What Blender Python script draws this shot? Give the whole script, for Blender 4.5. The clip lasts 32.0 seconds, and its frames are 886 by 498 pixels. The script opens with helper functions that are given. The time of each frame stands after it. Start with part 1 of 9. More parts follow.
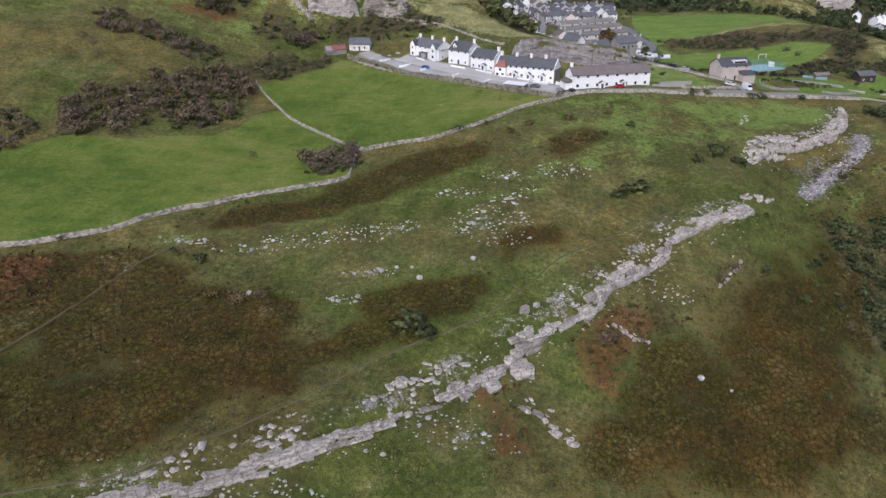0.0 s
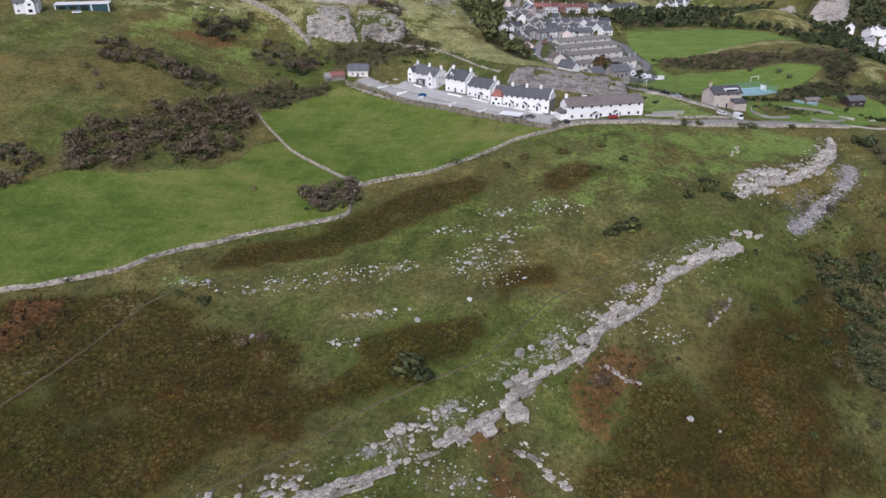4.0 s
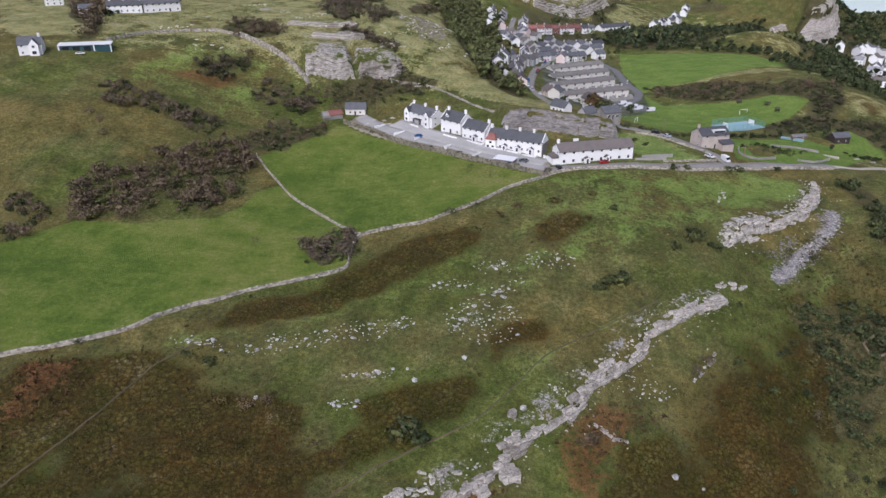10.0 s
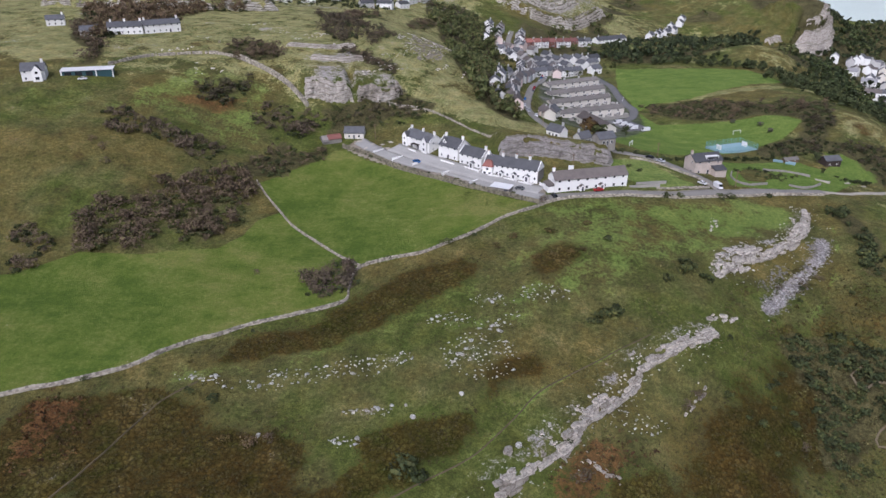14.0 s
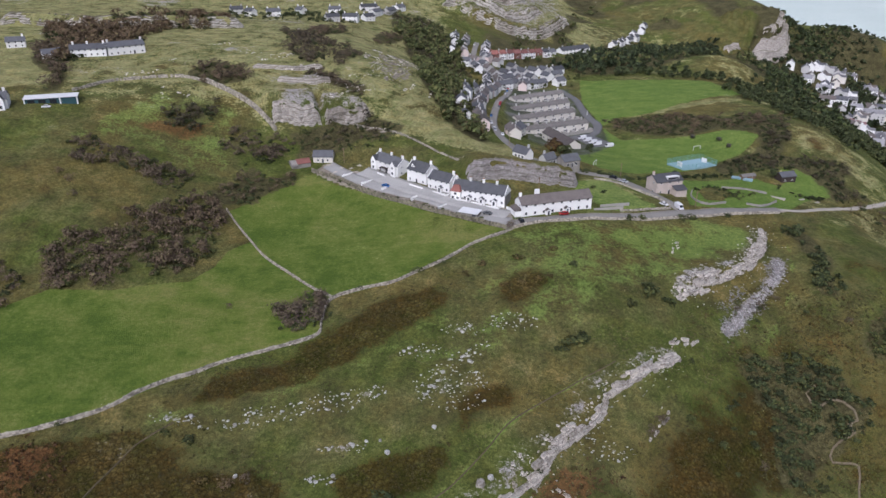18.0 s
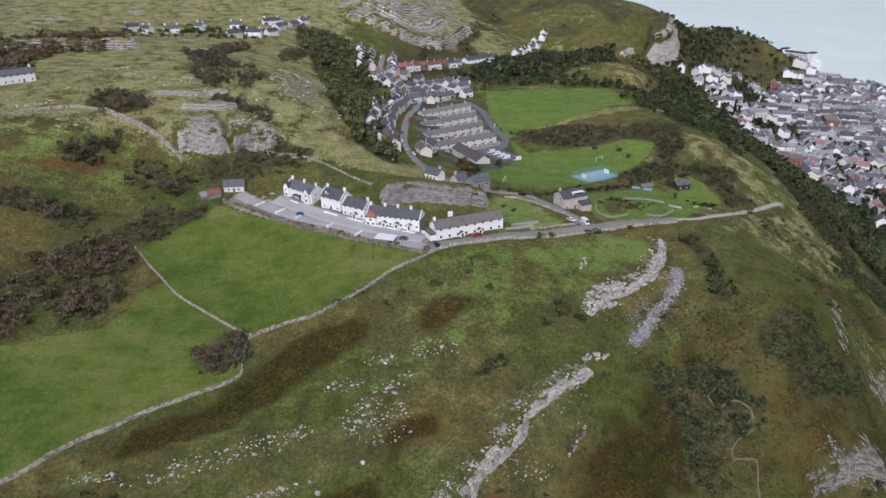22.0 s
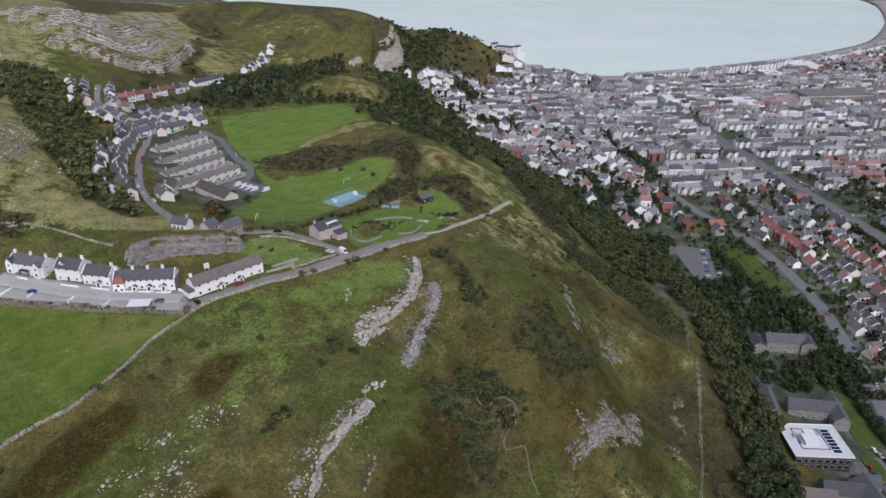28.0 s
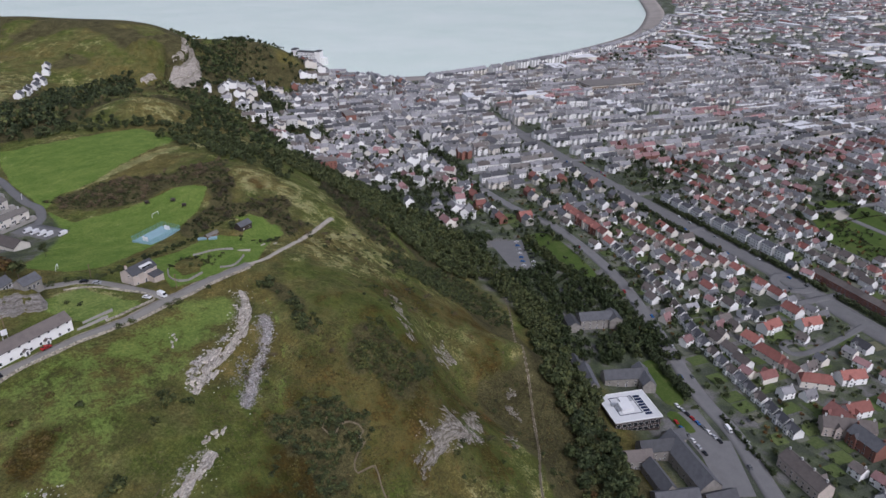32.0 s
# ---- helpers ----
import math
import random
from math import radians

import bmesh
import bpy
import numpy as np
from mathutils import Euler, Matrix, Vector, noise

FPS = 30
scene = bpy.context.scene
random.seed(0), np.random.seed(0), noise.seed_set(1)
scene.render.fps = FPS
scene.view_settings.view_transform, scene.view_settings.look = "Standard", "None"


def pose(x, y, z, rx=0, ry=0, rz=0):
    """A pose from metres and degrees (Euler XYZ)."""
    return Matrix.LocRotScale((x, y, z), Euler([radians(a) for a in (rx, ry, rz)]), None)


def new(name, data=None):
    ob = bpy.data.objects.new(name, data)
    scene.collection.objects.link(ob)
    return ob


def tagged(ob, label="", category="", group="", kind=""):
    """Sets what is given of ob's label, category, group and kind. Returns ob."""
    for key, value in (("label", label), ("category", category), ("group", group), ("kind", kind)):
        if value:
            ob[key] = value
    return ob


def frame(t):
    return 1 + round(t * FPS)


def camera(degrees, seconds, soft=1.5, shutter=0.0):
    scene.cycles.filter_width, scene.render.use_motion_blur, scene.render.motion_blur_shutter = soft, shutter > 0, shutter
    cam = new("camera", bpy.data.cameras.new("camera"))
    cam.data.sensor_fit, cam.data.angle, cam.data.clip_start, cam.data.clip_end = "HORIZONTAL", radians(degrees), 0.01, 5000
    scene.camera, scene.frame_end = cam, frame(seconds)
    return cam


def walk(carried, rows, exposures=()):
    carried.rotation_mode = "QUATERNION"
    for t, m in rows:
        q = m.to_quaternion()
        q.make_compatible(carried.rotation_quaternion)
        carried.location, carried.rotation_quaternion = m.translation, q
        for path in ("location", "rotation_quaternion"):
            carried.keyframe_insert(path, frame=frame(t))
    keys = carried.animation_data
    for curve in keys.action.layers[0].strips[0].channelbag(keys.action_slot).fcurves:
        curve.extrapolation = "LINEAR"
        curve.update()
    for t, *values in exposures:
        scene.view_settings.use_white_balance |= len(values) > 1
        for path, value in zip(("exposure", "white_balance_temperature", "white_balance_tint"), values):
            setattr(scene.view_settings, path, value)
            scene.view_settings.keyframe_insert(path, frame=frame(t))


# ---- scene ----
# ---- the camera: a drone that climbs straight up and turns to its right ----
cam = camera(64.8, 32.0)
METRES, EYE, TILT, LEAN, TURN = 100.0, 190.0, -25.0, 0.0, 0.0
ROWS = [
    (0.0, 0.0, 0.0, 0.0, 0.0, 0.0, -0.0),
    (0.5, -0.0, -0.0066, 0.0139, -0.03, 0.01, 0.01),
    (1.0, -0.0003, -0.0133, 0.0278, -0.07, 0.01, 0.01),
    (1.5, 0.0002, -0.02, 0.0418, -0.08, 0.01, 0.02),
    (2.0, 0.0006, -0.0265, 0.0558, -0.09, 0.02, 0.04),
    (2.5, 0.0006, -0.0328, 0.0697, -0.13, 0.02, 0.05),
    (3.0, 0.0004, -0.0395, 0.0836, -0.16, 0.03, 0.07),
    (3.5, 0.0002, -0.046, 0.0977, -0.19, 0.04, 0.08),
    (5.5, 0.0011, -0.0723, 0.1535, -0.29, 0.08, 0.15),
    (6.0, 0.0009, -0.0791, 0.1678, -0.33, 0.09, 0.16),
    (6.5, 0.0012, -0.0859, 0.1816, -0.35, 0.1, 0.16),
    (7.0, 0.0012, -0.0925, 0.1957, -0.37, 0.12, 0.16),
    (7.5, 0.0012, -0.099, 0.2097, -0.4, 0.15, 0.17),
    (8.0, 0.0013, -0.1055, 0.2238, -0.43, 0.15, 0.18),
    (8.5, 0.0015, -0.1121, 0.2381, -0.46, 0.15, 0.18),
    (9.0, 0.001, -0.1185, 0.2518, -0.5, 0.15, 0.19),
    (9.5, 0.0016, -0.1254, 0.2661, -0.52, 0.16, 0.18),
    (10.0, 0.0018, -0.132, 0.2798, -0.53, 0.16, 0.2),
    (10.5, 0.0016, -0.1386, 0.2941, -0.56, 0.17, 0.19),
    (11.0, 0.0016, -0.1452, 0.3078, -0.58, 0.18, 0.19),
    (11.5, 0.0012, -0.1518, 0.3222, -0.62, 0.19, 0.2),
    (12.0, 0.0018, -0.1583, 0.336, -0.63, 0.2, 0.2),
    (12.5, 0.002, -0.1649, 0.3501, -0.65, 0.19, 0.2),
    (13.0, 0.002, -0.1708, 0.3633, -0.67, 0.18, 0.21),
    (13.5, 0.0019, -0.1775, 0.3774, -0.69, 0.17, 0.21),
    (14.0, 0.0021, -0.184, 0.3914, -0.72, 0.19, 0.22),
    (14.5, 0.0023, -0.1906, 0.4055, -0.74, 0.18, 0.23),
    (16.5, 0.0038, -0.2168, 0.4615, -1.25, 0.18, 0.49),
    (17.0, 0.004, -0.2235, 0.476, -1.7, 0.16, 0.68),
    (17.5, 0.0046, -0.23, 0.4904, -2.43, 0.13, 1.03),
    (18.0, 0.0038, -0.2367, 0.5046, -3.15, 0.09, 1.35),
    (18.5, 0.0043, -0.2432, 0.5186, -3.82, 0.07, 1.66),
    (19.0, 0.0039, -0.2499, 0.5327, -4.52, 0.05, 1.97),
    (19.5, 0.0033, -0.2568, 0.5468, -5.19, 0.04, 2.26),
    (20.0, 0.0032, -0.2635, 0.5607, -5.76, 0.02, 2.52),
    (20.5, 0.004, -0.2705, 0.5749, -6.6, -0.02, 2.9),
    (21.0, 0.0041, -0.278, 0.5891, -7.84, -0.1, 3.47),
    (21.5, 0.0031, -0.2848, 0.6037, -8.95, -0.2, 3.97),
    (22.0, 0.0031, -0.2913, 0.6178, -9.96, -0.29, 4.44),
    (22.5, 0.0029, -0.2984, 0.6322, -11.05, -0.41, 4.93),
    (23.0, 0.003, -0.3053, 0.6465, -12.23, -0.53, 5.47),
    (23.5, 0.0026, -0.3122, 0.6607, -13.42, -0.67, 5.99),
    (24.0, 0.003, -0.3185, 0.6745, -14.51, -0.8, 6.48),
    (24.5, 0.0017, -0.3261, 0.6896, -15.79, -0.97, 7.03),
    (25.0, 0.0013, -0.3329, 0.7035, -17.14, -1.16, 7.63),
    (25.5, 0.0029, -0.3409, 0.7177, -18.67, -1.38, 8.29),
    (27.5, -0.0015, -0.37, 0.7768, -27.69, -3.05, 11.96),
    (28.0, -0.0026, -0.3757, 0.7912, -29.92, -3.55, 12.82),
    (28.5, -0.0039, -0.3814, 0.8054, -31.7, -3.97, 13.48),
    (29.0, -0.0047, -0.3884, 0.8195, -33.41, -4.4, 14.11),
    (29.5, -0.005, -0.3954, 0.8338, -35.2, -4.87, 14.73),
    (30.0, -0.0059, -0.4026, 0.848, -37.25, -5.42, 15.42),
    (30.5, -0.0066, -0.4084, 0.8624, -39.67, -6.11, 16.22),
    (31.0, -0.0084, -0.4142, 0.8768, -42.07, -6.82, 16.97),
    (31.5, -0.0093, -0.42, 0.8911, -44.11, -7.44, 17.58),
    (32.0, -0.0109, -0.4215, 0.9048, -45.39, -7.84, 17.95),
]
walk(cam, [(t, pose(0, 0, EYE, TILT, LEAN, TURN) @ pose(METRES * x, METRES * y, METRES * z, 90 + pitch, roll, yaw)) for t, x, y, z, yaw, pitch, roll in ROWS],
     [(0, 0.36, 5750, 18), (14, 0.27, 5720, 19), (20, 0.20, 5720, 18), (25, 0.12, 5750, 18), (28, 0.05, 5780, 18), (32, -0.01, 5780, 18)])

# ---- overcast daylight ----
SUN_UP, SUN_TURN = 48.0, 200.0
world = bpy.data.worlds.new("overcast_sky")
scene.world = world
world.use_nodes = True
wt = world.node_tree
sky = wt.nodes.new("ShaderNodeTexSky")
sky.sky_type, sky.sun_disc = "NISHITA", False
sky.sun_elevation, sky.sun_rotation = radians(SUN_UP), radians(SUN_TURN)
sky.air_density, sky.dust_density, sky.ozone_density = 1.0, 4.0, 1.0
grey = wt.nodes.new("ShaderNodeHueSaturation")
grey.inputs["Saturation"].default_value = 0.5
wt.links.new(sky.outputs[0], grey.inputs["Color"])
wt.links.new(grey.outputs[0], wt.nodes["Background"].inputs["Color"])
wt.nodes["Background"].inputs["Strength"].default_value = 0.12
sun = new("sun", bpy.data.lights.new("sun", "SUN"))
sun.data.energy, sun.data.angle, sun.data.color = 1.4, radians(25), (1.0, 0.97, 0.92)
sun.matrix_world = pose(0, 0, 400, 90 - SUN_UP, 0, 180 - SUN_TURN)
# ---- materials ----
class Nodes:
    """A short way to write node trees."""

    def __init__(self, name, rough=0.9, spec=0.2):
        self.mat = bpy.data.materials.new(name)
        self.mat.use_nodes = True
        self.t = self.mat.node_tree
        self.b = self.t.nodes["Principled BSDF"]
        self.b.inputs["Roughness"].default_value = rough
        self.b.inputs["Specular IOR Level"].default_value = spec
        self.pos = self.t.nodes.new("ShaderNodeNewGeometry")

    def node(self, kind, **kw):
        n = self.t.nodes.new(kind)
        for k, v in kw.items():
            n.inputs[k.replace("_", " ")].default_value = v
        return n

    def link(self, a, b):
        self.t.links.new(a, b)

    def noise(self, scale, detail=4.0, rough=0.6, vec=None):
        n = self.node("ShaderNodeTexNoise", Scale=scale, Detail=detail, Roughness=rough)
        self.link(vec or self.pos.outputs["Position"], n.inputs["Vector"])
        return n.outputs["Fac"]

    def ramp(self, fac, stops):
        r = self.t.nodes.new("ShaderNodeValToRGB")
        e = r.color_ramp.elements
        while len(e) < len(stops):
            e.new(0.5)
        for el, (p, c) in zip(e, stops):
            el.position, el.color = p, (*c, 1)
        self.link(fac, r.inputs[0])
        return r.outputs["Color"]

    def mix(self, fac, a, b, kind="MIX"):
        m = self.t.nodes.new("ShaderNodeMix")
        m.data_type, m.blend_type = "RGBA", kind
        for sock, v in ((m.inputs[0], fac), (m.inputs[6], a), (m.inputs[7], b)):
            if isinstance(v, (int, float)):
                sock.default_value = v
            elif isinstance(v, tuple):
                sock.default_value = (*v, 1)
            else:
                self.link(v, sock)
        return m.outputs[2]

    def calc(self, op, a, b=0.0, clamp=False):
        m = self.t.nodes.new("ShaderNodeMath")
        m.operation, m.use_clamp = op, clamp
        for sock, v in ((m.inputs[0], a), (m.inputs[1], b)):
            if isinstance(v, (int, float)):
                sock.default_value = v
            else:
                self.link(v, sock)
        return m.outputs[0]

    def bump(self, height, strength=0.5, dist=0.2):
        n = self.node("ShaderNodeBump", Strength=strength, Distance=dist)
        self.link(height, n.inputs["Height"])
        self.link(n.outputs[0], self.b.inputs["Normal"])

    def base(self, c):
        self.link(c, self.b.inputs["Base Color"])
        return self.mat


def plain(name, c, rough=0.85, vary=0.12, scale=1.5, bump=0.15, spec=0.25, island=False, metal=0.0, random=0.1):
    """A painted, rendered or stone surface: grain and stains on one colour, and a little change from piece to piece."""
    n = Nodes(name, rough, spec)
    n.b.inputs["Metallic"].default_value = metal
    dark, light = tuple(v * (1 - vary * 1.6) for v in c), tuple(min(1, v * (1 + vary)) for v in c)
    big = n.ramp(n.noise(scale * 0.25, 5), [(0.3, dark), (0.55, c), (0.8, light)])
    col = n.mix(0.5, big, n.ramp(n.noise(scale * 3, 6, 0.7), [(0.25, dark), (0.75, light)]))
    if island:
        r = n.pos.outputs["Random Per Island"]
    else:
        r = n.t.nodes.new("ShaderNodeObjectInfo").outputs["Random"]
    hs = n.t.nodes.new("ShaderNodeHueSaturation")
    n.link(col, hs.inputs["Color"])
    n.link(n.calc("ADD", n.calc("MULTIPLY", r, random * 2), 1 - random), hs.inputs["Value"])
    if bump:
        n.bump(n.noise(scale * 4, 6, 0.7), bump, 0.1)
    return n.base(hs.outputs[0])


def leafy(name, stops, rough=0.75, island=True):
    n = Nodes(name, rough, 0.2)
    a = n.ramp(n.pos.outputs["Random Per Island"], stops)
    obj = n.t.nodes.new("ShaderNodeObjectInfo").outputs["Random"]
    b = n.ramp(obj, [(0.0, (0.6, 0.66, 0.55)), (0.5, (1, 1, 1)), (1.0, (1.25, 1.15, 0.95))])
    clump = n.ramp(n.noise(0.22, 3, 0.6), [(0.38, (0.62, 0.60, 0.62)), (0.5, (1, 1, 1)), (0.62, (1.28, 1.25, 1.2))])
    n.mat.use_backface_culling = False
    return n.base(n.mix(1.0, n.mix(1.0, a, b, "MULTIPLY"), clump, "MULTIPLY"))


M = {}
M["render_white"] = plain("white_render", (0.82, 0.81, 0.785), 0.85, 0.06, 0.8, 0.05)
M["render_cream"] = plain("cream_render", (0.68, 0.64, 0.57), 0.85, 0.07, 0.8, 0.05)
M["render_pink"] = plain("pink_render", (0.72, 0.60, 0.55), 0.85, 0.07, 0.8, 0.05)
M["render_grey"] = plain("grey_render", (0.50, 0.49, 0.47), 0.9, 0.1, 0.8, 0.08)
M["brick_red"] = plain("red_brick", (0.24, 0.112, 0.085), 0.9, 0.2, 2.5, 0.2)
M["stone"] = plain("rubble_stone", (0.27, 0.25, 0.225), 0.95, 0.3, 1.6, 0.5)
M["stone_pale"] = plain("pale_pinkish_stone", (0.50, 0.43, 0.375), 0.95, 0.2, 1.6, 0.4)
M["slate"] = plain("slate_roof", (0.092, 0.093, 0.100), 0.75, 0.25, 1.5, 0.15, 0.3, random=0.35)
M["slate_brown"] = plain("brown_slate_roof", (0.125, 0.107, 0.098), 0.8, 0.22, 1.5, 0.15, 0.3, random=0.25)
# far-town slate and red tile: distance haze put into the colour as paleness
M["slate_pale"] = plain("haze_paled_slate_roof", (0.215, 0.21, 0.215), 0.75, 0.22, 1.0, 0.15, 0.3, island=True, random=0.5)
M["tile_far"] = plain("haze_paled_red_tile_roof", (0.25, 0.146, 0.142), 0.85, 0.22, 1.0, 0.15, island=True, random=0.35)
M["tile_red"] = plain("red_tile_roof", (0.265, 0.112, 0.092), 0.85, 0.25, 1.6, 0.2, random=0.3)
M["tile_bright"] = plain("bright_orange_red_tile_roof", (0.285, 0.118, 0.096), 0.85, 0.22, 1.6, 0.2, random=0.25)
M["tile_dull"] = plain("dull_red_tile_roof", (0.20, 0.092, 0.080), 0.85, 0.25, 1.6, 0.2, random=0.3)
M["roof_pale"] = plain("pale_flat_roof", (0.60, 0.60, 0.60), 0.7, 0.1, 0.6, 0.05)
M["roof_asbestos"] = plain("grey_sheet_roof", (0.175, 0.160, 0.146), 0.85, 0.2, 0.8, 0.1)
M["teal_board"] = plain("dark_teal_cladding", (0.03, 0.075, 0.085), 0.6, 0.15, 1.0, 0.1)
M["brown_board"] = plain("dark_brown_cladding", (0.06, 0.045, 0.04), 0.7, 0.2, 1.0, 0.1)
M["timber"] = plain("weathered_timber", (0.20, 0.14, 0.09), 0.9, 0.25, 3.0, 0.3)
M["tarmac"] = plain("worn_tarmac", (0.155, 0.152, 0.15), 0.92, 0.14, 0.7, 0.12)
M["concrete"] = plain("pale_concrete", (0.36, 0.34, 0.31), 0.92, 0.14, 0.6, 0.15)
M["gravel"] = plain("pale_limestone_gravel", (0.42, 0.38, 0.32), 0.95, 0.2, 0.9, 0.3)
M["lane"] = plain("dusty_pale_tarmac", (0.245, 0.23, 0.205), 0.93, 0.2, 0.5, 0.12)
M["forecourt"] = plain("worn_pale_tarmac", (0.33, 0.32, 0.30), 0.92, 0.2, 0.35, 0.12)
M["mossy"] = plain("mossy_brown_rubble", (0.19, 0.17, 0.125), 0.97, 0.35, 0.7, 0.5, island=True, random=0.4)
M["shingle"] = plain("grey_brown_shingle", (0.30, 0.27, 0.24), 0.95, 0.2, 0.05, 0.2)
M["frame_white"] = plain("white_window_frame", (0.75, 0.75, 0.74), 0.5, 0.04, 2.0, 0.0)
M["door_dark"] = plain("dark_painted_door", (0.05, 0.05, 0.06), 0.5, 0.1, 2.0, 0.0, random=0.5)
M["pot"] = plain("clay_chimney_pot", (0.40, 0.22, 0.13), 0.9, 0.15, 3.0, 0.1)
M["rubber"] = plain("black_rubber", (0.02, 0.02, 0.02), 0.8, 0.1, 3.0, 0.0)
M["metal_grey"] = plain("galvanised_metal", (0.45, 0.46, 0.47), 0.45, 0.08, 2.0, 0.0, metal=0.7)
M["solar"] = plain("dark_blue_solar_glass", (0.012, 0.02, 0.05), 0.15, 0.1, 2.0, 0.0, 0.5)
M["court_blue"] = plain("blue_play_surface", (0.24, 0.36, 0.40), 0.85, 0.1, 0.8, 0.05)
M["court_green"] = plain("green_mesh_fence", (0.16, 0.34, 0.30), 0.6, 0.1, 2.0, 0.0)
M["earth_path"] = plain("worn_brown_earth", (0.100, 0.080, 0.046), 0.95, 0.3, 1.2, 0.3)
M["trodden"] = plain("trodden_pale_earth", (0.15, 0.122, 0.078), 0.95, 0.25, 1.2, 0.3)
M["bark"] = plain("grey_brown_bark", (0.11, 0.085, 0.065), 0.95, 0.25, 3.0, 0.4)
for key, c in (("white", (0.72, 0.72, 0.72)), ("silver", (0.40, 0.41, 0.43)), ("black", (0.015, 0.016, 0.018)), ("red", (0.35, 0.02, 0.02)), ("blue", (0.03, 0.12, 0.33)), ("grey", (0.12, 0.125, 0.13))):
    M["car_" + key] = plain(key + "_car_paint", c, 0.25, 0.03, 1.0, 0.0, 0.5, random=0.05)


def limestone(name, lo, mid, hi, moss=0.5, joints=0.7):
    """Pale bedded rock: beds, pits and cracks with crevice shade painted dark, moss and soil on what lies flat."""
    n = Nodes(name, 0.95, 0.2)
    st = n.t.nodes.new("ShaderNodeMapping")
    st.inputs["Scale"].default_value = (0.3, 0.3, 2.2)
    n.link(n.pos.outputs["Position"], st.inputs["Vector"])
    beds = n.noise(0.8, 6, 0.7, st.outputs[0])
    spots = n.noise(1.1, 9, 0.8)
    pits = n.noise(1.5, 6, 0.8)
    c = n.ramp(n.calc("ADD", n.calc("MULTIPLY", beds, 0.45), n.calc("MULTIPLY", spots, 0.55)), [(0.37, lo), (0.435, mid), (0.51, hi)])
    c = n.mix(n.calc("MULTIPLY", n.pos.outputs["Random Per Island"], 0.3), c, mid)
    dark = n.ramp(pits, [(0.40, (0.25, 0.21, 0.18)), (0.46, (1, 1, 1))])
    c = n.mix(0.4, c, dark, "MULTIPLY")
    bent = n.t.nodes.new("ShaderNodeVectorMath")
    bent.operation = "MULTIPLY_ADD"
    wob = n.node("ShaderNodeTexNoise", Scale=0.7, Detail=4.0)
    n.link(n.pos.outputs["Position"], wob.inputs["Vector"])
    n.link(wob.outputs["Color"], bent.inputs[0])
    bent.inputs[1].default_value = (2.4, 2.4, 2.4)
    n.link(n.pos.outputs["Position"], bent.inputs[2])
    vor = n.node("ShaderNodeTexVoronoi", Scale=0.42)
    vor.feature = "DISTANCE_TO_EDGE"
    n.link(bent.outputs[0], vor.inputs["Vector"])
    crack = n.ramp(vor.outputs["Distance"], [(0.015, (0.34, 0.30, 0.27)), (0.07, (1, 1, 1))])
    c = n.mix(joints, c, crack, "MULTIPLY")
    sep = n.t.nodes.new("ShaderNodeSeparateXYZ")
    n.link(n.pos.outputs["Normal"], sep.inputs[0])
    flat = n.calc("MULTIPLY", n.calc("SUBTRACT", n.calc("ADD", sep.outputs["Z"], n.calc("MULTIPLY", spots, 0.9)), 1.0), 3.0, True)
    c = n.mix(n.calc("MULTIPLY", flat, moss), c, n.ramp(pits, [(0.4, (0.075, 0.062, 0.034)), (0.6, (0.13, 0.115, 0.055))]))
    holes = n.noise(3.2, 6, 0.8)
    c = n.mix(0.3, c, n.ramp(holes, [(0.40, (0.26, 0.22, 0.19)), (0.465, (1, 1, 1)), (0.60, (1.12, 1.12, 1.12))]), "MULTIPLY")
    thin = n.t.nodes.new("ShaderNodeMapping")
    thin.inputs["Scale"].default_value = (0.35, 0.35, 3.4)
    n.link(n.pos.outputs["Position"], thin.inputs["Vector"])
    c = n.mix(0.35, c, n.ramp(n.noise(1.1, 5, 0.75, thin.outputs[0]), [(0.40, (0.35, 0.31, 0.28)), (0.47, (1, 1, 1))]), "MULTIPLY")
    own = n.t.nodes.new("ShaderNodeObjectInfo").outputs["Random"]
    c = n.mix(1.0, c, n.ramp(own, [(0.0, (0.66, 0.64, 0.61)), (0.3, (0.96, 0.96, 0.96)), (1.0, (1.14, 1.14, 1.14))]), "MULTIPLY")
    n.bump(n.calc("ADD", n.calc("ADD", beds, holes), n.calc("ADD", spots, pits)), 1.0, 0.8)
    return n.base(c)


M["limestone"] = limestone("weathered_limestone", (0.24, 0.19, 0.15), (0.82, 0.735, 0.64), (0.98, 0.92, 0.85), 0.34)
M["crag_rock"] = limestone("grey_brown_crag_limestone", (0.12, 0.10, 0.08), (0.40, 0.355, 0.30), (0.72, 0.66, 0.59), 0.55, 0.35)
M["limestone_pale"] = limestone("pale_fresh_limestone", (0.42, 0.40, 0.35), (0.84, 0.82, 0.77), (0.94, 0.93, 0.90), 0.1)
M["scree"] = limestone("grey_limestone_scree", (0.17, 0.16, 0.165), (0.32, 0.30, 0.31), (0.46, 0.44, 0.45))
M["slope_rock"] = limestone("stained_grey_slope_limestone", (0.085, 0.072, 0.058), (0.24, 0.212, 0.18), (0.54, 0.495, 0.44), 0.7, 0.3)
M["scar_rock"] = limestone("grey_scar_limestone", (0.17, 0.15, 0.12), (0.42, 0.385, 0.33), (0.70, 0.655, 0.585), 0.9, 0.3)
M["drystone"] = plain("lichen_grey_dry_stone", (0.34, 0.305, 0.25), 0.97, 0.3, 0.5, 0.5, island=True, random=0.5)
M["quarry_rock"] = limestone("grey_brown_quarry_rock", (0.12, 0.105, 0.095), (0.33, 0.30, 0.28), (0.50, 0.465, 0.44), 0.5, 0.25)

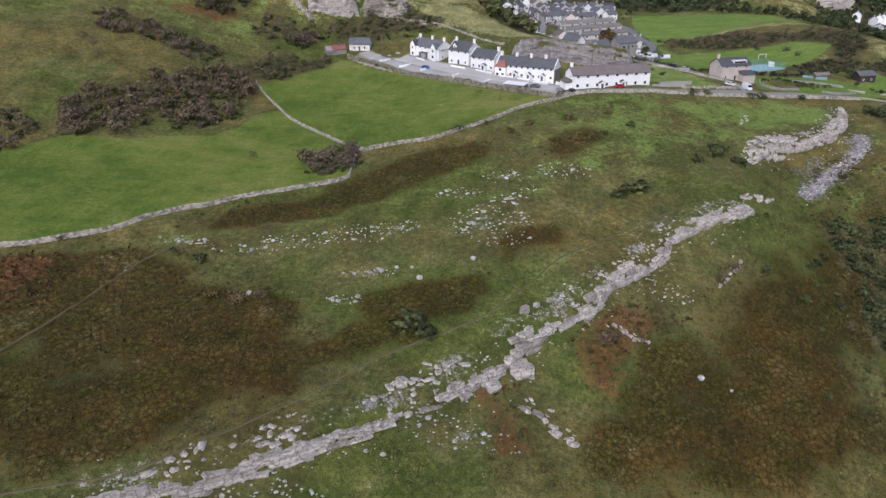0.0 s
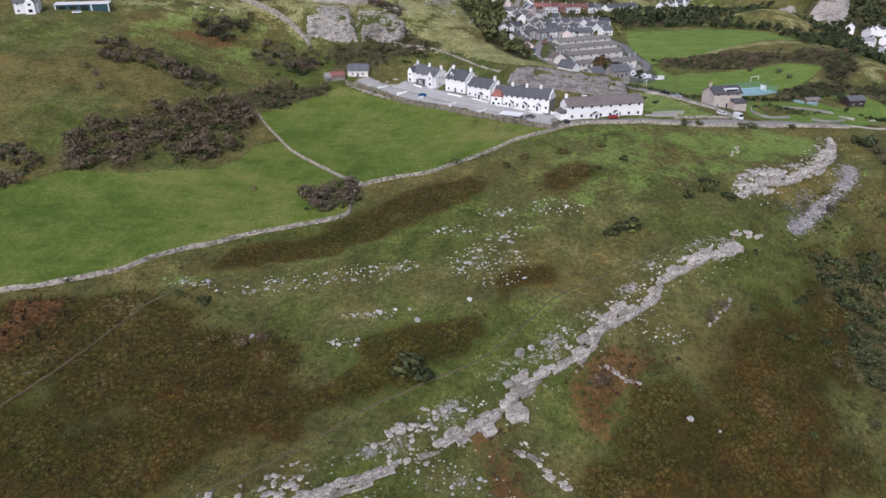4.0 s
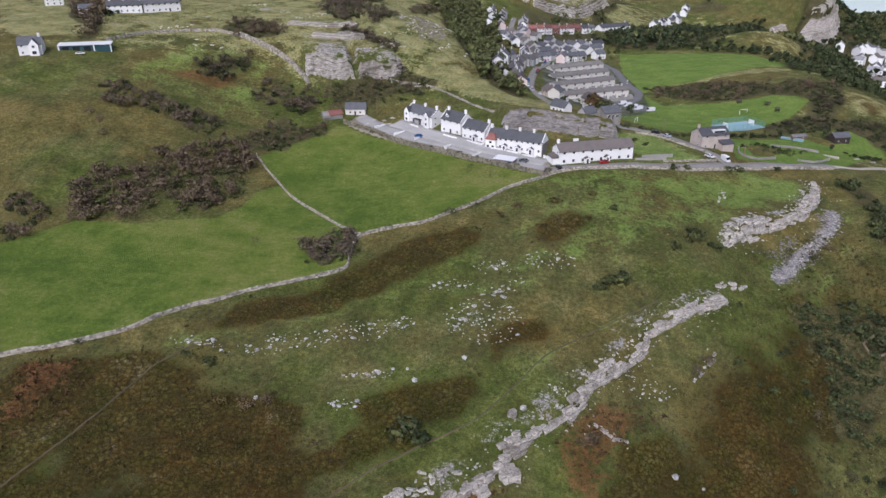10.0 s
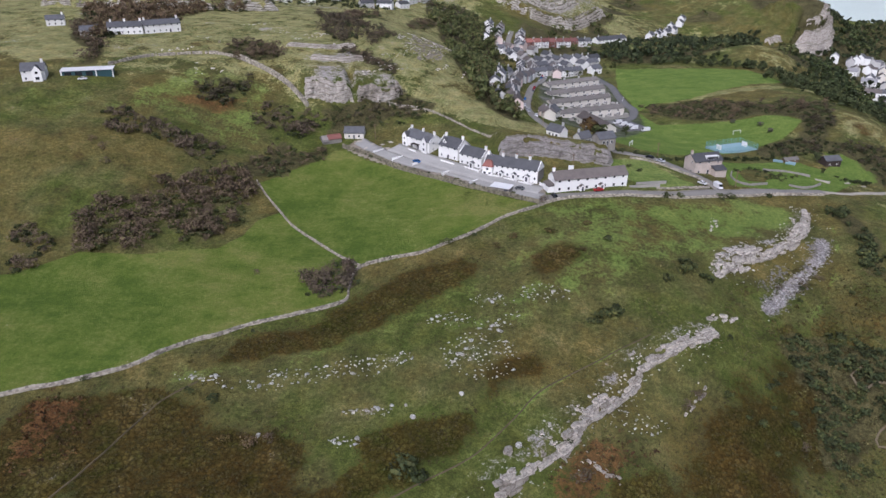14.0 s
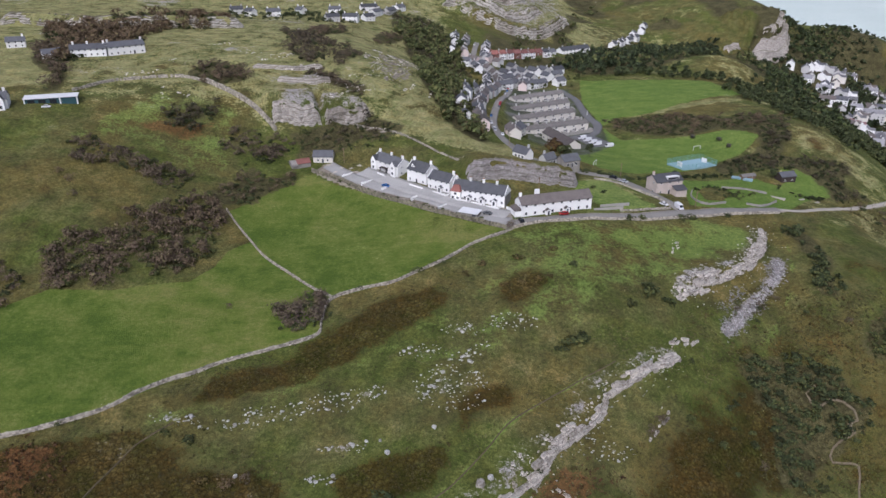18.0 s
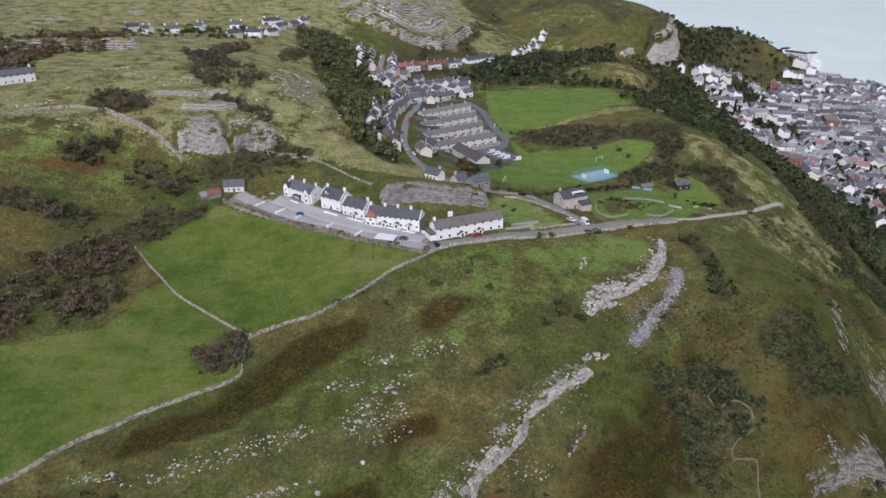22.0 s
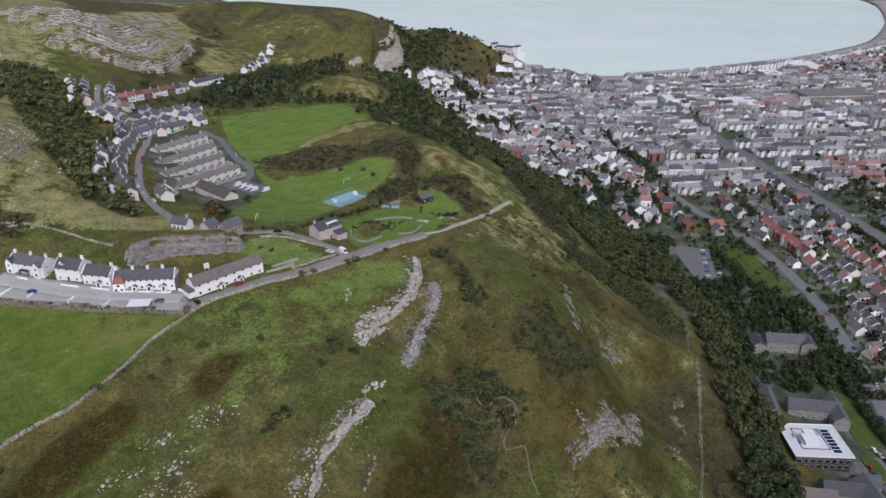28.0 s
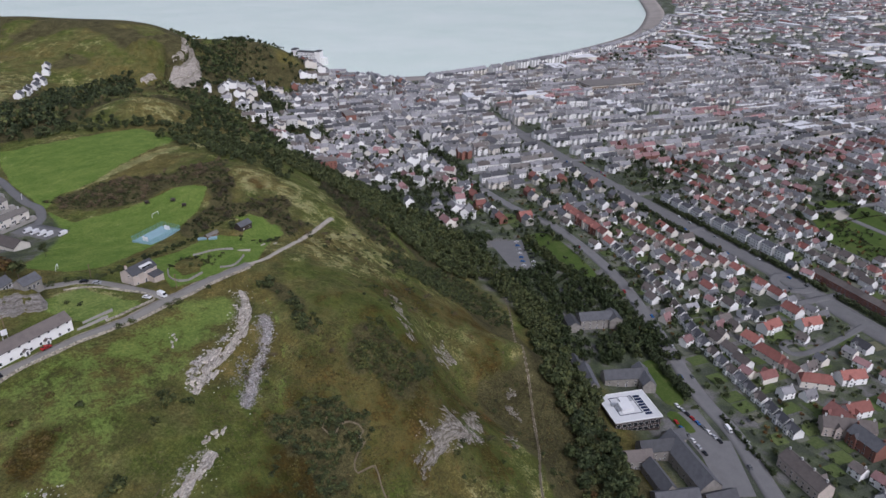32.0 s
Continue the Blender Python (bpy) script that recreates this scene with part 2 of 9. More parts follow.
M["leaf_dark"] = leafy("dark_evergreen_leaves", [(0.0, (0.028, 0.040, 0.018)), (0.5, (0.043, 0.058, 0.025)), (1.0, (0.066, 0.078, 0.034))])
M["leaf_green"] = leafy("mid_green_leaves", [(0.0, (0.034, 0.046, 0.018)), (0.5, (0.053, 0.067, 0.026)), (1.0, (0.080, 0.090, 0.036))])
M["leaf_light"] = leafy("light_green_leaves", [(0.0, (0.036, 0.050, 0.020)), (0.5, (0.078, 0.098, 0.038)), (0.85, (0.120, 0.135, 0.058)), (1.0, (0.125, 0.100, 0.055))])
M["leaf_autumn"] = leafy("autumn_brown_leaves", [(0.0, (0.045, 0.026, 0.012)), (0.5, (0.10, 0.055, 0.02)), (1.0, (0.12, 0.09, 0.03))])
M["leaf_thorn"] = leafy("bare_brown_thorn_twigs", [(0.0, (0.062, 0.048, 0.036)), (0.35, (0.098, 0.074, 0.054)), (0.7, (0.131, 0.100, 0.072)), (1.0, (0.110, 0.102, 0.049))])
M["gorse"] = leafy("dark_green_gorse", [(0.0, (0.028, 0.038, 0.016)), (0.6, (0.052, 0.066, 0.026)), (1.0, (0.10, 0.105, 0.034))])
M["heather"] = leafy("brown_heather", [(0.0, (0.055, 0.042, 0.015)), (0.5, (0.088, 0.070, 0.024)), (0.85, (0.125, 0.100, 0.036)), (1.0, (0.135, 0.090, 0.042))])
M["bracken"] = leafy("rust_brown_bracken", [(0.0, (0.050, 0.025, 0.012)), (0.5, (0.095, 0.045, 0.020)), (1.0, (0.12, 0.085, 0.034))])
M["tussock"] = leafy("rough_olive_grass", [(0.0, (0.06, 0.065, 0.02)), (0.6, (0.11, 0.11, 0.036)), (1.0, (0.19, 0.17, 0.075))])

g = Nodes("window_glass", 0.08, 0.5)
M["glass"] = g.base(g.ramp(g.noise(0.7, 3), [(0.3, (0.012, 0.014, 0.017)), (0.7, (0.03, 0.034, 0.04))]))

w = Nodes("sky_sheen_sea", 0.22, 0.5)
w.b.inputs["IOR"].default_value = 1.33
wave = w.noise(0.06, 6, 0.7)
w.bump(w.calc("ADD", wave, w.noise(0.5, 4, 0.6)), 0.35, 0.6)
# reflected sky is put into the base colour, hence the near-white grey-green
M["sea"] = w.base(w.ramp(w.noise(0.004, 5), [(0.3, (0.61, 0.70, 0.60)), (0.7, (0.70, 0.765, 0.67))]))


def ground_material():
    n = Nodes("hill_and_town_ground", 0.97, 0.1)
    far = n.noise(0.016, 5, 0.62)
    mid = n.noise(0.085, 6, 0.68)
    fine = n.noise(0.75, 7, 0.75)
    grain = n.noise(2.8, 4, 0.75)

    def blend(*terms):
        out = None
        for sock, k in terms:
            t = n.calc("MULTIPLY", sock, k)
            out = t if out is None else n.calc("ADD", out, t)
        return out

    patch = blend((mid, 0.5), (fine, 0.35), (grain, 0.15))
    blades = n.noise(5.5, 3, 0.8)
    tuft = blend((fine, 0.3), (grain, 0.4), (blades, 0.3))

    def ragged(value, amount=0.9):
        e = n.calc("ADD", n.calc("MULTIPLY", n.calc("SUBTRACT", patch, 0.5), amount * 3.6), value)
        r = n.t.nodes.new("ShaderNodeMapRange")
        r.interpolation_type = "SMOOTHSTEP"
        n.link(e, r.inputs["Value"])
        r.inputs["From Min"].default_value, r.inputs["From Max"].default_value = 0.4, 0.6
        return r.outputs[0]

    def attr(name):
        a = n.t.nodes.new("ShaderNodeAttribute")
        a.attribute_name = name
        s = n.t.nodes.new("ShaderNodeSeparateColor")
        n.link(a.outputs["Color"], s.inputs[0])
        return s.outputs

    def tone(base, stops, k=0.75):
        return n.mix(k, base, n.ramp(tuft, stops), "MULTIPLY")

    # tuft-scale shade, multiplied into the ground colours by noise
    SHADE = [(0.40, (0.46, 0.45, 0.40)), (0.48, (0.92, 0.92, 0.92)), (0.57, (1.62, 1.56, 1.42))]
    SOFT = [(0.40, (0.60, 0.64, 0.52)), (0.49, (0.98, 0.98, 0.98)), (0.58, (1.46, 1.36, 1.28))]
    one, two, three = attr("cover_a"), attr("cover_b"), attr("cover_c")
    speck = n.noise(0.15, 4, 0.6)
    # rough limestone grass: olive, with straw, moss and brown
    col = n.ramp(patch, [(0.40, (0.067, 0.062, 0.025)), (0.47, (0.085, 0.087, 0.030)), (0.53, (0.109, 0.111, 0.039)), (0.61, (0.173, 0.156, 0.069))])
    moss = n.ramp(far, [(0.42, (1.14, 1.0, 0.95)), (0.50, (1.0, 1.0, 1.0)), (0.58, (0.84, 1.0, 0.72))])
    col = n.mix(1.0, col, moss, "MULTIPLY")
    tan = n.ramp(patch, [(0.40, (0.145, 0.141, 0.060)), (0.5, (0.231, 0.227, 0.099)), (0.60, (0.326, 0.310, 0.154))])
    col = n.mix(n.calc("MULTIPLY", ragged(three[0]), 0.85), col, tan)
    col = n.mix(0.6, col, n.ramp(speck, [(0.36, (0.66, 0.76, 0.56)), (0.48, (1, 1, 1)), (0.62, (1.22, 1.10, 0.98))]), "MULTIPLY")
    col = tone(col, SHADE, 0.8)
    # pasture: even yellow-green with long pale streaks of seeding grass and darker damp patches
    lane = n.t.nodes.new("ShaderNodeMapping")
    lane.inputs["Rotation"].default_value = (0, 0, 0.75)
    lane.inputs["Scale"].default_value = (0.35, 1.6, 1.0)
    n.link(n.pos.outputs["Position"], lane.inputs["Vector"])
    streak = n.noise(0.16, 5, 0.65, lane.outputs[0])
    pasture = n.ramp(blend((far, 0.35), (streak, 0.22), (mid, 0.43)), [(0.40, (0.071, 0.113, 0.018)), (0.47, (0.095, 0.139, 0.023)), (0.53, (0.125, 0.160, 0.031)), (0.61, (0.177, 0.186, 0.051))])
    seed = n.ramp(blend((fine, 0.5), (mid, 0.3), (grain, 0.2)), [(0.51, (0, 0, 0)), (0.59, (1, 1, 1))])
    pasture = n.mix(n.calc("MULTIPLY", seed, 0.5), pasture, (0.181, 0.198, 0.063))
    pasture = tone(pasture, SOFT, 0.8)
    col = n.mix(ragged(one[0], 0.2), col, pasture)
    lush = tone(n.ramp(patch, [(0.42, (0.096, 0.166, 0.031)), (0.58, (0.167, 0.240, 0.053))]), SOFT, 0.8)
    col = n.mix(n.calc("MULTIPLY", ragged(two[1], 0.5), 0.72), col, lush)
    # heath: tight cushions, the shade in the gaps between them painted dark
    heath = n.ramp(patch, [(0.40, (0.034, 0.024, 0.008)), (0.47, (0.055, 0.041, 0.012)), (0.53, (0.074, 0.056, 0.016)), (0.61, (0.111, 0.090, 0.036))])
    heath = n.mix(0.8, heath, n.ramp(speck, [(0.38, (0.70, 0.90, 0.62)), (0.48, (0.98, 1.04, 0.95)), (0.60, (1.14, 1.06, 0.92))]), "MULTIPLY")
    heath = n.mix(0.7, heath, n.ramp(far, [(0.42, (1.12, 0.99, 0.92)), (0.50, (1, 1, 1)), (0.57, (0.88, 1.02, 0.82))]), "MULTIPLY")
    bend = n.t.nodes.new("ShaderNodeVectorMath")
    bend.operation = "MULTIPLY_ADD"
    warp = n.node("ShaderNodeTexNoise", Scale=0.9, Detail=3.0)
    n.link(n.pos.outputs["Position"], warp.inputs["Vector"])
    n.link(warp.outputs["Color"], bend.inputs[0])
    bend.inputs[1].default_value = (1.2, 1.2, 1.2)
    n.link(n.pos.outputs["Position"], bend.inputs[2])
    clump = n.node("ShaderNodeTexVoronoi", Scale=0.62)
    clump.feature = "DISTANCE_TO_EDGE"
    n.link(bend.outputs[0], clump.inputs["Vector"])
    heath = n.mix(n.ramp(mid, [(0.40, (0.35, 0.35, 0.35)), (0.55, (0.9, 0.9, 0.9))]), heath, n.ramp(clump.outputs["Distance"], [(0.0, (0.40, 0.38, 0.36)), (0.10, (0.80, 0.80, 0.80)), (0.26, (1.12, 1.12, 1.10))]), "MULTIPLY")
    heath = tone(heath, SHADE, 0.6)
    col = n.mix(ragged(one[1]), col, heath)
    rust = n.ramp(patch, [(0.42, (0.078, 0.038, 0.016)), (0.58, (0.165, 0.080, 0.034))])
    col = n.mix(n.calc("MULTIPLY", ragged(two[0]), 0.8), col, tone(rust, SHADE))
    scrub = n.ramp(patch, [(0.42, (0.040, 0.036, 0.017)), (0.58, (0.098, 0.090, 0.040))])
    col = n.mix(ragged(two[2]), col, tone(scrub, SHADE))
    rock = n.ramp(tuft, [(0.40, (0.11, 0.095, 0.085)), (0.49, (0.30, 0.27, 0.255)), (0.58, (0.50, 0.465, 0.445))])
    col = n.mix(ragged(one[2], 1.0), col, rock)
    dirt = n.ramp(patch, [(0.42, (0.19, 0.16, 0.12)), (0.58, (0.38, 0.335, 0.275))])
    col = n.mix(ragged(three[1], 0.3), col, dirt)
    town = n.ramp(patch, [(0.42, (0.075, 0.075, 0.072)), (0.5, (0.125, 0.122, 0.118)), (0.58, (0.20, 0.195, 0.19))])
    yards = n.ramp(n.noise(0.05, 3, 0.55), [(0.42, (0.036, 0.050, 0.022)), (0.53, (0.075, 0.100, 0.036)), (0.58, (0.105, 0.110, 0.085)), (0.64, (0.17, 0.165, 0.16))])
    col = n.mix(three[2], col, n.mix(0.7, town, tone(yards, SHADE, 0.6)))
    n.bump(blend((fine, 0.8), (grain, 0.8), (mid, 1.0)), 0.85, 0.7)
    return n.base(col)


M["ground"] = ground_material()
n_ = Nodes("garden_plots", 0.95, 0.1)
M["garden"] = n_.base(n_.mix(0.5, n_.ramp(n_.pos.outputs["Random Per Island"], [(0.0, (0.045, 0.075, 0.020)), (0.35, (0.075, 0.120, 0.028)), (0.6, (0.105, 0.140, 0.040)), (0.68, (0.17, 0.15, 0.11)), (0.85, (0.20, 0.195, 0.19)), (1.0, (0.11, 0.11, 0.11))]), n_.ramp(n_.noise(0.7, 6, 0.7), [(0.3, (0.04, 0.055, 0.02)), (0.7, (0.16, 0.17, 0.08))])))
# ---- the lie of the land: spot heights by landform (x, y, height above the sea) ----
HEATH = [(-31, 108, 98), (-9, 123, 98), (18, 135, 96.5), (20, 146, 102), (62, 139, 91), (96, 127, 77), (-6, 157, 107.5), (-48, 152, 107),
         (8, 167, 109), (60, 176, 106.5), (93, 197, 110.5), (132, 223, 108.5), (-105, 166, 114), (-97, 179, 116), (-120, 110, 106), (-60, 60, 92),
         (20, 60, 70), (100, 70, 45), (-250, 150, 128), (-150, 40, 96), (0, -60, 60), (-300, -200, 80), (115, 290, 127.5), (150, 270, 119)]
FIELDS = [(-27, 229, 120), (-157, 244, 127.5), (-68, 279, 122.5), (-52, 345, 132), (-14, 344, 133), (46, 292, 129.5), (52, 279, 130), (84, 285, 129.5),
          (129, 317, 126.5), (179, 318, 121), (-300, 260, 142), (25, 330, 137), (40, 360, 140), (0, 390, 148)]
UPLAND = [(-155, 289, 146), (-178, 324, 155), (-181, 365, 165), (-202, 350, 164), (-123, 359, 154), (-98, 350, 144), (-50, 390, 153),
          (-30, 374, 141), (-108, 404, 163), (-181, 458, 172), (-76, 470, 170), (-9, 442, 162), (5, 487, 159), (-159, 718, 168), (-400, 500, 180),
          (-300, 800, 178), (-30, 560, 162), (0, 640, 150), (-500, 1200, 185), (-600, 200, 150)]
VALLEY = [(76, 454, 120), (102, 414, 119), (168, 384, 119), (99, 542, 119), (235, 609, 121), (170, 480, 119), (60, 600, 120), (130, 700, 122),
          (263, 444, 127), (260, 414, 125), (346, 715, 115), (375, 742, 112), (300, 540, 118), (200, 330, 118)]
NORTH = [(150, 866, 135), (120, 900, 165), (60, 1000, 180), (305, 1069, 132), (553, 1073, 135), (451, 852, 100), (470, 880, 112), (530, 960, 122), (495, 925, 120), (440, 930, 136), (448, 1220, 140), (561, 1172, 116), (622, 1141, 98), (676, 1110, 78), (715, 1085, 60), (753, 1059, 42), (360, 1150, 162),
         (260, 900, 118), (350, 900, 104), (700, 1300, 80), (300, 1500, 120), (850, 1330, 25), (1000, 1500, -30), (900, 1700, -60), (200, 2200, 60)]
SLOPE = [(277, 355, 104), (295, 365, 100), (226, 229, 96), (152, 179, 92), (143, 191, 96), (144, 178, 84), (210, 166, 64),
         (259, 231, 60), (250, 210, 47), (319, 218, 42), (330, 300, 50), (370, 330, 28), (340, 230, 22), (270, 110, 22), (200, 60, 22), (430, 420, 20),
         (440, 560, 50), (520, 690, 20), (620, 800, 22), (750, 1050, 12), (900, 1230, 8), (420, 260, 2), (360, 120, -8), (600, 500, -30), (1200, 800, -90),
         (800, -200, -60), (250, -200, -20), (2000, 200, -160), (1500, 1500, -120)]
SPOTS = np.array(HEATH + FIELDS + UPLAND + VALLEY + NORTH + SLOPE, dtype=float)
UNIT = 300.0


def kernel(d2):
    return 0.5 * d2 * np.log(d2 + 1e-9)


def solve_land():
    p = SPOTS[:, :2] / UNIT
    n = len(p)
    k = kernel(((p[:, None] - p[None]) ** 2).sum(-1)) + np.eye(n) * 4e-4
    q = np.hstack([np.ones((n, 1)), p])
    a = np.block([[k, q], [q.T, np.zeros((3, 3))]])
    return p, np.linalg.solve(a, np.concatenate([SPOTS[:, 2], np.zeros(3)]))


LAND_P, LAND_W = solve_land()


def smooth(a, b, v):
    s = np.clip((v - a) / (b - a), 0, 1)
    return s * s * (3 - 2 * s)


def seg_dist(x, y, line, closed=False):
    """Distance to a polyline, side (+ to its left) and share of the way along."""
    best = np.full(np.shape(x), 1e9)
    side = np.zeros(np.shape(x))
    along = np.zeros(np.shape(x))
    pts = list(line) + ([line[0]] if closed else [])
    for i in range(len(pts) - 1):
        (ax, ay), (bx, by) = pts[i][:2], pts[i + 1][:2]
        dx, dy = bx - ax, by - ay
        s = np.clip(((x - ax) * dx + (y - ay) * dy) / (dx * dx + dy * dy + 1e-9), 0, 1)
        d = np.hypot(x - ax - s * dx, y - ay - s * dy)
        c = dx * (y - ay) - dy * (x - ax)
        m = d < best
        best = np.where(m, d, best)
        side = np.where(m, np.sign(c), side)
        along = np.where(m, (i + s) / (len(pts) - 1), along)
    return best, side, along


def inside(x, y, poly):
    r = np.zeros(np.shape(x), bool)
    for i in range(len(poly)):
        (ax, ay), (bx, by) = poly[i], poly[i - 1]
        r ^= ((ay > y) != (by > y)) & (x < (bx - ax) * (y - ay) / (by - ay + 1e-12) + ax)
    return r


def area(x, y, poly, soft=2.0):
    """1 inside a patch, falling to 0 over soft metres round its edge."""
    d, _, _ = seg_dist(x, y, poly, True)
    return smooth(-soft, soft, np.where(inside(x, y, poly), d, -d))


COAST = [(800, 1600), (930, 1420), (1000, 1340), (985, 1240), (948, 1130), (990, 1030), (1050, 985), (1185, 955), (1330, 945), (1510, 940), (1720, 948), (1960, 990), (2330, 1145), (2550, 1265), (2850, 1450), (3000, 1580), (3300, 1900), (5200, 2600)]
BAY = COAST + [(5200, 6000), (800, 6000)]


def land(x, y):
    x, y = np.asarray(x, float), np.asarray(y, float)
    shape = x.shape
    px, py = x.ravel() / UNIT, y.ravel() / UNIT
    z = np.zeros(px.shape)
    for (sx, sy), w in zip(LAND_P, LAND_W[:-3]):
        z += w * kernel((px - sx) ** 2 + (py - sy) ** 2)
    z += LAND_W[-3] + LAND_W[-2] * px + LAND_W[-1] * py
    z = z.reshape(shape)
    r = np.hypot(x - 150, y - 500)
    z = z * (1 - smooth(1100, 2000, r)) + (-40 + 200 * smooth(900, -700, x)) * smooth(1100, 2000, r)
    d, _, _ = seg_dist(x, y, COAST)
    sea = inside(x, y, BAY)
    town = np.where(sea, np.clip(-d * 0.05, -6, 0), np.clip(d * 0.12, 0, 8.0))
    k = 6.0
    top = np.maximum(z, town)
    low = np.minimum(z, town)
    h = np.clip(1 - (top - low) / (2 * k), 0, 1)
    return np.where(sea & (d > 60) & (z < 8), town, top + 0.5 * k * h * h)
# ---- plan: patches of cover and lines on the hill (x, y) ----
HEATHER_WEST = [(-112, 158), (-99, 162), (-82, 166), (-65, 167), (-63, 155), (-51, 152), (-33, 148), (-29, 136), (-13, 145), (-3, 139), (-18, 129), (-33, 117), (-57, 101), (-78, 92), (-104, 92), (-124, 122)]
HEATHER_BAND = [(-72, 176), (-61, 188), (-40, 201), (-22, 215), (-12, 225), (-4, 230), (8, 231), (22, 228), (20, 219), (5, 212), (-5, 202), (-21, 190), (-49, 179)]
HILL_TURF = [(46, 271), (85, 276), (142, 276), (112, 236), (84, 222), (48, 208), (16, 185), (-6, 188), (12, 206), (30, 222), (47, 238)]
HEATHER_MID = [(15, 174), (23, 181), (32, 182), (34, 176), (25, 168), (16, 166)]
HEATHER_LOW = [(-20, 152), (-6, 159), (13, 163), (14, 157), (6, 147), (-3, 142), (-12, 140)]
HEATHER_KNOB = [(33, 228), (42, 235), (56, 236), (52, 227), (40, 222)]
HEATHER_EAST = [(24, 107), (31, 117), (44, 133), (62, 151), (87, 172), (113, 192), (137, 199), (114, 148), (79, 116)]
HEATHER_EAST2 = [(67, 157), (101, 188), (126, 209), (134, 195), (129, 180), (110, 159)]
BRACKEN_A = [(37, 149), (48, 153), (59, 155), (59, 150), (45, 137), (38, 138)]
BRACKEN_B = [(8, 124), (15, 129), (24, 123), (20, 116), (11, 115)]
BRACKEN_C = [(-111, 156), (-104, 160), (-95, 160), (-92, 147), (-102, 140)]
BRACKEN_D = [(-127, 345), (-122, 357), (-100, 369), (-98, 359), (-121, 343)]
BRACKEN_E = [(274, 223), (285, 219), (274, 200), (245, 158), (207, 143), (255, 197)]
SCRUB_A = [(-140, 248), (-139, 260), (-128, 267), (-113, 275), (-115, 287), (-104, 298), (-88, 310), (-76, 297), (-78, 267), (-86, 254), (-94, 243), (-102, 250), (-105, 241), (-114, 236), (-130, 235)]
SCRUB_B = [(-156, 325), (-146, 334), (-125, 327), (-111, 323), (-100, 318), (-104, 304), (-110, 307), (-124, 312), (-135, 312), (-146, 316)]
SCRUB_C = [(-95, 361), (-81, 370), (-63, 366), (-54, 359), (-62, 347), (-77, 345), (-87, 352)]
SCRUB_D = [(-164, 250), (-153, 249), (-143, 237), (-143, 226), (-150, 221)]
SCRUB_E = [(-79, 305), (-69, 315), (-51, 336), (-56, 342), (-71, 332), (-76, 341), (-78, 328), (-90, 315)]
SCRUB_F = [(-37, 237), (-27, 233), (-27, 218), (-34, 213), (-47, 211), (-46, 222)]
SCRUB_G = [(-123, 361), (-120, 379), (-104, 388), (-96, 375), (-106, 361), (-119, 355)]
SCRUB_H = [(-89, 563), (-78, 578), (-56, 536), (-37, 509), (-28, 470), (-36, 443), (-48, 468), (-49, 438), (-59, 442), (-76, 477)]
SCRUB_P = [(-262, 556), (-254, 532), (-215, 497), (-189, 513), (-171, 548), (-140, 566), (-146, 640), (-186, 700), (-198, 660), (-200, 575), (-226, 553)]
SCRUB_M = [(-51, 435), (-36, 423), (-22, 415), (-26, 408), (-42, 415), (-54, 427)]
SCRUB_N = [(-23, 627), (-14, 668), (3, 690), (1, 650), (-17, 605)]
SCRUB_O = [(-70, 595), (-66, 640), (-48, 655), (-46, 626), (-60, 582), (-65, 556)]
SCRUB_I = [(-60, 370), (-46, 379), (-18, 389), (4, 379), (-6, 368), (-37, 362), (-55, 356)]
SCRUB_J = [(-125, 424), (-117, 447), (-91, 431), (-89, 408), (-103, 405), (-117, 411)]
SCRUB_K = [(-259, 550), (-232, 541), (-188, 545), (-172, 492), (-194, 443), (-196, 415), (-212, 441)]
SCRUB_L = [(-213, 470), (-234, 476), (-212, 429), (-193, 408), (-185, 374), (-179, 381), (-194, 433)]
WOOD_VALLEY = [(-4, 776), (24, 772), (47, 745), (59, 716), (60, 645), (50, 521), (43, 438), (46, 392), (50, 360), (38, 374), (28, 392), (22, 424), (14, 456), (15, 540), (10, 600), (4, 667), (-5, 723)]
WOOD_MID = [(152, 690), (181, 736), (232, 812), (250, 800), (297, 872), (353, 898), (400, 890), (370, 800), (300, 752), (252, 730), (236, 668), (213, 653), (172, 664)]
KNOB_TAN = [(262, 672), (285, 640), (330, 634), (362, 668), (350, 715), (310, 728), (272, 712)]
TAN_EDGE = [(279, 299), (296, 297), (310, 280), (335, 262), (330, 235), (300, 225), (262, 240), (240, 262), (232, 270)]
TAN_CROFT = [(-22, 376), (10, 366), (36, 350), (60, 334), (86, 324), (60, 366), (36, 384), (24, 400), (0, 402)]
HEATHER_KNOLL = [(243, 398), (262, 415), (284, 428), (263, 398), (246, 385), (242, 390)]
TAN_PLOT = [(92, 321), (105, 329), (115, 295), (104, 289), (87, 296)]
GARDEN_BANK = [(148, 325), (158, 333), (168, 333), (165, 322), (156, 312), (148, 313)]
LUSH_TOP = [(40, 264), (66, 273), (110, 280), (150, 290), (158, 276), (140, 258), (118, 246), (90, 246), (64, 250)]
SCRUB_BROW = [(279, 301), (296, 301), (312, 287), (330, 277), (344, 260), (372, 262), (402, 300), (404, 344), (360, 352), (318, 332)]
FAR_FIELD = [(332, 1062), (412, 1056), (426, 997), (412, 920), (391, 910), (386, 950), (368, 989), (325, 965), (313, 990)]
FAR_SLOPE = [(271, 995), (295, 952), (264, 875), (237, 834), (206, 827), (202, 873)]
SCRUB_MID = [(150, 492), (168, 493), (196, 485), (214, 464), (237, 455), (265, 455), (245, 425), (232, 418), (221, 429), (207, 437), (188, 434), (169, 445), (157, 460), (148, 479)]
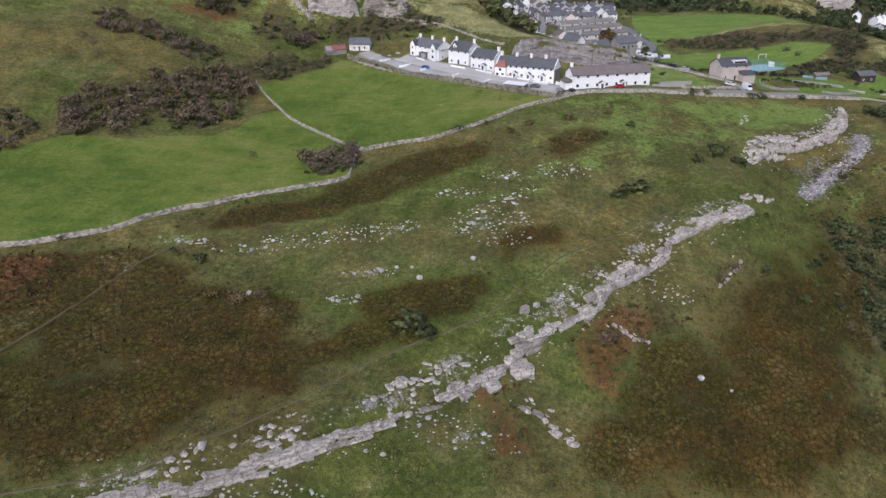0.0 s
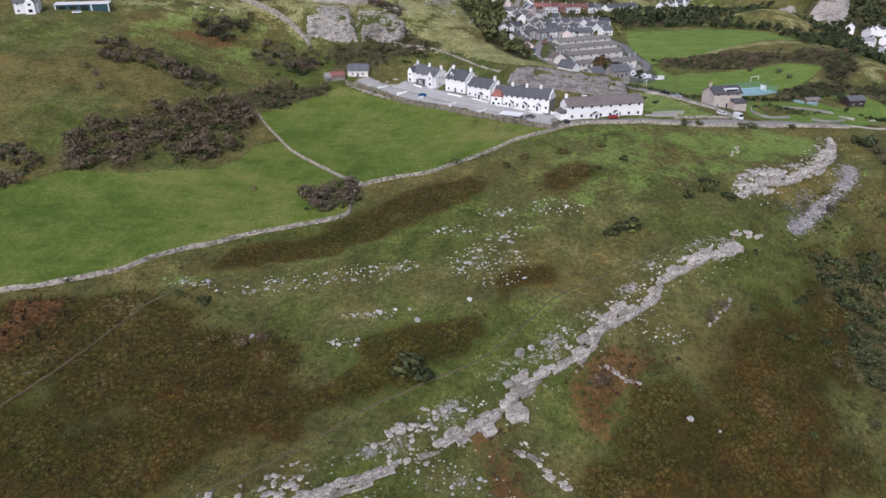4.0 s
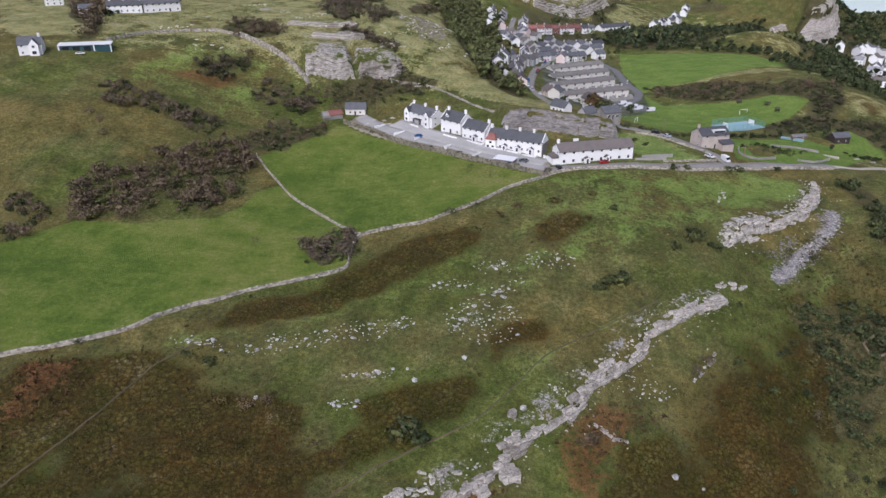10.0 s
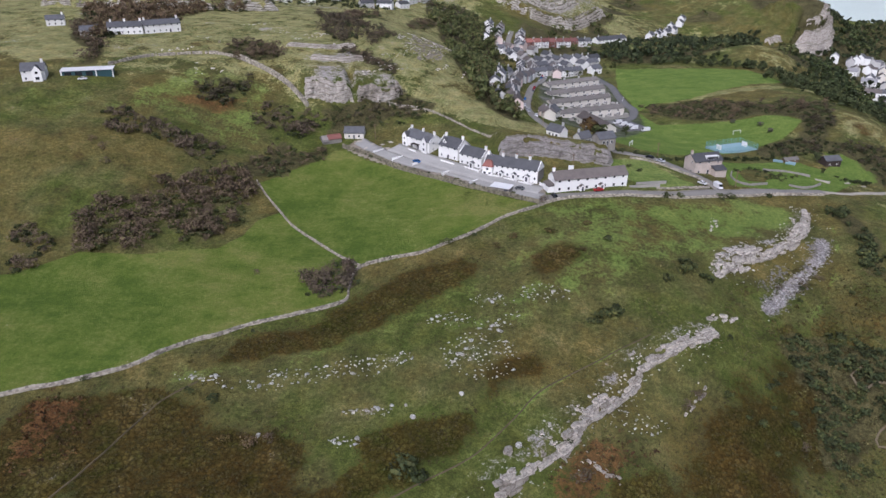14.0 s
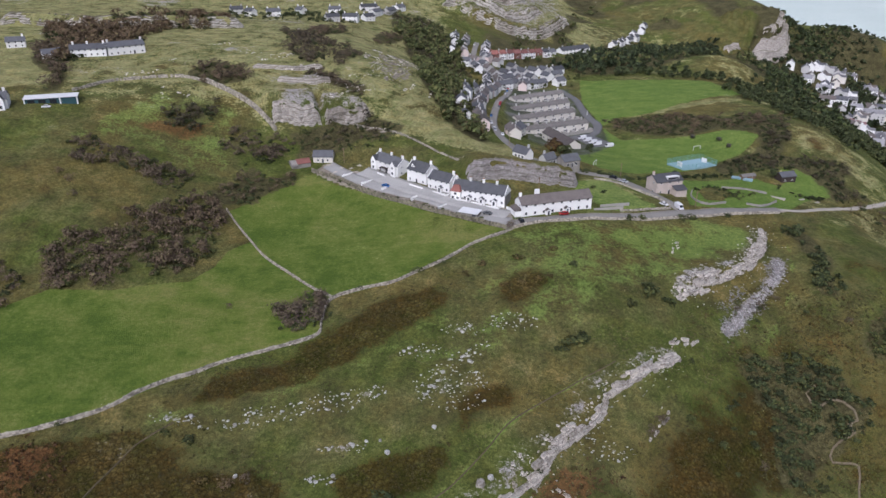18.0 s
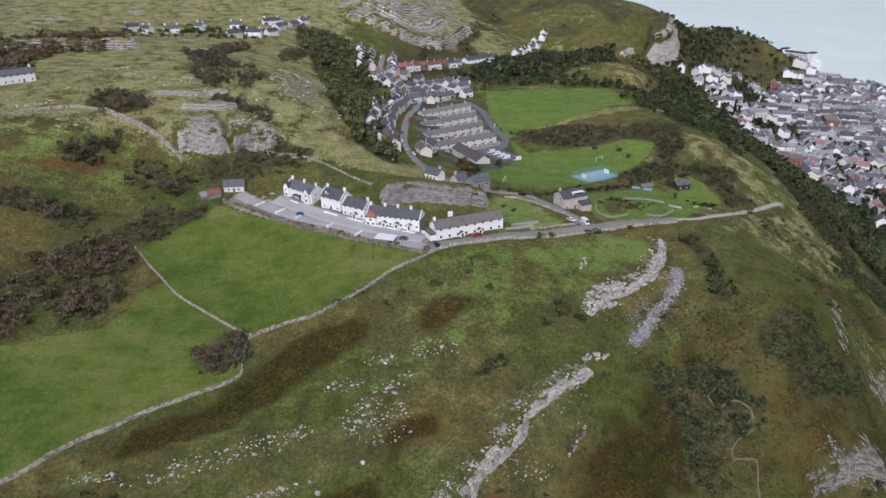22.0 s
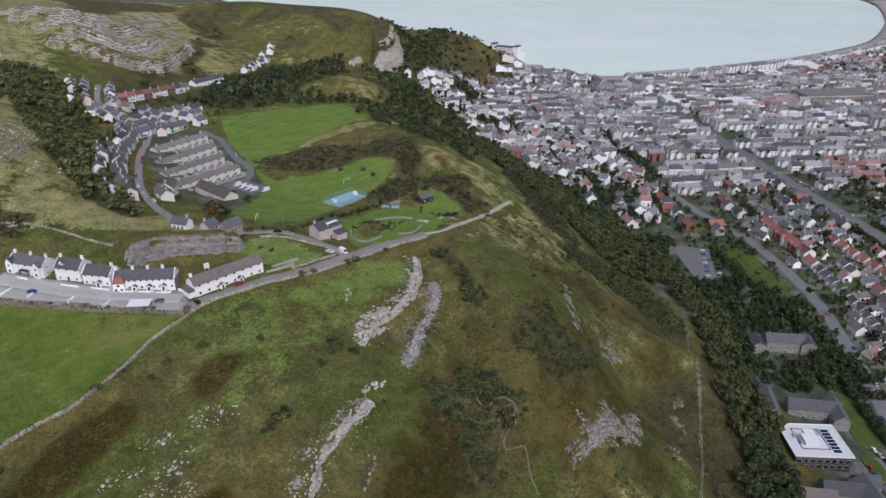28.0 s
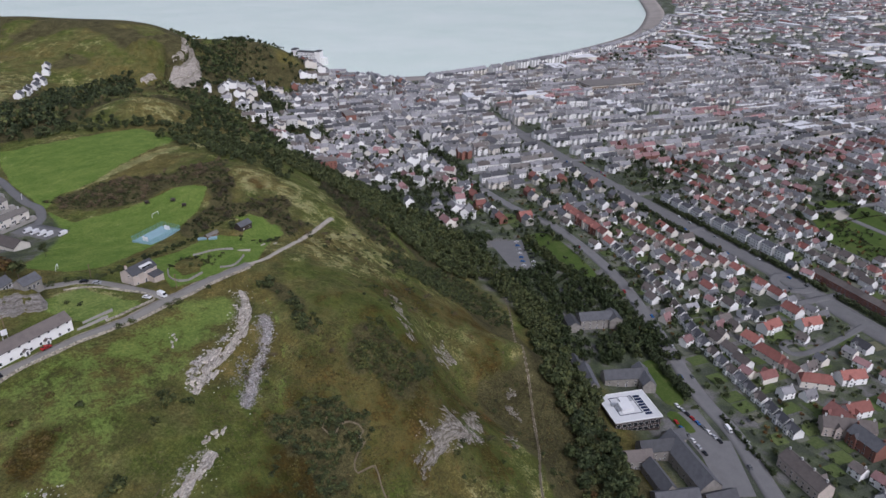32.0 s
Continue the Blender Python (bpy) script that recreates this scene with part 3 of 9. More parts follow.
SCRUB_KNOLL = [(180, 378), (212, 392), (226, 420), (245, 436), (246, 414), (229, 399), (226, 386), (239, 381), (255, 384), (259, 374), (246, 351), (255, 344), (231, 333), (232, 358), (227, 371), (209, 370), (194, 366), (178, 365)]
GRASS_PLAY = [(164, 637), (221, 623), (273, 609), (275, 546), (222, 516), (186, 499), (158, 496), (142, 481), (146, 446), (179, 432), (218, 433), (225, 417), (204, 392), (160, 367), (125, 350), (106, 354), (94, 373), (140, 461), (146, 552)]
GARDEN_E = [(145, 345), (163, 346), (191, 358), (204, 344), (226, 370), (231, 357), (232, 338), (207, 324), (188, 307), (158, 302), (136, 303)]
GARDEN_E2 = [(216, 371), (237, 358), (230, 337), (218, 347)]
ESTATE = [(93, 615), (146, 609), (140, 461), (133, 430), (97, 384), (76, 452), (76, 498)]
GRASS_CROFT = [(85, 320), (103, 324), (116, 293), (92, 289)]
SCRUB_SLOPE_A = [(119, 204), (142, 205), (156, 198), (157, 187), (150, 179), (143, 177), (134, 166), (118, 163), (120, 176), (126, 186), (120, 194)]
SCRUB_SLOPE_B = [(175, 217), (195, 230), (208, 222), (209, 207), (211, 198), (180, 184), (174, 192), (169, 206)]
SCRUB_SLOPE_D = [(204, 207), (231, 215), (208, 194), (190, 191)]
SCRUB_SLOPE_C = [(172, 284), (173, 254), (166, 236), (174, 234), (180, 255), (184, 282)]
SCRUB_EDGE = [(298, 330), (345, 350), (385, 430), (372, 472), (335, 440), (320, 400), (298, 354)]
OLD_TOWN_BANK = [(462, 832), (548, 872), (540, 796), (512, 714), (478, 745), (474, 790)]
TAN_KNOLL = [(228, 411), (276, 447), (294, 427), (316, 398), (261, 348), (244, 356), (239, 383)]
TAN_SLOPE = [(220, 311), (294, 359), (337, 356), (297, 296), (232, 268), (212, 284)]
TAN_BANK = [(158, 498), (180, 492), (214, 494), (262, 512), (262, 524), (212, 512), (176, 502)]
ROCK_QUARRY = [(-71, 401), (-22, 408), (-17, 388), (-51, 380), (-68, 379)]
ROCK_BIG = [(55, 839), (182, 1152), (253, 1150), (222, 945), (169, 841), (88, 811)]
ROCK_SLOPE = [(169, 164), (184, 173), (238, 187), (214, 163), (172, 161), (162, 161)]
ROCK_SLOPE2 = [(246, 227), (265, 236), (260, 224), (239, 217)]
ROCK_SLOPE3 = [(248, 264), (250, 258), (220, 218), (215, 222)]
SCREE_PATCH = [(118, 213), (130, 222), (142, 231), (154, 243), (162, 258), (158, 262), (150, 250), (136, 240), (122, 226)]
ZIGZAG = [(146, 197), (144, 195), (140, 193), (141, 190), (144, 189), (147, 190), (151, 188), (153, 185), (153, 182), (150, 182), (151, 179), (147, 179), (144, 178), (142, 176), (142, 174), (145, 173), (149, 171), (148, 168), (145, 162), (143, 154)]
WALL_A = [(-175, 140), (-140, 153), (-119, 162), (-100, 169), (-89, 175), (-80, 183), (-67, 191), (-56, 197), (-46, 201), (-31, 208), (-29.5, 216), (-27, 229), (-15, 235), (-4, 238), (6, 244), (19, 252), (29, 260), (40, 266), (47, 271)]
WALL_B = [(-27, 230), (-36, 239), (-46, 251), (-57, 264), (-66, 279), (-75, 293), (-80, 301)]
WALL_UP = [(-110, 409), (-94, 397), (-80, 386), (-67, 371)]
WALL_UP_WEST = [(-172, 379), (-159, 399), (-141, 410), (-126, 414), (-110, 409)]
RETAIN = [(-46, 344), (-31, 335), (-19, 321), (-3, 306), (14, 292), (30, 281), (44, 271)]
ROAD_WALL = [(47, 271), (66, 276), (87, 279), (109, 281), (128, 287), (154, 295), (180, 300)]
PASTURE_LOW = [(-170, 143), (-119, 163), (-89, 176), (-67, 192), (-46, 202), (-31, 209), (-29, 217), (-28, 230), (-46, 250), (-66, 278), (-73, 270), (-76, 256), (-83, 244), (-109, 236), (-131, 235), (-149, 221), (-210, 205)]
PASTURE_HIGH = [(-27, 230), (-4, 239), (29, 261), (44, 271), (14, 291), (-19, 320), (-46, 342), (-61, 325), (-79, 300), (-57, 265)]
RIDGE = [(-62, 93), (-43, 98.5), (-31, 104.5), (-21, 110), (-11, 116), (-1, 122.5), (7, 129), (14, 135.5), (21, 142), (30, 149), (40, 157.5), (49, 166), (59, 175), (64, 182), (76, 189), (93, 197)]
RIDGE_UPPER = [(105, 229), (120, 240), (137, 249), (148, 258), (155, 267), (161, 281)]
SCREE = [(120, 216), (133, 229), (144, 238), (154, 248), (158, 257)]
PATH_LOW = [(-90, 86), (-77, 92), (-56, 99), (-42, 108), (-32, 116), (-18, 129), (-6, 137), (6, 144), (13, 149), (23, 160), (33, 171), (51, 182), (70, 192)]
PATH_HIGH = [(-75, 172), (-48, 179), (-30, 187), (-14, 196), (3, 205), (18, 219), (34, 230), (50, 245), (67, 259), (90, 272)]
PATH_WEST = [(-105, 110), (-96, 125), (-89, 137), (-82, 152), (-77, 162), (-69, 170)]
PATH_EAST = [(90, 150), (105, 180), (128, 205), (150, 232), (166, 262), (172, 290)]
FOOTPATH = [(195, 105), (219, 132), (253, 157), (292, 190), (318, 215), (360, 252), (395, 283), (410, 302)]
ROAD = [(44, 276), (66, 278.5), (87, 282), (109, 284.5), (128, 291), (154, 299), (182, 305)]
TRACK = [(182, 305), (196, 308), (235, 328), (282, 356)]
SIDE_ROAD = [(130, 291), (122, 306), (114, 324), (106, 333), (88, 336), (66, 350), (58, 388), (62, 459), (79, 543), (98, 623), (88, 665), (72, 685), (80, 740)]
FRONT_ROAD = [(-38, 350), (-22, 334), (-6, 319), (13, 303), (31, 288), (46, 278)]
YARD = [(-40, 352), (-22, 342), (2, 322), (24, 303), (48, 292), (48, 276), (44, 271), (14, 292), (-19, 321), (-46, 344)]
STONES = [(-56, 170, 11, 2), (-40, 174, 10, 3), (-24, 177, 9, 4), (-12, 180, 6, 3), (6, 198, 8, 3), (20, 207, 7, 3), (-18, 160, 8, 1.5), (-24, 150, 5, 2), (14, 182, 11, 8), (38, 210, 8, 4), (60, 163, 9, 3), (4, 116, 12, 3), (-36, 98, 13, 3), (-70, 172, 6, 2)]
HILL_BROWN = [(-195, 311), (-159, 316), (-117, 298), (-106, 285), (-131, 271), (-149, 249), (-173, 266)]
HILL_GREEN = [(-159, 329), (-131, 398), (-88, 384), (-81, 339), (-99, 324), (-127, 334)]
FARM_FIELD = [(-239, 410), (-244, 483), (-211, 448), (-192, 383), (-215, 375)]
FARM_LAWN = [(-206, 334), (-190, 348), (-184, 342), (-201, 331)]
EAST_BROWN = [(188, 266), (264, 289), (390, 313), (309, 208), (218, 132), (93, 169), (123, 207), (163, 237)]
VERGE = [(175, 286), (162, 242), (139, 206), (122, 209), (152, 238)]
CROFT_TRACK = [(-24, 381), (-17, 378), (-3, 373), (10, 362), (23, 345), (31, 333)]
# rock faces: line (the hill on its left), rise of the ground, reach behind, face height, kind, lean
CRAGS = [
    ([(-72, 380), (-64, 383), (-54, 382), (-44, 385)], 7.5, 36, 8, "old grey quarry face with ledges above scrub", "crag_rock", 0.06, 1.5),
    ([(-43, 384), (-34, 386), (-26, 387), (-18, 393)], 6.5, 36, 7, "streaked grey quarry face beside a grassy slope", "crag_rock", 0.06, 1.5),
    ([(30, 321), (44, 324), (56, 325), (70, 322), (86, 318)], 7.0, 25, 8.5, "dark grey quarried rock face behind the cottages", "quarry_rock", 0.1, 1.7),
    ([(160, 158), (172, 162), (190, 168), (206, 168)], 4.0, 26, 6, "pale grey limestone crag on the steep slope", "slope_rock", 0.5, 1.4),
    ([(428, 856), (438, 850), (448, 850), (458, 856), (470, 868), (480, 884), (490, 904)], 34.0, 120, 44, "tall bare limestone cliff with a pinkish foot", "crag_rock", 0.25, 1.8),
    ([(400, 858), (410, 864), (420, 868)], 5.0, 40, 9, "broken limestone buttress beside trees", "crag_rock", 0.5, 2.5),
    ([(44, 840), (75, 836), (106, 822), (144, 822), (188, 880), (215, 930)], 10.0, 60, 14, "banded limestone scar across the far hill", "scar_rock", 0.6, 2.6),
    ([(30, 872), (70, 866), (106, 852), (140, 856), (176, 912)], 9.0, 50, 12, "second limestone band across the far hill", "scar_rock", 0.7, 2.4),
    ([(20, 905), (64, 900), (104, 886), (136, 892), (166, 945)], 8.0, 50, 11, "upper limestone band across the far hill", "scar_rock", 0.8, 2.2),
    ([(0, 940), (50, 938), (100, 926), (130, 935)], 7.0, 45, 9, "thin limestone band near the far hilltop", "scar_rock", 0.8, 2.0),
    ([(-72, 418), (-56, 416), (-40, 420)], 2.0, 12, 2.6, "low limestone scar in upland grass", "crag_rock", 0.8, 0.7),
    ([(-90, 436), (-66, 434), (-46, 440)], 1.6, 12, 2.2, "low limestone scar in upland grass", "crag_rock", 0.8, 0.7),
    ([(-300, 560), (-260, 566), (-215, 560), (-170, 570), (-120, 585)], 8.0, 40, 9, "long limestone scar across the upland", "scar_rock", 0.7, 1.8)]


# ---- helpers of this scene ----
def lattice(i, j, seed):
    h = (i * 374761393 + j * 668265263 + seed * 974711) & 0x7FFFFFFF
    h = ((h ^ (h >> 13)) * 1274126177) & 0x7FFFFFFF
    return ((h ^ (h >> 16)) & 0xFFFF) / 65535.0


def rough_noise(x, y, size, octaves=4, seed=1):
    """Value noise about 0, as large as 1, with the given size of its largest bumps."""
    total, amp = np.zeros(np.shape(x)), 0.5
    for o in range(octaves):
        u, v = np.asarray(x) / size, np.asarray(y) / size
        i, j = np.floor(u).astype(np.int64), np.floor(v).astype(np.int64)
        fu, fv = u - i, v - j
        fu, fv = fu * fu * (3 - 2 * fu), fv * fv * (3 - 2 * fv)
        a, b = lattice(i, j, seed + o), lattice(i + 1, j, seed + o)
        c, d = lattice(i, j + 1, seed + o), lattice(i + 1, j + 1, seed + o)
        total += amp * ((a * (1 - fu) + b * fu) * (1 - fv) + (c * (1 - fu) + d * fu) * fv - 0.5) * 2
        amp, size = amp * 0.5, size * 0.5
    return total


def mesh_of(name, verts, faces, mats, index=None, smooth_faces=False):
    me = bpy.data.meshes.new(name)
    me.from_pydata([tuple(map(float, v)) for v in verts], [], [tuple(map(int, f)) for f in faces])
    for m in mats if isinstance(mats, (list, tuple)) else [mats]:
        me.materials.append(m)
    if index is not None:
        me.polygons.foreach_set("material_index", np.asarray(index, dtype=np.int32))
    if smooth_faces:
        me.polygons.foreach_set("use_smooth", np.ones(len(me.polygons), bool))
    me.update()
    return me


def part(name, mesh, parent, label="", m=None):
    ob = new(name, mesh)
    ob.parent = parent
    if m is not None:
        ob.matrix_basis = m
    return tagged(ob, label) if label else ob


BOX_F = [(0, 3, 2, 1), (4, 5, 6, 7), (0, 1, 5, 4), (1, 2, 6, 5), (2, 3, 7, 6), (3, 0, 4, 7)]


def box_v(x0, x1, y0, y1, z0, z1):
    return [(x0, y0, z0), (x1, y0, z0), (x1, y1, z0), (x0, y1, z0), (x0, y0, z1), (x1, y0, z1), (x1, y1, z1), (x0, y1, z1)]


class Shape:
    """Gathers pieces into one mesh."""

    def __init__(self):
        self.v, self.f, self.i = [], [], []

    def add(self, verts, faces, k=0):
        n = len(self.v)
        self.v += list(verts)
        self.f += [tuple(a + n for a in f) for f in faces]
        self.i += [k] * len(faces)
        return self

    def box(self, x0, x1, y0, y1, z0, z1, k=0):
        return self.add(box_v(x0, x1, y0, y1, z0, z1), BOX_F, k)

    def mesh(self, name, mats, smooth_faces=False):
        return mesh_of(name, self.v, self.f, mats, self.i, smooth_faces)


def curve_points(line, step=2.0):
    """A smooth line through the points, with a point every step metres."""
    p = [np.array(q[:2], float) for q in line]
    p = [2 * p[0] - p[1]] + p + [2 * p[-1] - p[-2]]
    out = []
    for i in range(1, len(p) - 2):
        n = max(1, int(np.linalg.norm(p[i + 1] - p[i]) / step))
        for k in range(n):
            t = k / n
            out.append(0.5 * (2 * p[i] + (p[i + 1] - p[i - 1]) * t + (2 * p[i - 1] - 5 * p[i] + 4 * p[i + 1] - p[i + 2]) * t * t + (3 * p[i] - p[i - 1] - 3 * p[i + 1] + p[i + 2]) * t ** 3))
    out.append(p[-2])
    return np.array(out)


# ---- the ground: one sheet from the hill to the town and the far shore ----
def steps(*stretches):
    out = []
    for a, b, s in stretches:
        n = max(1, int(round(abs(b - a) / s)))
        out += [a + (b - a) * i / n for i in range(n)]
    return np.array(out + [stretches[-1][1]])


GX = steps((-4500, -1200, 150), (-1200, -330, 20), (-330, -175, 3), (-175, 300, 1.7), (300, 560, 3.5), (560, 1200, 8), (1200, 4800, 60))
GY = steps((-2500, -200, 120), (-200, 80, 8), (80, 300, 1.55), (300, 480, 2.6), (480, 1150, 5), (1150, 1700, 15), (1700, 4800, 80))
X, Y = np.meshgrid(GX, GY)
Z = land(X, Y)
NEAR = smooth(700, 350, np.hypot(X - 80, Y - 220))


def cover(*patches, soft=6.0, wave=7.0):
    """How much of each spot the patches cover, 0 to 1."""
    out = np.zeros(X.shape)
    for p in patches:
        q = np.array(p)
        (x0, y0), (x1, y1) = q.min(0) - 12, q.max(0) + 12
        i0, i1 = np.searchsorted(GX, x0), np.searchsorted(GX, x1)
        j0, j1 = np.searchsorted(GY, y0), np.searchsorted(GY, y1)
        s = (slice(j0, j1), slice(i0, i1))
        wx, wy = wave * rough_noise(X[s], Y[s], 22, 4, 101), wave * rough_noise(X[s], Y[s], 22, 4, 103)
        out[s] = np.maximum(out[s], area(X[s] + wx, Y[s] + wy, p, soft))
    return out


def beside(line, width, soft=1.0):
    q = np.array(line)[:, :2]
    (x0, y0), (x1, y1) = q.min(0) - width - 8, q.max(0) + width + 8
    s = (slice(np.searchsorted(GY, y0), np.searchsorted(GY, y1)), slice(np.searchsorted(GX, x0), np.searchsorted(GX, x1)))
    out = np.zeros(X.shape)
    d, _, _ = seg_dist(X[s], Y[s], [tuple(c) for c in curve_points(line, 4)])
    out[s] = smooth(width / 2 + soft, width / 2 - soft, d)
    return out


def scarp(line, rise, back, front=2.5):
    """A step in the land: it rises to the left of the line and eases off behind the edge."""
    q = np.array(line)
    (x0, y0), (x1, y1) = q.min(0) - back - 10, q.max(0) + back + 10
    s = (slice(np.searchsorted(GY, y0), np.searchsorted(GY, y1)), slice(np.searchsorted(GX, x0), np.searchsorted(GX, x1)))
    wob = rough_noise(X[s], Y[s], 9, 3, 5) * 0.7
    d, side, along = seg_dist(X[s], Y[s], line)
    v = d * side + wob
    ends = smooth(0, 0.08, along) * smooth(1, 0.92, along)
    Z[s] += rise * ends * smooth(-front, 0.6, v) * smooth(back, 1, v)


heather = np.maximum.reduce([np.maximum(np.maximum(cover(HEATHER_WEST, soft=9, wave=14), cover(HEATHER_BAND, HEATHER_MID, HEATHER_LOW, HEATHER_KNOB)), np.maximum(0.95 * cover(HEATHER_EAST, HEATHER_EAST2, soft=12, wave=14), 0.55 * cover(HEATHER_KNOLL, soft=9, wave=14))) * np.clip(0.85 + 0.5 * rough_noise(X, Y, 18, 3, 201), 0, 1),
                               0.46 * cover(EAST_BROWN, soft=12, wave=14) * np.clip(0.8 + 1.0 * rough_noise(X, Y, 26, 4, 203), 0, 1.3), 0.2 * cover(HILL_BROWN, soft=8)])
pasture = cover(PASTURE_LOW, PASTURE_HIGH, soft=1.2, wave=1.2) * (1 - 0.5 * cover([(6, 300), (22, 288), (40, 272), (34, 260), (20, 262), (4, 280)], soft=12, wave=8))
play = cover(GRASS_PLAY, GARDEN_E, GARDEN_E2, soft=2.0, wave=2.0) * (1 - cover(GARDEN_BANK, soft=1.5, wave=2))
scrub = np.maximum.reduce([0.42 * cover(SCRUB_A, SCRUB_B, SCRUB_C, SCRUB_D, SCRUB_F, SCRUB_G, SCRUB_H), cover(SCRUB_E, SCRUB_I, SCRUB_J, SCRUB_K, SCRUB_L, SCRUB_M, SCRUB_N, SCRUB_O, SCRUB_SLOPE_D, WOOD_VALLEY, WOOD_MID, SCRUB_MID, SCRUB_KNOLL, SCRUB_SLOPE_A, SCRUB_SLOPE_B, SCRUB_SLOPE_C), 0.6 * cover(SCRUB_BROW, SCRUB_EDGE, soft=10)])
bracken = np.maximum(0.75 * cover(BRACKEN_A, BRACKEN_B, BRACKEN_C, BRACKEN_D, soft=7, wave=12), 0.42 * cover(BRACKEN_E, soft=10, wave=14))
lanes = np.maximum.reduce([beside(PATH_LOW, 2.4), beside(PATH_HIGH, 5, 4), beside(PATH_EAST, 2.4)])
hill = smooth(12, 24, Z)
Z += hill * (1 - 0.6 * np.maximum(pasture, play)) * (rough_noise(X, Y, 30, 3, 11) * 1.3 * smooth(1500, 300, np.hypot(X, Y)))
Z += NEAR * hill * (heather + scrub * 0.6) * (rough_noise(X, Y, 4.5, 3, 21) * 0.55 + 0.2)
Z += NEAR * hill * (1 - pasture) * rough_noise(X, Y, 7, 3, 31) * 0.25
Z -= lanes * 0.15
Z += 13 * smooth(1.0, 0.1, np.hypot((X - 312) / 62, (Y - 678) / 58))
scarp(RIDGE, 2.4, 16)
scarp(RIDGE_UPPER, 4.0, 22, 3.5)
for line_, rise_, back_, *_ in CRAGS:
    scarp(line_, rise_, back_, 3.0 if rise_ < 7 else 5.0)

stones = np.zeros(X.shape)
for sx, sy, rx, ry in STONES:
    stones = np.maximum(stones, 0.30 * smooth(1.1, 0.2, np.hypot((X - sx) / rx, (Y - sy) / ry)))
rock = np.maximum.reduce([stones, 0.42 * beside([(x - 2.5, y + 3) for x, y in RIDGE], 6, 4), 0.42 * beside([(x - 2, y + 2.5) for x, y in RIDGE_UPPER], 5, 3), 0.9 * beside(SCREE, 5, 3.0), 0.45 * cover(ROCK_QUARRY), 0.42 * cover(ROCK_BIG, soft=25),
                          0.5 * cover(ROCK_SLOPE, soft=9), 0.42 * cover(ROCK_SLOPE2, ROCK_SLOPE3)])
upland = smooth(330, 420, Y) * smooth(80, 30, X) * hill
limy = upland * (0.40 + 0.25 * rough_noise(X, Y, 40, 3, 41)) * smooth(0.1, 0.5, rough_noise(X, Y, 60, 2, 47))
rock = np.maximum(rock, np.clip(limy, 0, 0.42))
lush = np.maximum.reduce([0.85 * play, lanes * 0.5, 0.50 * beside(PATH_HIGH, 14, 12), 0.34 * beside(PATH_LOW, 5, 5), 0.58 * cover(LUSH_TOP, soft=14, wave=12), 0.48 * cover(HILL_TURF, soft=10, wave=12), 0.46 * cover(HILL_GREEN, VERGE, FARM_LAWN), 0.34 * smooth(0.0, 0.5, rough_noise(X, Y, 28, 3, 61)) * NEAR, cover(GRASS_CROFT), 0.3 * cover(FAR_FIELD, soft=15)])
tan = np.maximum.reduce([0.46 * cover(TAN_KNOLL, TAN_SLOPE, TAN_EDGE, soft=9, wave=12), 0.3 * cover(KNOB_TAN, FAR_SLOPE, soft=14, wave=14), 0.8 * cover(TAN_BANK, TAN_CROFT, TAN_PLOT), cover(FARM_FIELD), 0.62 * upland, 0.6 * smooth(780, 860, Y) * hill * smooth(330, 230, X), 0.4 * smooth(110, 200, X) * hill * smooth(-0.15, 0.25, rough_noise(X, Y, 35, 3, 71))])
dirt = np.maximum.reduce([0.44 * cover([(-78, 124), (-72, 129), (-61, 131), (-57, 128), (-62, 124), (-72, 122)], [(-53, 125), (-44, 129), (-36, 128), (-42, 124)], soft=4), 0.7 * beside(CROFT_TRACK, 2.0, 1.0), 0.8 * beside(FOOTPATH, 1.8, 0.8), 0.5 * beside(ZIGZAG, 1.4, 0.8), cover(YARD, soft=1.0, wave=0.5), beside(TRACK, 3.0, 1.2), beside(ROAD, 6.5, 1.2)])
flat = (1 - smooth(9.5, 13.0, Z))
built = np.maximum(flat, 0.9 * cover(ESTATE, soft=2, wave=2))
shore, _, _ = seg_dist(X, Y, COAST)
beach = smooth(45, 20, shore) * flat
scrub = np.maximum(scrub, smooth(13, 18, Z) * smooth(46, 36, Z) * smooth(180, 230, X))
north = smooth(640, 720, Y) * smooth(60, 130, X) * hill
scrub = np.maximum(scrub, north * smooth(-0.35, 0.1, rough_noise(X, Y, 70, 3, 81)) * (1 - cover(ROCK_BIG, KNOB_TAN, FAR_FIELD, FAR_SLOPE, soft=14)))


def ground_z(x, y):
    """Height of the ground sheet at a spot or spots."""
    x, y = np.asarray(x, float), np.asarray(y, float)
    i = np.clip(np.searchsorted(GX, x) - 1, 0, len(GX) - 2)
    j = np.clip(np.searchsorted(GY, y) - 1, 0, len(GY) - 2)
    u = (x - GX[i]) / (GX[i + 1] - GX[i])
    v = (y - GY[j]) / (GY[j + 1] - GY[j])
    return (Z[j, i] * (1 - u) + Z[j, i + 1] * u) * (1 - v) + (Z[j + 1, i] * (1 - u) + Z[j + 1, i + 1] * u) * v


def level(patch, z, soft=3.0):
    """Lay a patch of ground level, for a terrace, a court or a yard."""
    global Z
    k = cover(patch, soft=soft, wave=0)
    Z = Z * (1 - k) + z * k


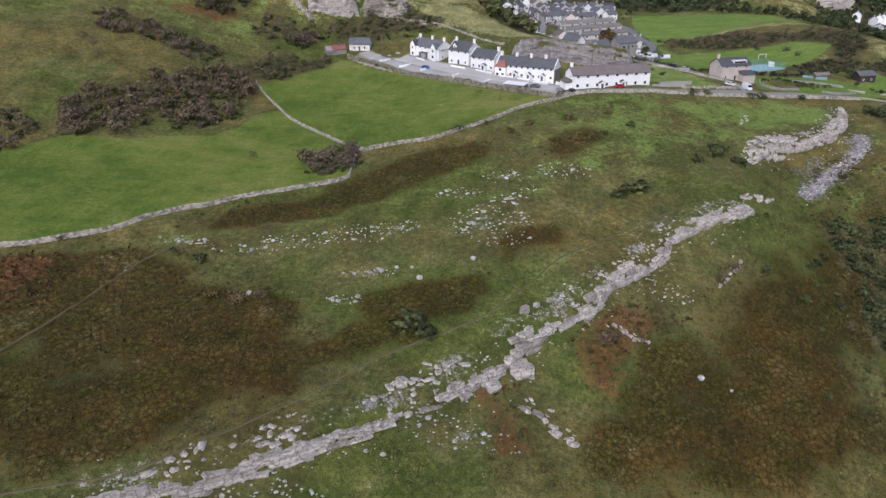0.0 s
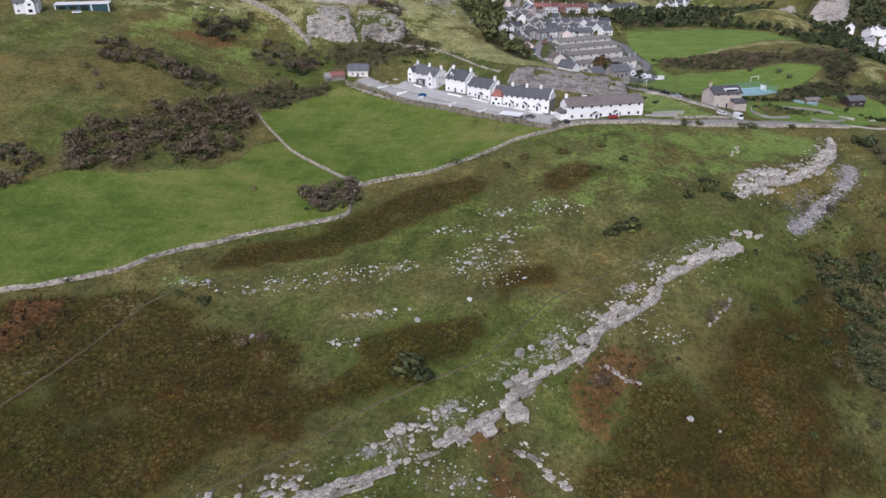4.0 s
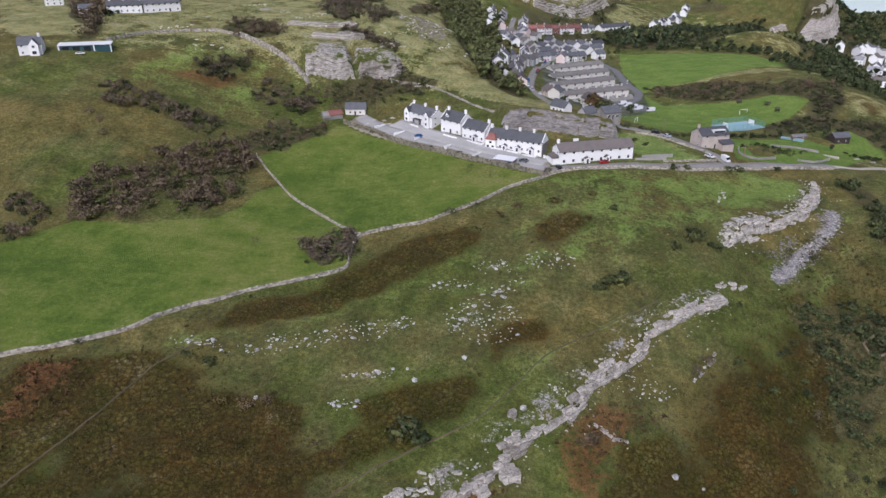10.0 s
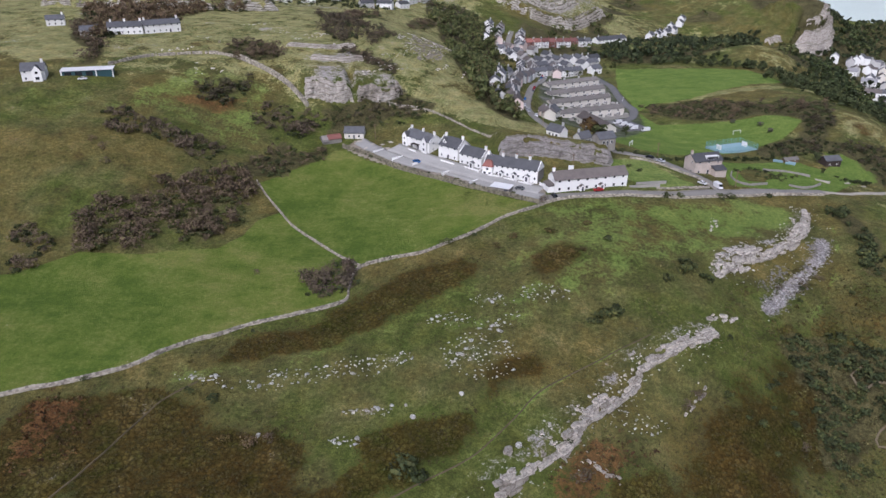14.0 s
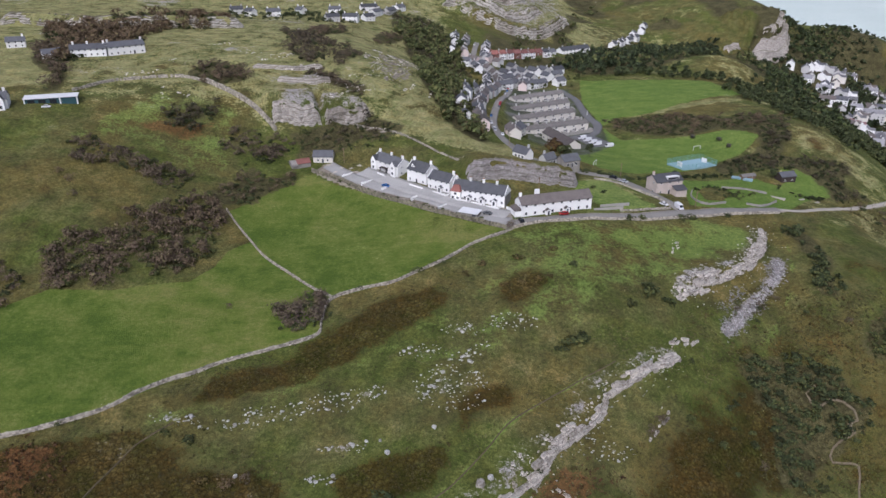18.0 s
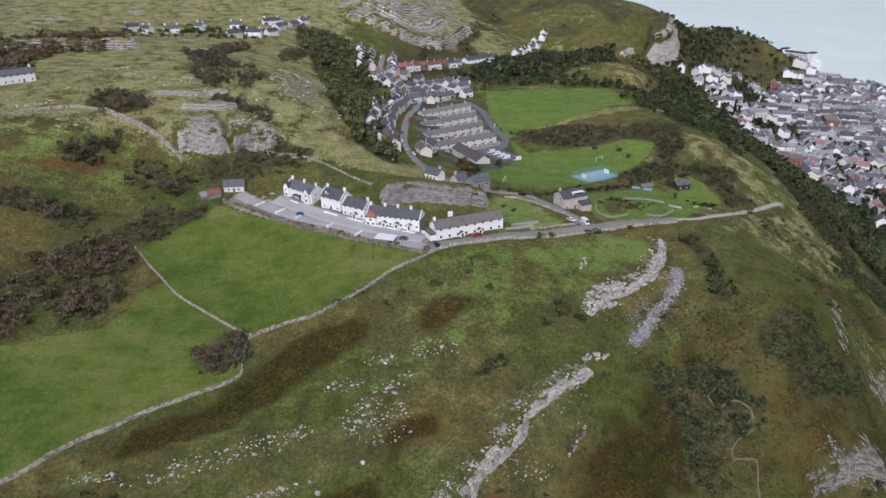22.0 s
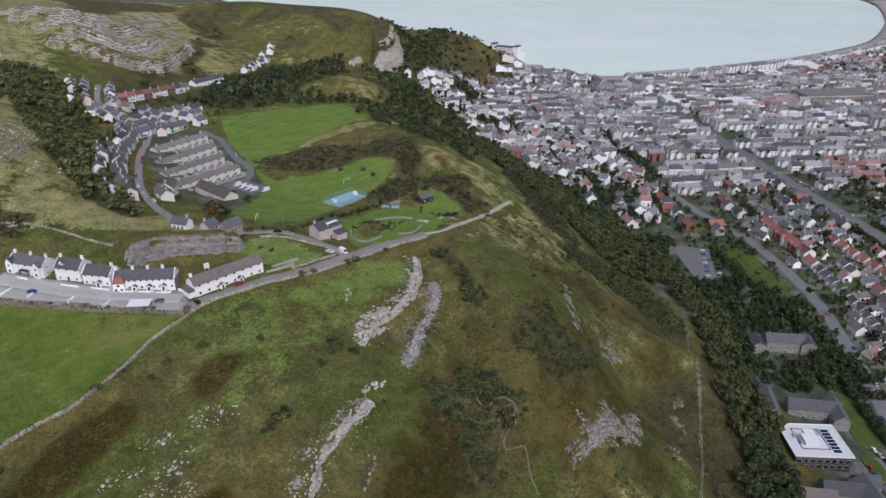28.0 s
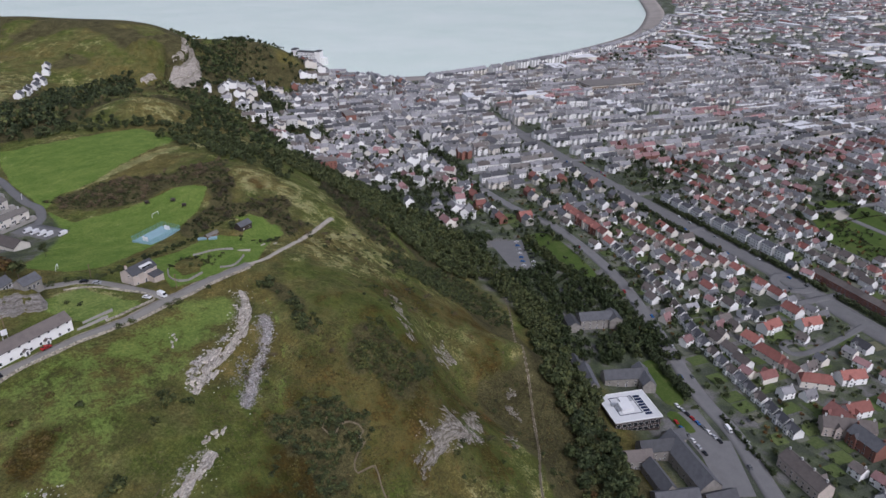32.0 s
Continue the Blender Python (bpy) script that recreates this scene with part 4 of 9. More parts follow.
def build_ground():
    ny, nx = X.shape
    me = bpy.data.meshes.new("ground")
    me.vertices.add(nx * ny)
    me.vertices.foreach_set("co", np.stack([X, Y, Z], -1).astype(np.float32).ravel())
    a = (np.arange(ny - 1)[:, None] * nx + np.arange(nx - 1)[None]).ravel()
    quads = np.stack([a, a + 1, a + nx + 1, a + nx], -1).astype(np.int32)
    me.loops.add(quads.size)
    me.loops.foreach_set("vertex_index", quads.ravel())
    me.polygons.add(len(quads))
    me.polygons.foreach_set("loop_start", np.arange(0, quads.size, 4, dtype=np.int32))
    me.polygons.foreach_set("use_smooth", np.ones(len(quads), bool))
    me.update()
    for name, (r, gr, b) in (("cover_a", (np.maximum(pasture, play), heather, rock)), ("cover_b", (bracken, lush, scrub)), ("cover_c", (tan, np.maximum(dirt, 0.3 * beach), built * (1 - 0.3 * beach)))):
        at = me.color_attributes.new(name, "FLOAT_COLOR", "POINT")
        at.data.foreach_set("color", np.stack([r, gr, b, np.ones(r.shape)], -1).astype(np.float32).ravel())
    me.materials.append(M["ground"])
    ob = new("ground", me)
    return tagged(ob, "grassy limestone hill with heather falling to a flat seaside town", "ground", kind="structure")


ground = build_ground()
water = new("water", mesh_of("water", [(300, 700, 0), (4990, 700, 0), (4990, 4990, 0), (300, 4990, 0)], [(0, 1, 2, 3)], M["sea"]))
tagged(water, "calm grey sea in a curved bay, sky sheen in its colour", "sea", kind="structure")


# ---- roads, tracks and stone walls ----
def strip(name, line, width, material, label, lift=0.2, category="road"):
    c = curve_points(line, 2.0)
    d = np.gradient(c, axis=0)
    d /= np.linalg.norm(d, axis=1)[:, None] + 1e-9
    nrm = np.stack([-d[:, 1], d[:, 0]], -1)
    v = []
    for s in (-0.5, -0.25, 0, 0.25, 0.5):
        q = c + nrm * width * s
        v.append(np.column_stack([q, ground_z(q[:, 0], q[:, 1]) + lift]))
    mean = sum(a[:, 2] for a in v) / 5
    for a in v:
        a[:, 2] = np.maximum(a[:, 2], a[:, 2] * 0.4 + mean * 0.6)
    n = len(c)
    edge = [v[0] - (0, 0, 0.5), *v, v[-1] - (0, 0, 0.5)]
    verts = np.concatenate(edge)
    faces = [(k * n + i, k * n + i + 1, (k + 1) * n + i + 1, (k + 1) * n + i) for k in range(len(edge) - 1) for i in range(n - 1)]
    faces = [f[::-1] for f in faces]
    return tagged(new(name, mesh_of(name, verts, faces, material, smooth_faces=True)), label, category, kind="structure")


def stone_wall(name, line, height, thick, label, seed=3, mat="drystone", gaps=0.0):
    """A dry-stone wall of separate rough stones in three courses and a coping."""
    rnd = random.Random(seed)
    c = curve_points(line, 0.75)
    z = ground_z(c[:, 0], c[:, 1])
    s = Shape()
    for i in range(len(c) - 1):
        d = c[i + 1] - c[i]
        ln = np.linalg.norm(d)
        d = d / (ln + 1e-9)
        nv = np.array([-d[1], d[0]])
        tall = height * (1 + 0.35 * float(rough_noise(c[i][0], c[i][1], 6, 2, seed))) * (rnd.random() > gaps)
        if tall <= 0:
            continue
        low = -0.6
        for k in range(3):
            top = tall * (k + 1) / 3 + rnd.uniform(-0.08, 0.1)
            hw = thick * (0.62 - 0.1 * k) * rnd.uniform(0.85, 1.15)
            a = c[i] + d * rnd.uniform(-0.08, 0.04)
            b = c[i + 1] + d * rnd.uniform(-0.04, 0.1)
            q = []
            for zz, w in ((low, hw), (top, hw * rnd.uniform(0.75, 0.95))):
                for pt, sg in ((a, -1), (b, -1), (b, 1), (a, 1)):
                    p2 = pt + nv * sg * w
                    q.append((p2[0], p2[1], z[i] + zz + rnd.uniform(-0.05, 0.05)))
            s.add(q, BOX_F)
            low = top - 0.02
    return tagged(new(name, s.mesh(name, M[mat])), label, "stone wall", "field walls")


strip("road_lane", ROAD, 4.6, M["lane"], "narrow dusty tarmac lane along the cottages", 0.25)
strip("road_front", FRONT_ROAD, 7.0, M["forecourt"], "worn tarmac lane in front of the white terrace", 0.25)
strip("road_terrace", [(-20, 342), (-12, 334.5), (3.6, 317), (13.8, 307), (32.3, 294.2), (47, 285)], 9.0, M["forecourt"], "worn grey tarmac forecourt before the white terrace", 0.32)
strip("road_side", SIDE_ROAD, 5.0, M["lane"], "grey tarmac lane winding down into the valley village", 0.3)
strip("road_track", TRACK, 2.4, M["gravel"], "pale gravel track over the hill", 0.22)
strip("road_footpath", FOOTPATH, 0.8, M["trodden"], "pale footpath along the foot of the slope", 0.25)
strip("path_low", PATH_LOW, 0.3, M["earth_path"], "thin trodden earth path along the ridge foot", 0.3, "path")
strip("path_heath", PATH_WEST, 0.28, M["earth_path"], "narrow trodden earth path through heather", 0.34, "path")
strip("path_zigzag", ZIGZAG, 0.6, M["trodden"], "pale stony path in zigzags down the slope", 0.3, "path")
stone_wall("dry_stone_wall", WALL_A, 1.2, 0.6, "long grey dry-stone wall along a green pasture", 3)
stone_wall("dry_stone_wall", WALL_B, 1.05, 0.55, "grey dry-stone wall between two green pastures", 4, gaps=0.04)
stone_wall("dry_stone_wall", WALL_UP, 2.4, 1.3, "stout stepped stone wall running up the hillside", 5)
stone_wall("dry_stone_wall", WALL_UP_WEST, 1.5, 0.8, "old dry-stone wall across the upper slope", 6, gaps=0.1)
stone_wall("dry_stone_wall", RETAIN, 1.9, 0.8, "mossy stone retaining wall below the terrace yards", 7, "mossy")
stone_wall("dry_stone_wall", ROAD_WALL, 1.1, 0.6, "low roadside dry-stone wall", 8)
stone_wall("dry_stone_wall", [(98, 288), (110, 290), (124, 295), (116, 310), (108, 322), (96, 327)], 0.9, 0.5, "low stone wall round a rough grass plot", 9)
stone_wall("dry_stone_wall", [(x - 2.5, y + 2) for x, y in CROFT_TRACK], 0.9, 0.6, "tumbled stone wall beside a hillside track", 10, gaps=0.3)


# ---- limestone: ledges, crags, boulders ----
def rock_mesh(name, seed, boxy=0.55, material="limestone", beds=True, subdiv=2, rough=1.0):
    """A weathered block, about 1 m from middle to edge, with bedding ledges."""
    bm = bmesh.new()
    bmesh.ops.create_icosphere(bm, subdivisions=subdiv, radius=1.0)
    off = Vector((seed * 7.3, seed * 3.1, seed * 1.7))
    for v in bm.verts:
        p = v.co.copy()
        q = Vector([math.copysign(abs(c) ** boxy, c) for c in p])
        q *= 1 + rough * (0.34 * noise.noise(p * 1.5 + off) + 0.24 * noise.noise(p * 4.1 + off))
        if beds:
            k = math.floor(q.z * 3.2 + seed * 0.37)
            q.x *= 1 + 0.09 * math.sin(k * 12.9 + seed)
            q.y *= 1 + 0.12 * math.sin(k * 7.7 + seed * 2)
        v.co = q
    me = bpy.data.meshes.new(name)
    bm.to_mesh(me)
    bm.free()
    me.materials.append(M[material])
    return me


SLABS = [rock_mesh("rock_slab", s, 0.4) for s in range(10)]
BLOCKS = [rock_mesh("boulder", 20 + s, 0.5, "limestone", False) for s in range(6)]
PALE = [rock_mesh("boulder", 40 + s, 0.75, "limestone_pale", False, 1) for s in range(5)]
EDGE = [rock_mesh("rock_slab", 80 + s, 0.32, rough=0.6) for s in range(12)]


def ledge(name, line, label, spread, size, step, seed, meshes, second=0.5, first=0.0):
    """An outcrop along a line: slabs side by side along the edge, smaller broken ones round them."""
    rnd = random.Random(seed)
    c = curve_points(line, step)
    root = new(name)
    mid = c[len(c) // 2]
    z0 = float(ground_z(*mid))
    root.location = (mid[0], mid[1], z0)
    tagged(root, label, "rock outcrop", "limestone outcrops on the hill")
    d = np.gradient(c, axis=0)
    for i, p in enumerate(c):
        ang = math.atan2(d[i][1], d[i][0])
        nv = np.array([-math.sin(ang), math.cos(ang)])
        gate = float(rough_noise(p[0], p[1], 14, 2, seed))
        if gate < -0.42 + first:
            continue
        for k in range(1 + (rnd.random() < second) + (rnd.random() < second * 0.6)):
            lead = k == 0
            o = rnd.gauss(-0.3, 0.5) if lead else rnd.uniform(-spread, spread * 1.3)
            q = p + nv * o + (np.cos(ang), np.sin(ang)) * np.array(rnd.uniform(-0.8, 0.8))
            s = size * (rnd.uniform(0.75, 1.35) if lead else rnd.uniform(0.22, 0.6)) * (1 + 0.4 * gate)
            lx, ly, lz = s * rnd.uniform(0.9, 1.7), s * rnd.uniform(0.45, 0.8), s * rnd.uniform(0.42, 0.75)
            m = Matrix.LocRotScale((q[0] - mid[0], q[1] - mid[1], float(ground_z(*q)) - z0 + lz * (0.1 if lead else 0.2)),
                                   Euler((rnd.gauss(0, 0.12), rnd.gauss(0, 0.12), ang + rnd.gauss(0, 0.25))), (lx, ly, lz))
            part("rock_slab" if lead else "rock_block", rnd.choice(meshes if lead else meshes[:4] + BLOCKS), root, m=m)
    return root


def crag(name, line, label, tall, material, seed, lean=0.35, step=1.0, rows=10, rough=1.0, breaks=0.35, fore=1.2, ends=0.07, proud=0.0):
    """A rock face along a line, its foot before the step in the ground and its top leaning back into the hill (left of the line)."""
    c = curve_points(line, step)
    d = np.gradient(c, axis=0)
    d /= np.linalg.norm(d, axis=1)[:, None] + 1e-9
    nv = np.stack([-d[:, 1], d[:, 0]], -1)
    c = c - nv * proud
    n = len(c)
    along = np.concatenate([[0], np.cumsum(np.linalg.norm(np.diff(c, axis=0), axis=1))])
    s = np.linspace(0, 1, n)
    gate = smooth(-0.75, -0.1, rough_noise(along, along * 0 + seed * 5.0, 8 + tall, 3, seed) + breaks) * smooth(0, ends, s) * smooth(1, 1 - ends, s)
    reach = lean * tall * 0.5
    foot, head = c - nv * fore, c + nv * reach
    zb = ground_z(foot[:, 0], foot[:, 1]) - 0.8
    zt = np.maximum(ground_z(head[:, 0], head[:, 1]) + 0.35 + 0.7 * proud, zb + 0.8 + 0.75 * tall) + 0.12 * min(tall, 14) * rough_noise(along, along * 0, 5 + tall * 0.4, 3, seed + 2) + 0.10 * min(tall, 10) * (lattice(np.floor(along / 1.7).astype(np.int64), np.int64(seed), 3) - 0.5)
    zt = zb + (zt - zb) * (0.12 + 0.88 * gate) - 0.6 * (gate < 0.1)
    verts = []
    for r in range(rows + 2):
        f = min(r, rows) / rows
        k = 3 + seed % 3
        tread = (math.floor(f * k) + float(smooth(0.25, 0.75, f * k - math.floor(f * k)))) / k
        z = zb + (zt - zb) * (0.45 * f + 0.55 * tread)
        out = rough_noise(along, z + seed * 9, 5.5, 4, seed + 3) * 0.9 + rough_noise(along, z * 1.5, 1.9, 3, seed + 9) * 0.55 + rough_noise(along * 1.2, z * 0.25, 3.0, 3, seed + 5) * 0.6
        cell = lattice(np.floor(along / (1.1 + 0.16 * tall) + 0.6 * rough_noise(along, z, 3, 2, seed)).astype(np.int64), np.floor(z / (0.5 + 0.10 * tall) + 0.4 * rough_noise(along, z, 4, 2, seed + 1)).astype(np.int64), seed)
        out = out + (cell - 0.5) * 0.55 + rough_noise(along * 0.3, z * 2.2, 2.2, 2, seed + 4) * 0.45
        off = -fore + (fore + reach) * (0.6 * f ** 1.7 + 0.4 * (math.floor(f * k) / k) ** 1.3) - out * rough * gate * (0.25 if r in (0, rows + 1) else 1.0)
        if r == rows + 1:
            off, z = off + 2.2, z - 1.6
        verts.append(np.column_stack([c + nv * off[:, None] + d * (rough_noise(along, z, 2.5, 2, seed + 7) * 0.4 * rough)[:, None], z]))
    root = new(name)
    root.location = (*c[n // 2], zb[n // 2])
    tagged(root, label, "cliff", "limestone outcrops on the hill")
    v = np.stack(verts) - np.array((*c[n // 2], zb[n // 2]))
    span = max(4, int((5 + tall) / step))
    for a in range(0, n - 2, span):
        b = min(n, a + span + 1) if n - a - span > 3 else n
        q = v[:, a:b].reshape(-1, 3)
        w = b - a
        part("buttress", mesh_of("buttress", q, [(r * w + i, r * w + i + 1, (r + 1) * w + i + 1, (r + 1) * w + i) for r in range(rows + 1) for i in range(w - 1)], M[material]), root)
        if b == n:
            break
    return root


def bedded_edge(line, label, tall, seed, breaks=0.3, tiers=3):
    """A limestone edge of long blocks bed upon bed, the upper beds set back, with gaps where turf runs through."""
    rnd = random.Random(seed)
    c = curve_points(line, 0.5)
    d = np.gradient(c, axis=0)
    d /= np.linalg.norm(d, axis=1)[:, None] + 1e-9
    root = new("rock_edge")
    mid = c[len(c) // 2]
    z0 = float(ground_z(*mid))
    root.location = (mid[0], mid[1], z0)
    tagged(root, label, "rock outcrop", "limestone outcrops on the hill")
    for k in range(tiers):
        i = rnd.randrange(0, 3)
        while i < len(c) - 1:
            p, t = c[i], d[i]
            nv = np.array([-t[1], t[0]])
            gate = float(rough_noise(p[0], p[1], 15, 3, seed)) + breaks
            long = rnd.uniform(0.8, 2.6) * (1.0 if k else 1.15)
            i += max(2, int(long * 2 * rnd.uniform(0.55, 0.85) / 0.8))
            if gate < 0.28 * k - 0.12 or rnd.random() < 0.08:
                continue
            swing = 1.1 * float(rough_noise(p[0], p[1], 9, 2, seed + 4))
            q = p + nv * (-1.4 + swing + k * tall * 0.30 + rnd.gauss(0, 0.34)) + t * rnd.uniform(-0.4, 0.4)
            f = p + nv * (-3.0 + swing)
            h = tall / tiers * rnd.uniform(0.62, 0.95) * (0.75 + 0.5 * min(1.0, max(0.0, gate)))
            z = float(ground_z(*f)) + tall * (k + 0.35) / tiers * (0.7 + 0.3 * min(1.0, max(0.0, gate)))
            m = Matrix.LocRotScale((q[0] - mid[0], q[1] - mid[1], max(z, float(ground_z(*q)) - 0.1) - z0), Euler((rnd.gauss(0, 0.07), rnd.gauss(0, 0.07), math.atan2(t[1], t[0]) + rnd.gauss(0, 0.13))),
                                   (long, rnd.uniform(0.55, 1.05), h))
            part("rock_slab", rnd.choice(EDGE), root, m=m)
    return root


for a, b, lab, hgt, brk in ((0, 6, "low broken ledge of pale limestone in heather", 1.8, 0.3), (5, 11, "long pale limestone edge with loose blocks below", 3.0, 0.32), (10, 14, "steep pale limestone edge above bracken", 3.0, 0.22), (13, 16, "rounded pale limestone nose at the ridge end", 3.2, 0.4)):
    bedded_edge(RIDGE[a:b], lab, hgt, 11 + a, brk)
bedded_edge(RIDGE_UPPER, "tall pale layered limestone edge in turf", 3.4, 35, 0.3, 4)
for a, b, lab in ((4, 10, "loose limestone blocks along the ridge edge"), (9, 16, "scattered limestone blocks below the ridge end")):
    ledge("rock_outcrop", RIDGE[a:b], lab, 3.4, 0.5, 4.2, 11 + a, SLABS, 0.8, 0.1)
ledge("rock_outcrop", RIDGE_UPPER, "loose limestone blocks below the upper edge", 2.4, 0.6, 4.0, 35, SLABS, 0.8, 0.0)
ledge("rock_outcrop", [(93, 202), (98, 205), (104, 208)], "small knot of pale limestone beside the ridge", 1.5, 0.9, 2.0, 36, SLABS, 0.5, -0.5)
ledge("rock_outcrop", [(18, 126), (24, 122), (28, 119)], "broken limestone blocks in rusty bracken", 2.5, 0.8, 1.6, 37, SLABS, 0.9, -0.5)
ledge("rock_outcrop", [(75, 168), (80, 172), (84, 178)], "small grey outcrop with thorn scrub", 1.5, 0.7, 2.0, 38, SLABS, 0.7, -0.5)
ledge("rock_outcrop", [(112, 258), (115, 262), (117, 266)], "small pale outcrop in close turf", 1.8, 0.6, 1.6, 39, SLABS, 0.7, -0.5)
ledge("rock_outcrop", [(42, 150), (46, 147), (50, 146)], "grey rocks among rusty bracken", 1.5, 0.6, 1.8, 40, SLABS, 0.6, -0.5)
for k, (line_, rise_, back_, tall_, lab, mat_, lean_, grain_) in enumerate(CRAGS):
    if tall_ > 40:
        crag("cliff_face", line_, lab, tall_, mat_, 50 + k, 0.3, 1.6, 26, 2.6, 2.0, 12.0, 0.16)
        continue
    crag("cliff_face", line_, lab, tall_, mat_, 50 + k, lean_, 0.8 if line_[0][1] < 400 else 1.6, 12, grain_, (1.0 if rise_ > 6.2 else 0.3), (3.4 if rise_ < 7 else 5.4) + 0.04 * tall_, 0.05)


def fast_mesh(name, v, f, material, label, category, kind="stuff"):
    me = bpy.data.meshes.new(name)
    me.vertices.add(len(v))
    me.vertices.foreach_set("co", np.ascontiguousarray(v, dtype=np.float32).ravel())
    k = f.shape[1]
    me.loops.add(f.size)
    me.loops.foreach_set("vertex_index", np.ascontiguousarray(f, dtype=np.int32).ravel())
    me.polygons.add(len(f))
    me.polygons.foreach_set("loop_start", np.arange(0, f.size, k, dtype=np.int32))
    me.update()
    me.materials.append(material)
    ob = new(name, me)
    return tagged(ob, label, category, kind=kind) if label else ob


def lump_base(seed):
    """A rough angular block of about one metre, as vertices and triangles."""
    bm = bmesh.new()
    bmesh.ops.create_icosphere(bm, subdivisions=1, radius=1.0)
    off = Vector((seed * 5.1, seed * 2.3, seed * 3.7))
    v = []
    for p in bm.verts:
        q = Vector([math.copysign(abs(c) ** 0.6, c) for c in p.co]) * (1 + 0.5 * noise.noise(p.co * 1.7 + off))
        v.append(tuple(q))
    bm.verts.index_update()
    f = [tuple(x.index for x in q.verts) for q in bm.faces]
    bm.free()
    return np.array(v), np.array(f)


LUMPS = [lump_base(s) for s in range(5)]


def broken_rock(patches, label, material, per, size, seed, ragged=0.0, tall=1.0, flute=False):
    """Bare rock breaking through a slope: sunken blocks, thick in the middle of each patch and thin at its rim."""
    rng = np.random.default_rng(seed)
    spots = []
    for patch in patches:
        q = np.array(patch, float)
        (x0, y0), (x1, y1) = q.min(0) - 4, q.max(0) + 4
        m = int((x1 - x0) * (y1 - y0) * per)
        p = np.column_stack([rng.uniform(x0, x1, m), rng.uniform(y0, y1, m)])
        warp = np.column_stack([rough_noise(p[:, 0], p[:, 1], 10, 3, 71), rough_noise(p[:, 0], p[:, 1], 10, 3, 72)]) * 4
        spots.append(p[(area(*(p + warp).T, patch, 4.0) * (0.9 + 1.3 * rough_noise(p[:, 0], p[:, 1], 7, 3, seed)) > rng.random(m) * 0.8 + ragged)])
    p = np.concatenate(spots)
    gx = (ground_z(p[:, 0] + 2, p[:, 1]) - ground_z(p[:, 0] - 2, p[:, 1])) / 4
    gy = (ground_z(p[:, 0], p[:, 1] + 2) - ground_z(p[:, 0], p[:, 1] - 2)) / 4
    vs, fs, at = [], [], 0
    pick = rng.integers(0, len(LUMPS), len(p))
    for i, (x, y) in enumerate(p):
        v0, f0 = LUMPS[pick[i]]
        s = size * rng.uniform(0.4, 1.5) * (1 + 0.5 * (rng.random() < 0.12))
        a = math.atan2(gx[i], -gy[i]) + rng.normal(0, 0.35) + (1.57 if flute else 0.0)
        c, sn = math.cos(a), math.sin(a)
        q = v0 * (s * rng.uniform(0.9, 1.8), s * rng.uniform(0.6, 1.0), s * tall * rng.uniform(0.5, 1.0))
        xx, yy = q[:, 0] * c - q[:, 1] * sn, q[:, 0] * sn + q[:, 1] * c
        vs.append(np.column_stack([x + xx, y + yy, float(ground_z(x, y)) - 0.25 * s * tall + q[:, 2] + (0.92 if flute else 0.75) * (gx[i] * xx + gy[i] * yy)]))
        fs.append(f0 + at)
        at += len(v0)
    return fast_mesh("broken_rock", np.concatenate(vs), np.concatenate(fs), M[material], label, "rock outcrop")


broken_rock([ROCK_SLOPE], "broken grey limestone crag on the steep slope", "slope_rock", 0.8, 0.9, 41, 0.42, 1.0, True)
broken_rock([ROCK_SLOPE2, ROCK_SLOPE3], "thin broken limestone rib on the steep slope", "slope_rock", 0.7, 0.7, 42, 0.35, 1.0, True)
broken_rock([[(266, 180), (278, 190), (286, 200), (280, 202), (268, 190)], [(232, 158), (242, 160), (246, 168), (236, 168)]], "small grey outcrop above the footpath", "slope_rock", 0.7, 0.8, 43, 0.3, 1.0, True)
broken_rock([SCREE_PATCH], "grey limestone scree below the upper edge", "scree", 1.5, 0.36, 44, 0.25, 0.5)
broken_rock([[(x - 0.5, y - 0.5) for x, y in RIDGE_UPPER] + [(x - 5, y + 6) for x, y in RIDGE_UPPER[::-1]]], "flat limestone pavement in turf behind the edge", "limestone", 0.7, 0.5, 45, 0.5, 0.5)
broken_rock([[(x + 2.0, y - 2.5) for x, y in RIDGE[9:]] + [(x - 3, y + 4.5) for x, y in RIDGE[9:][::-1]]], "worn limestone pavement along the ridge", "limestone", 0.5, 0.42, 46, 0.62, 0.55)
broken_rock([[(-66, 93), (-30, 104), (0, 121), (8, 130), (4, 136), (-12, 124), (-36, 110), (-60, 100)]], "tumbled limestone blocks and ledges at the ridge foot", "limestone", 0.5, 0.6, 47, 0.55, 0.7)
broken_rock([[(8, 176), (24, 190), (36, 206), (30, 210), (14, 196), (2, 182)], [(104, 258), (116, 262), (118, 270), (108, 268)]], "low pale limestone showing through turf", "limestone_pale", 0.35, 0.38, 48, 0.65, 0.45)


broken_rock([[(-18, 462), (-10, 430), (0, 424), (7, 450), (8, 490), (2, 540), (-4, 560), (-10, 520)]], "pale limestone breaking through the hill shoulder", "crag_rock", 0.22, 1.0, 49, 0.5, 0.8)
broken_rock([[(-60, 414), (-20, 410), (-24, 424), (-62, 428)], [(-110, 470), (-70, 462), (-66, 474), (-108, 482)], [(-150, 440), (-126, 436), (-128, 448), (-150, 452)], [(-135, 385), (-112, 380), (-112, 392), (-132, 398)]], "strings of pale limestone in upland turf", "limestone", 0.16, 0.55, 50, 0.6, 0.5)


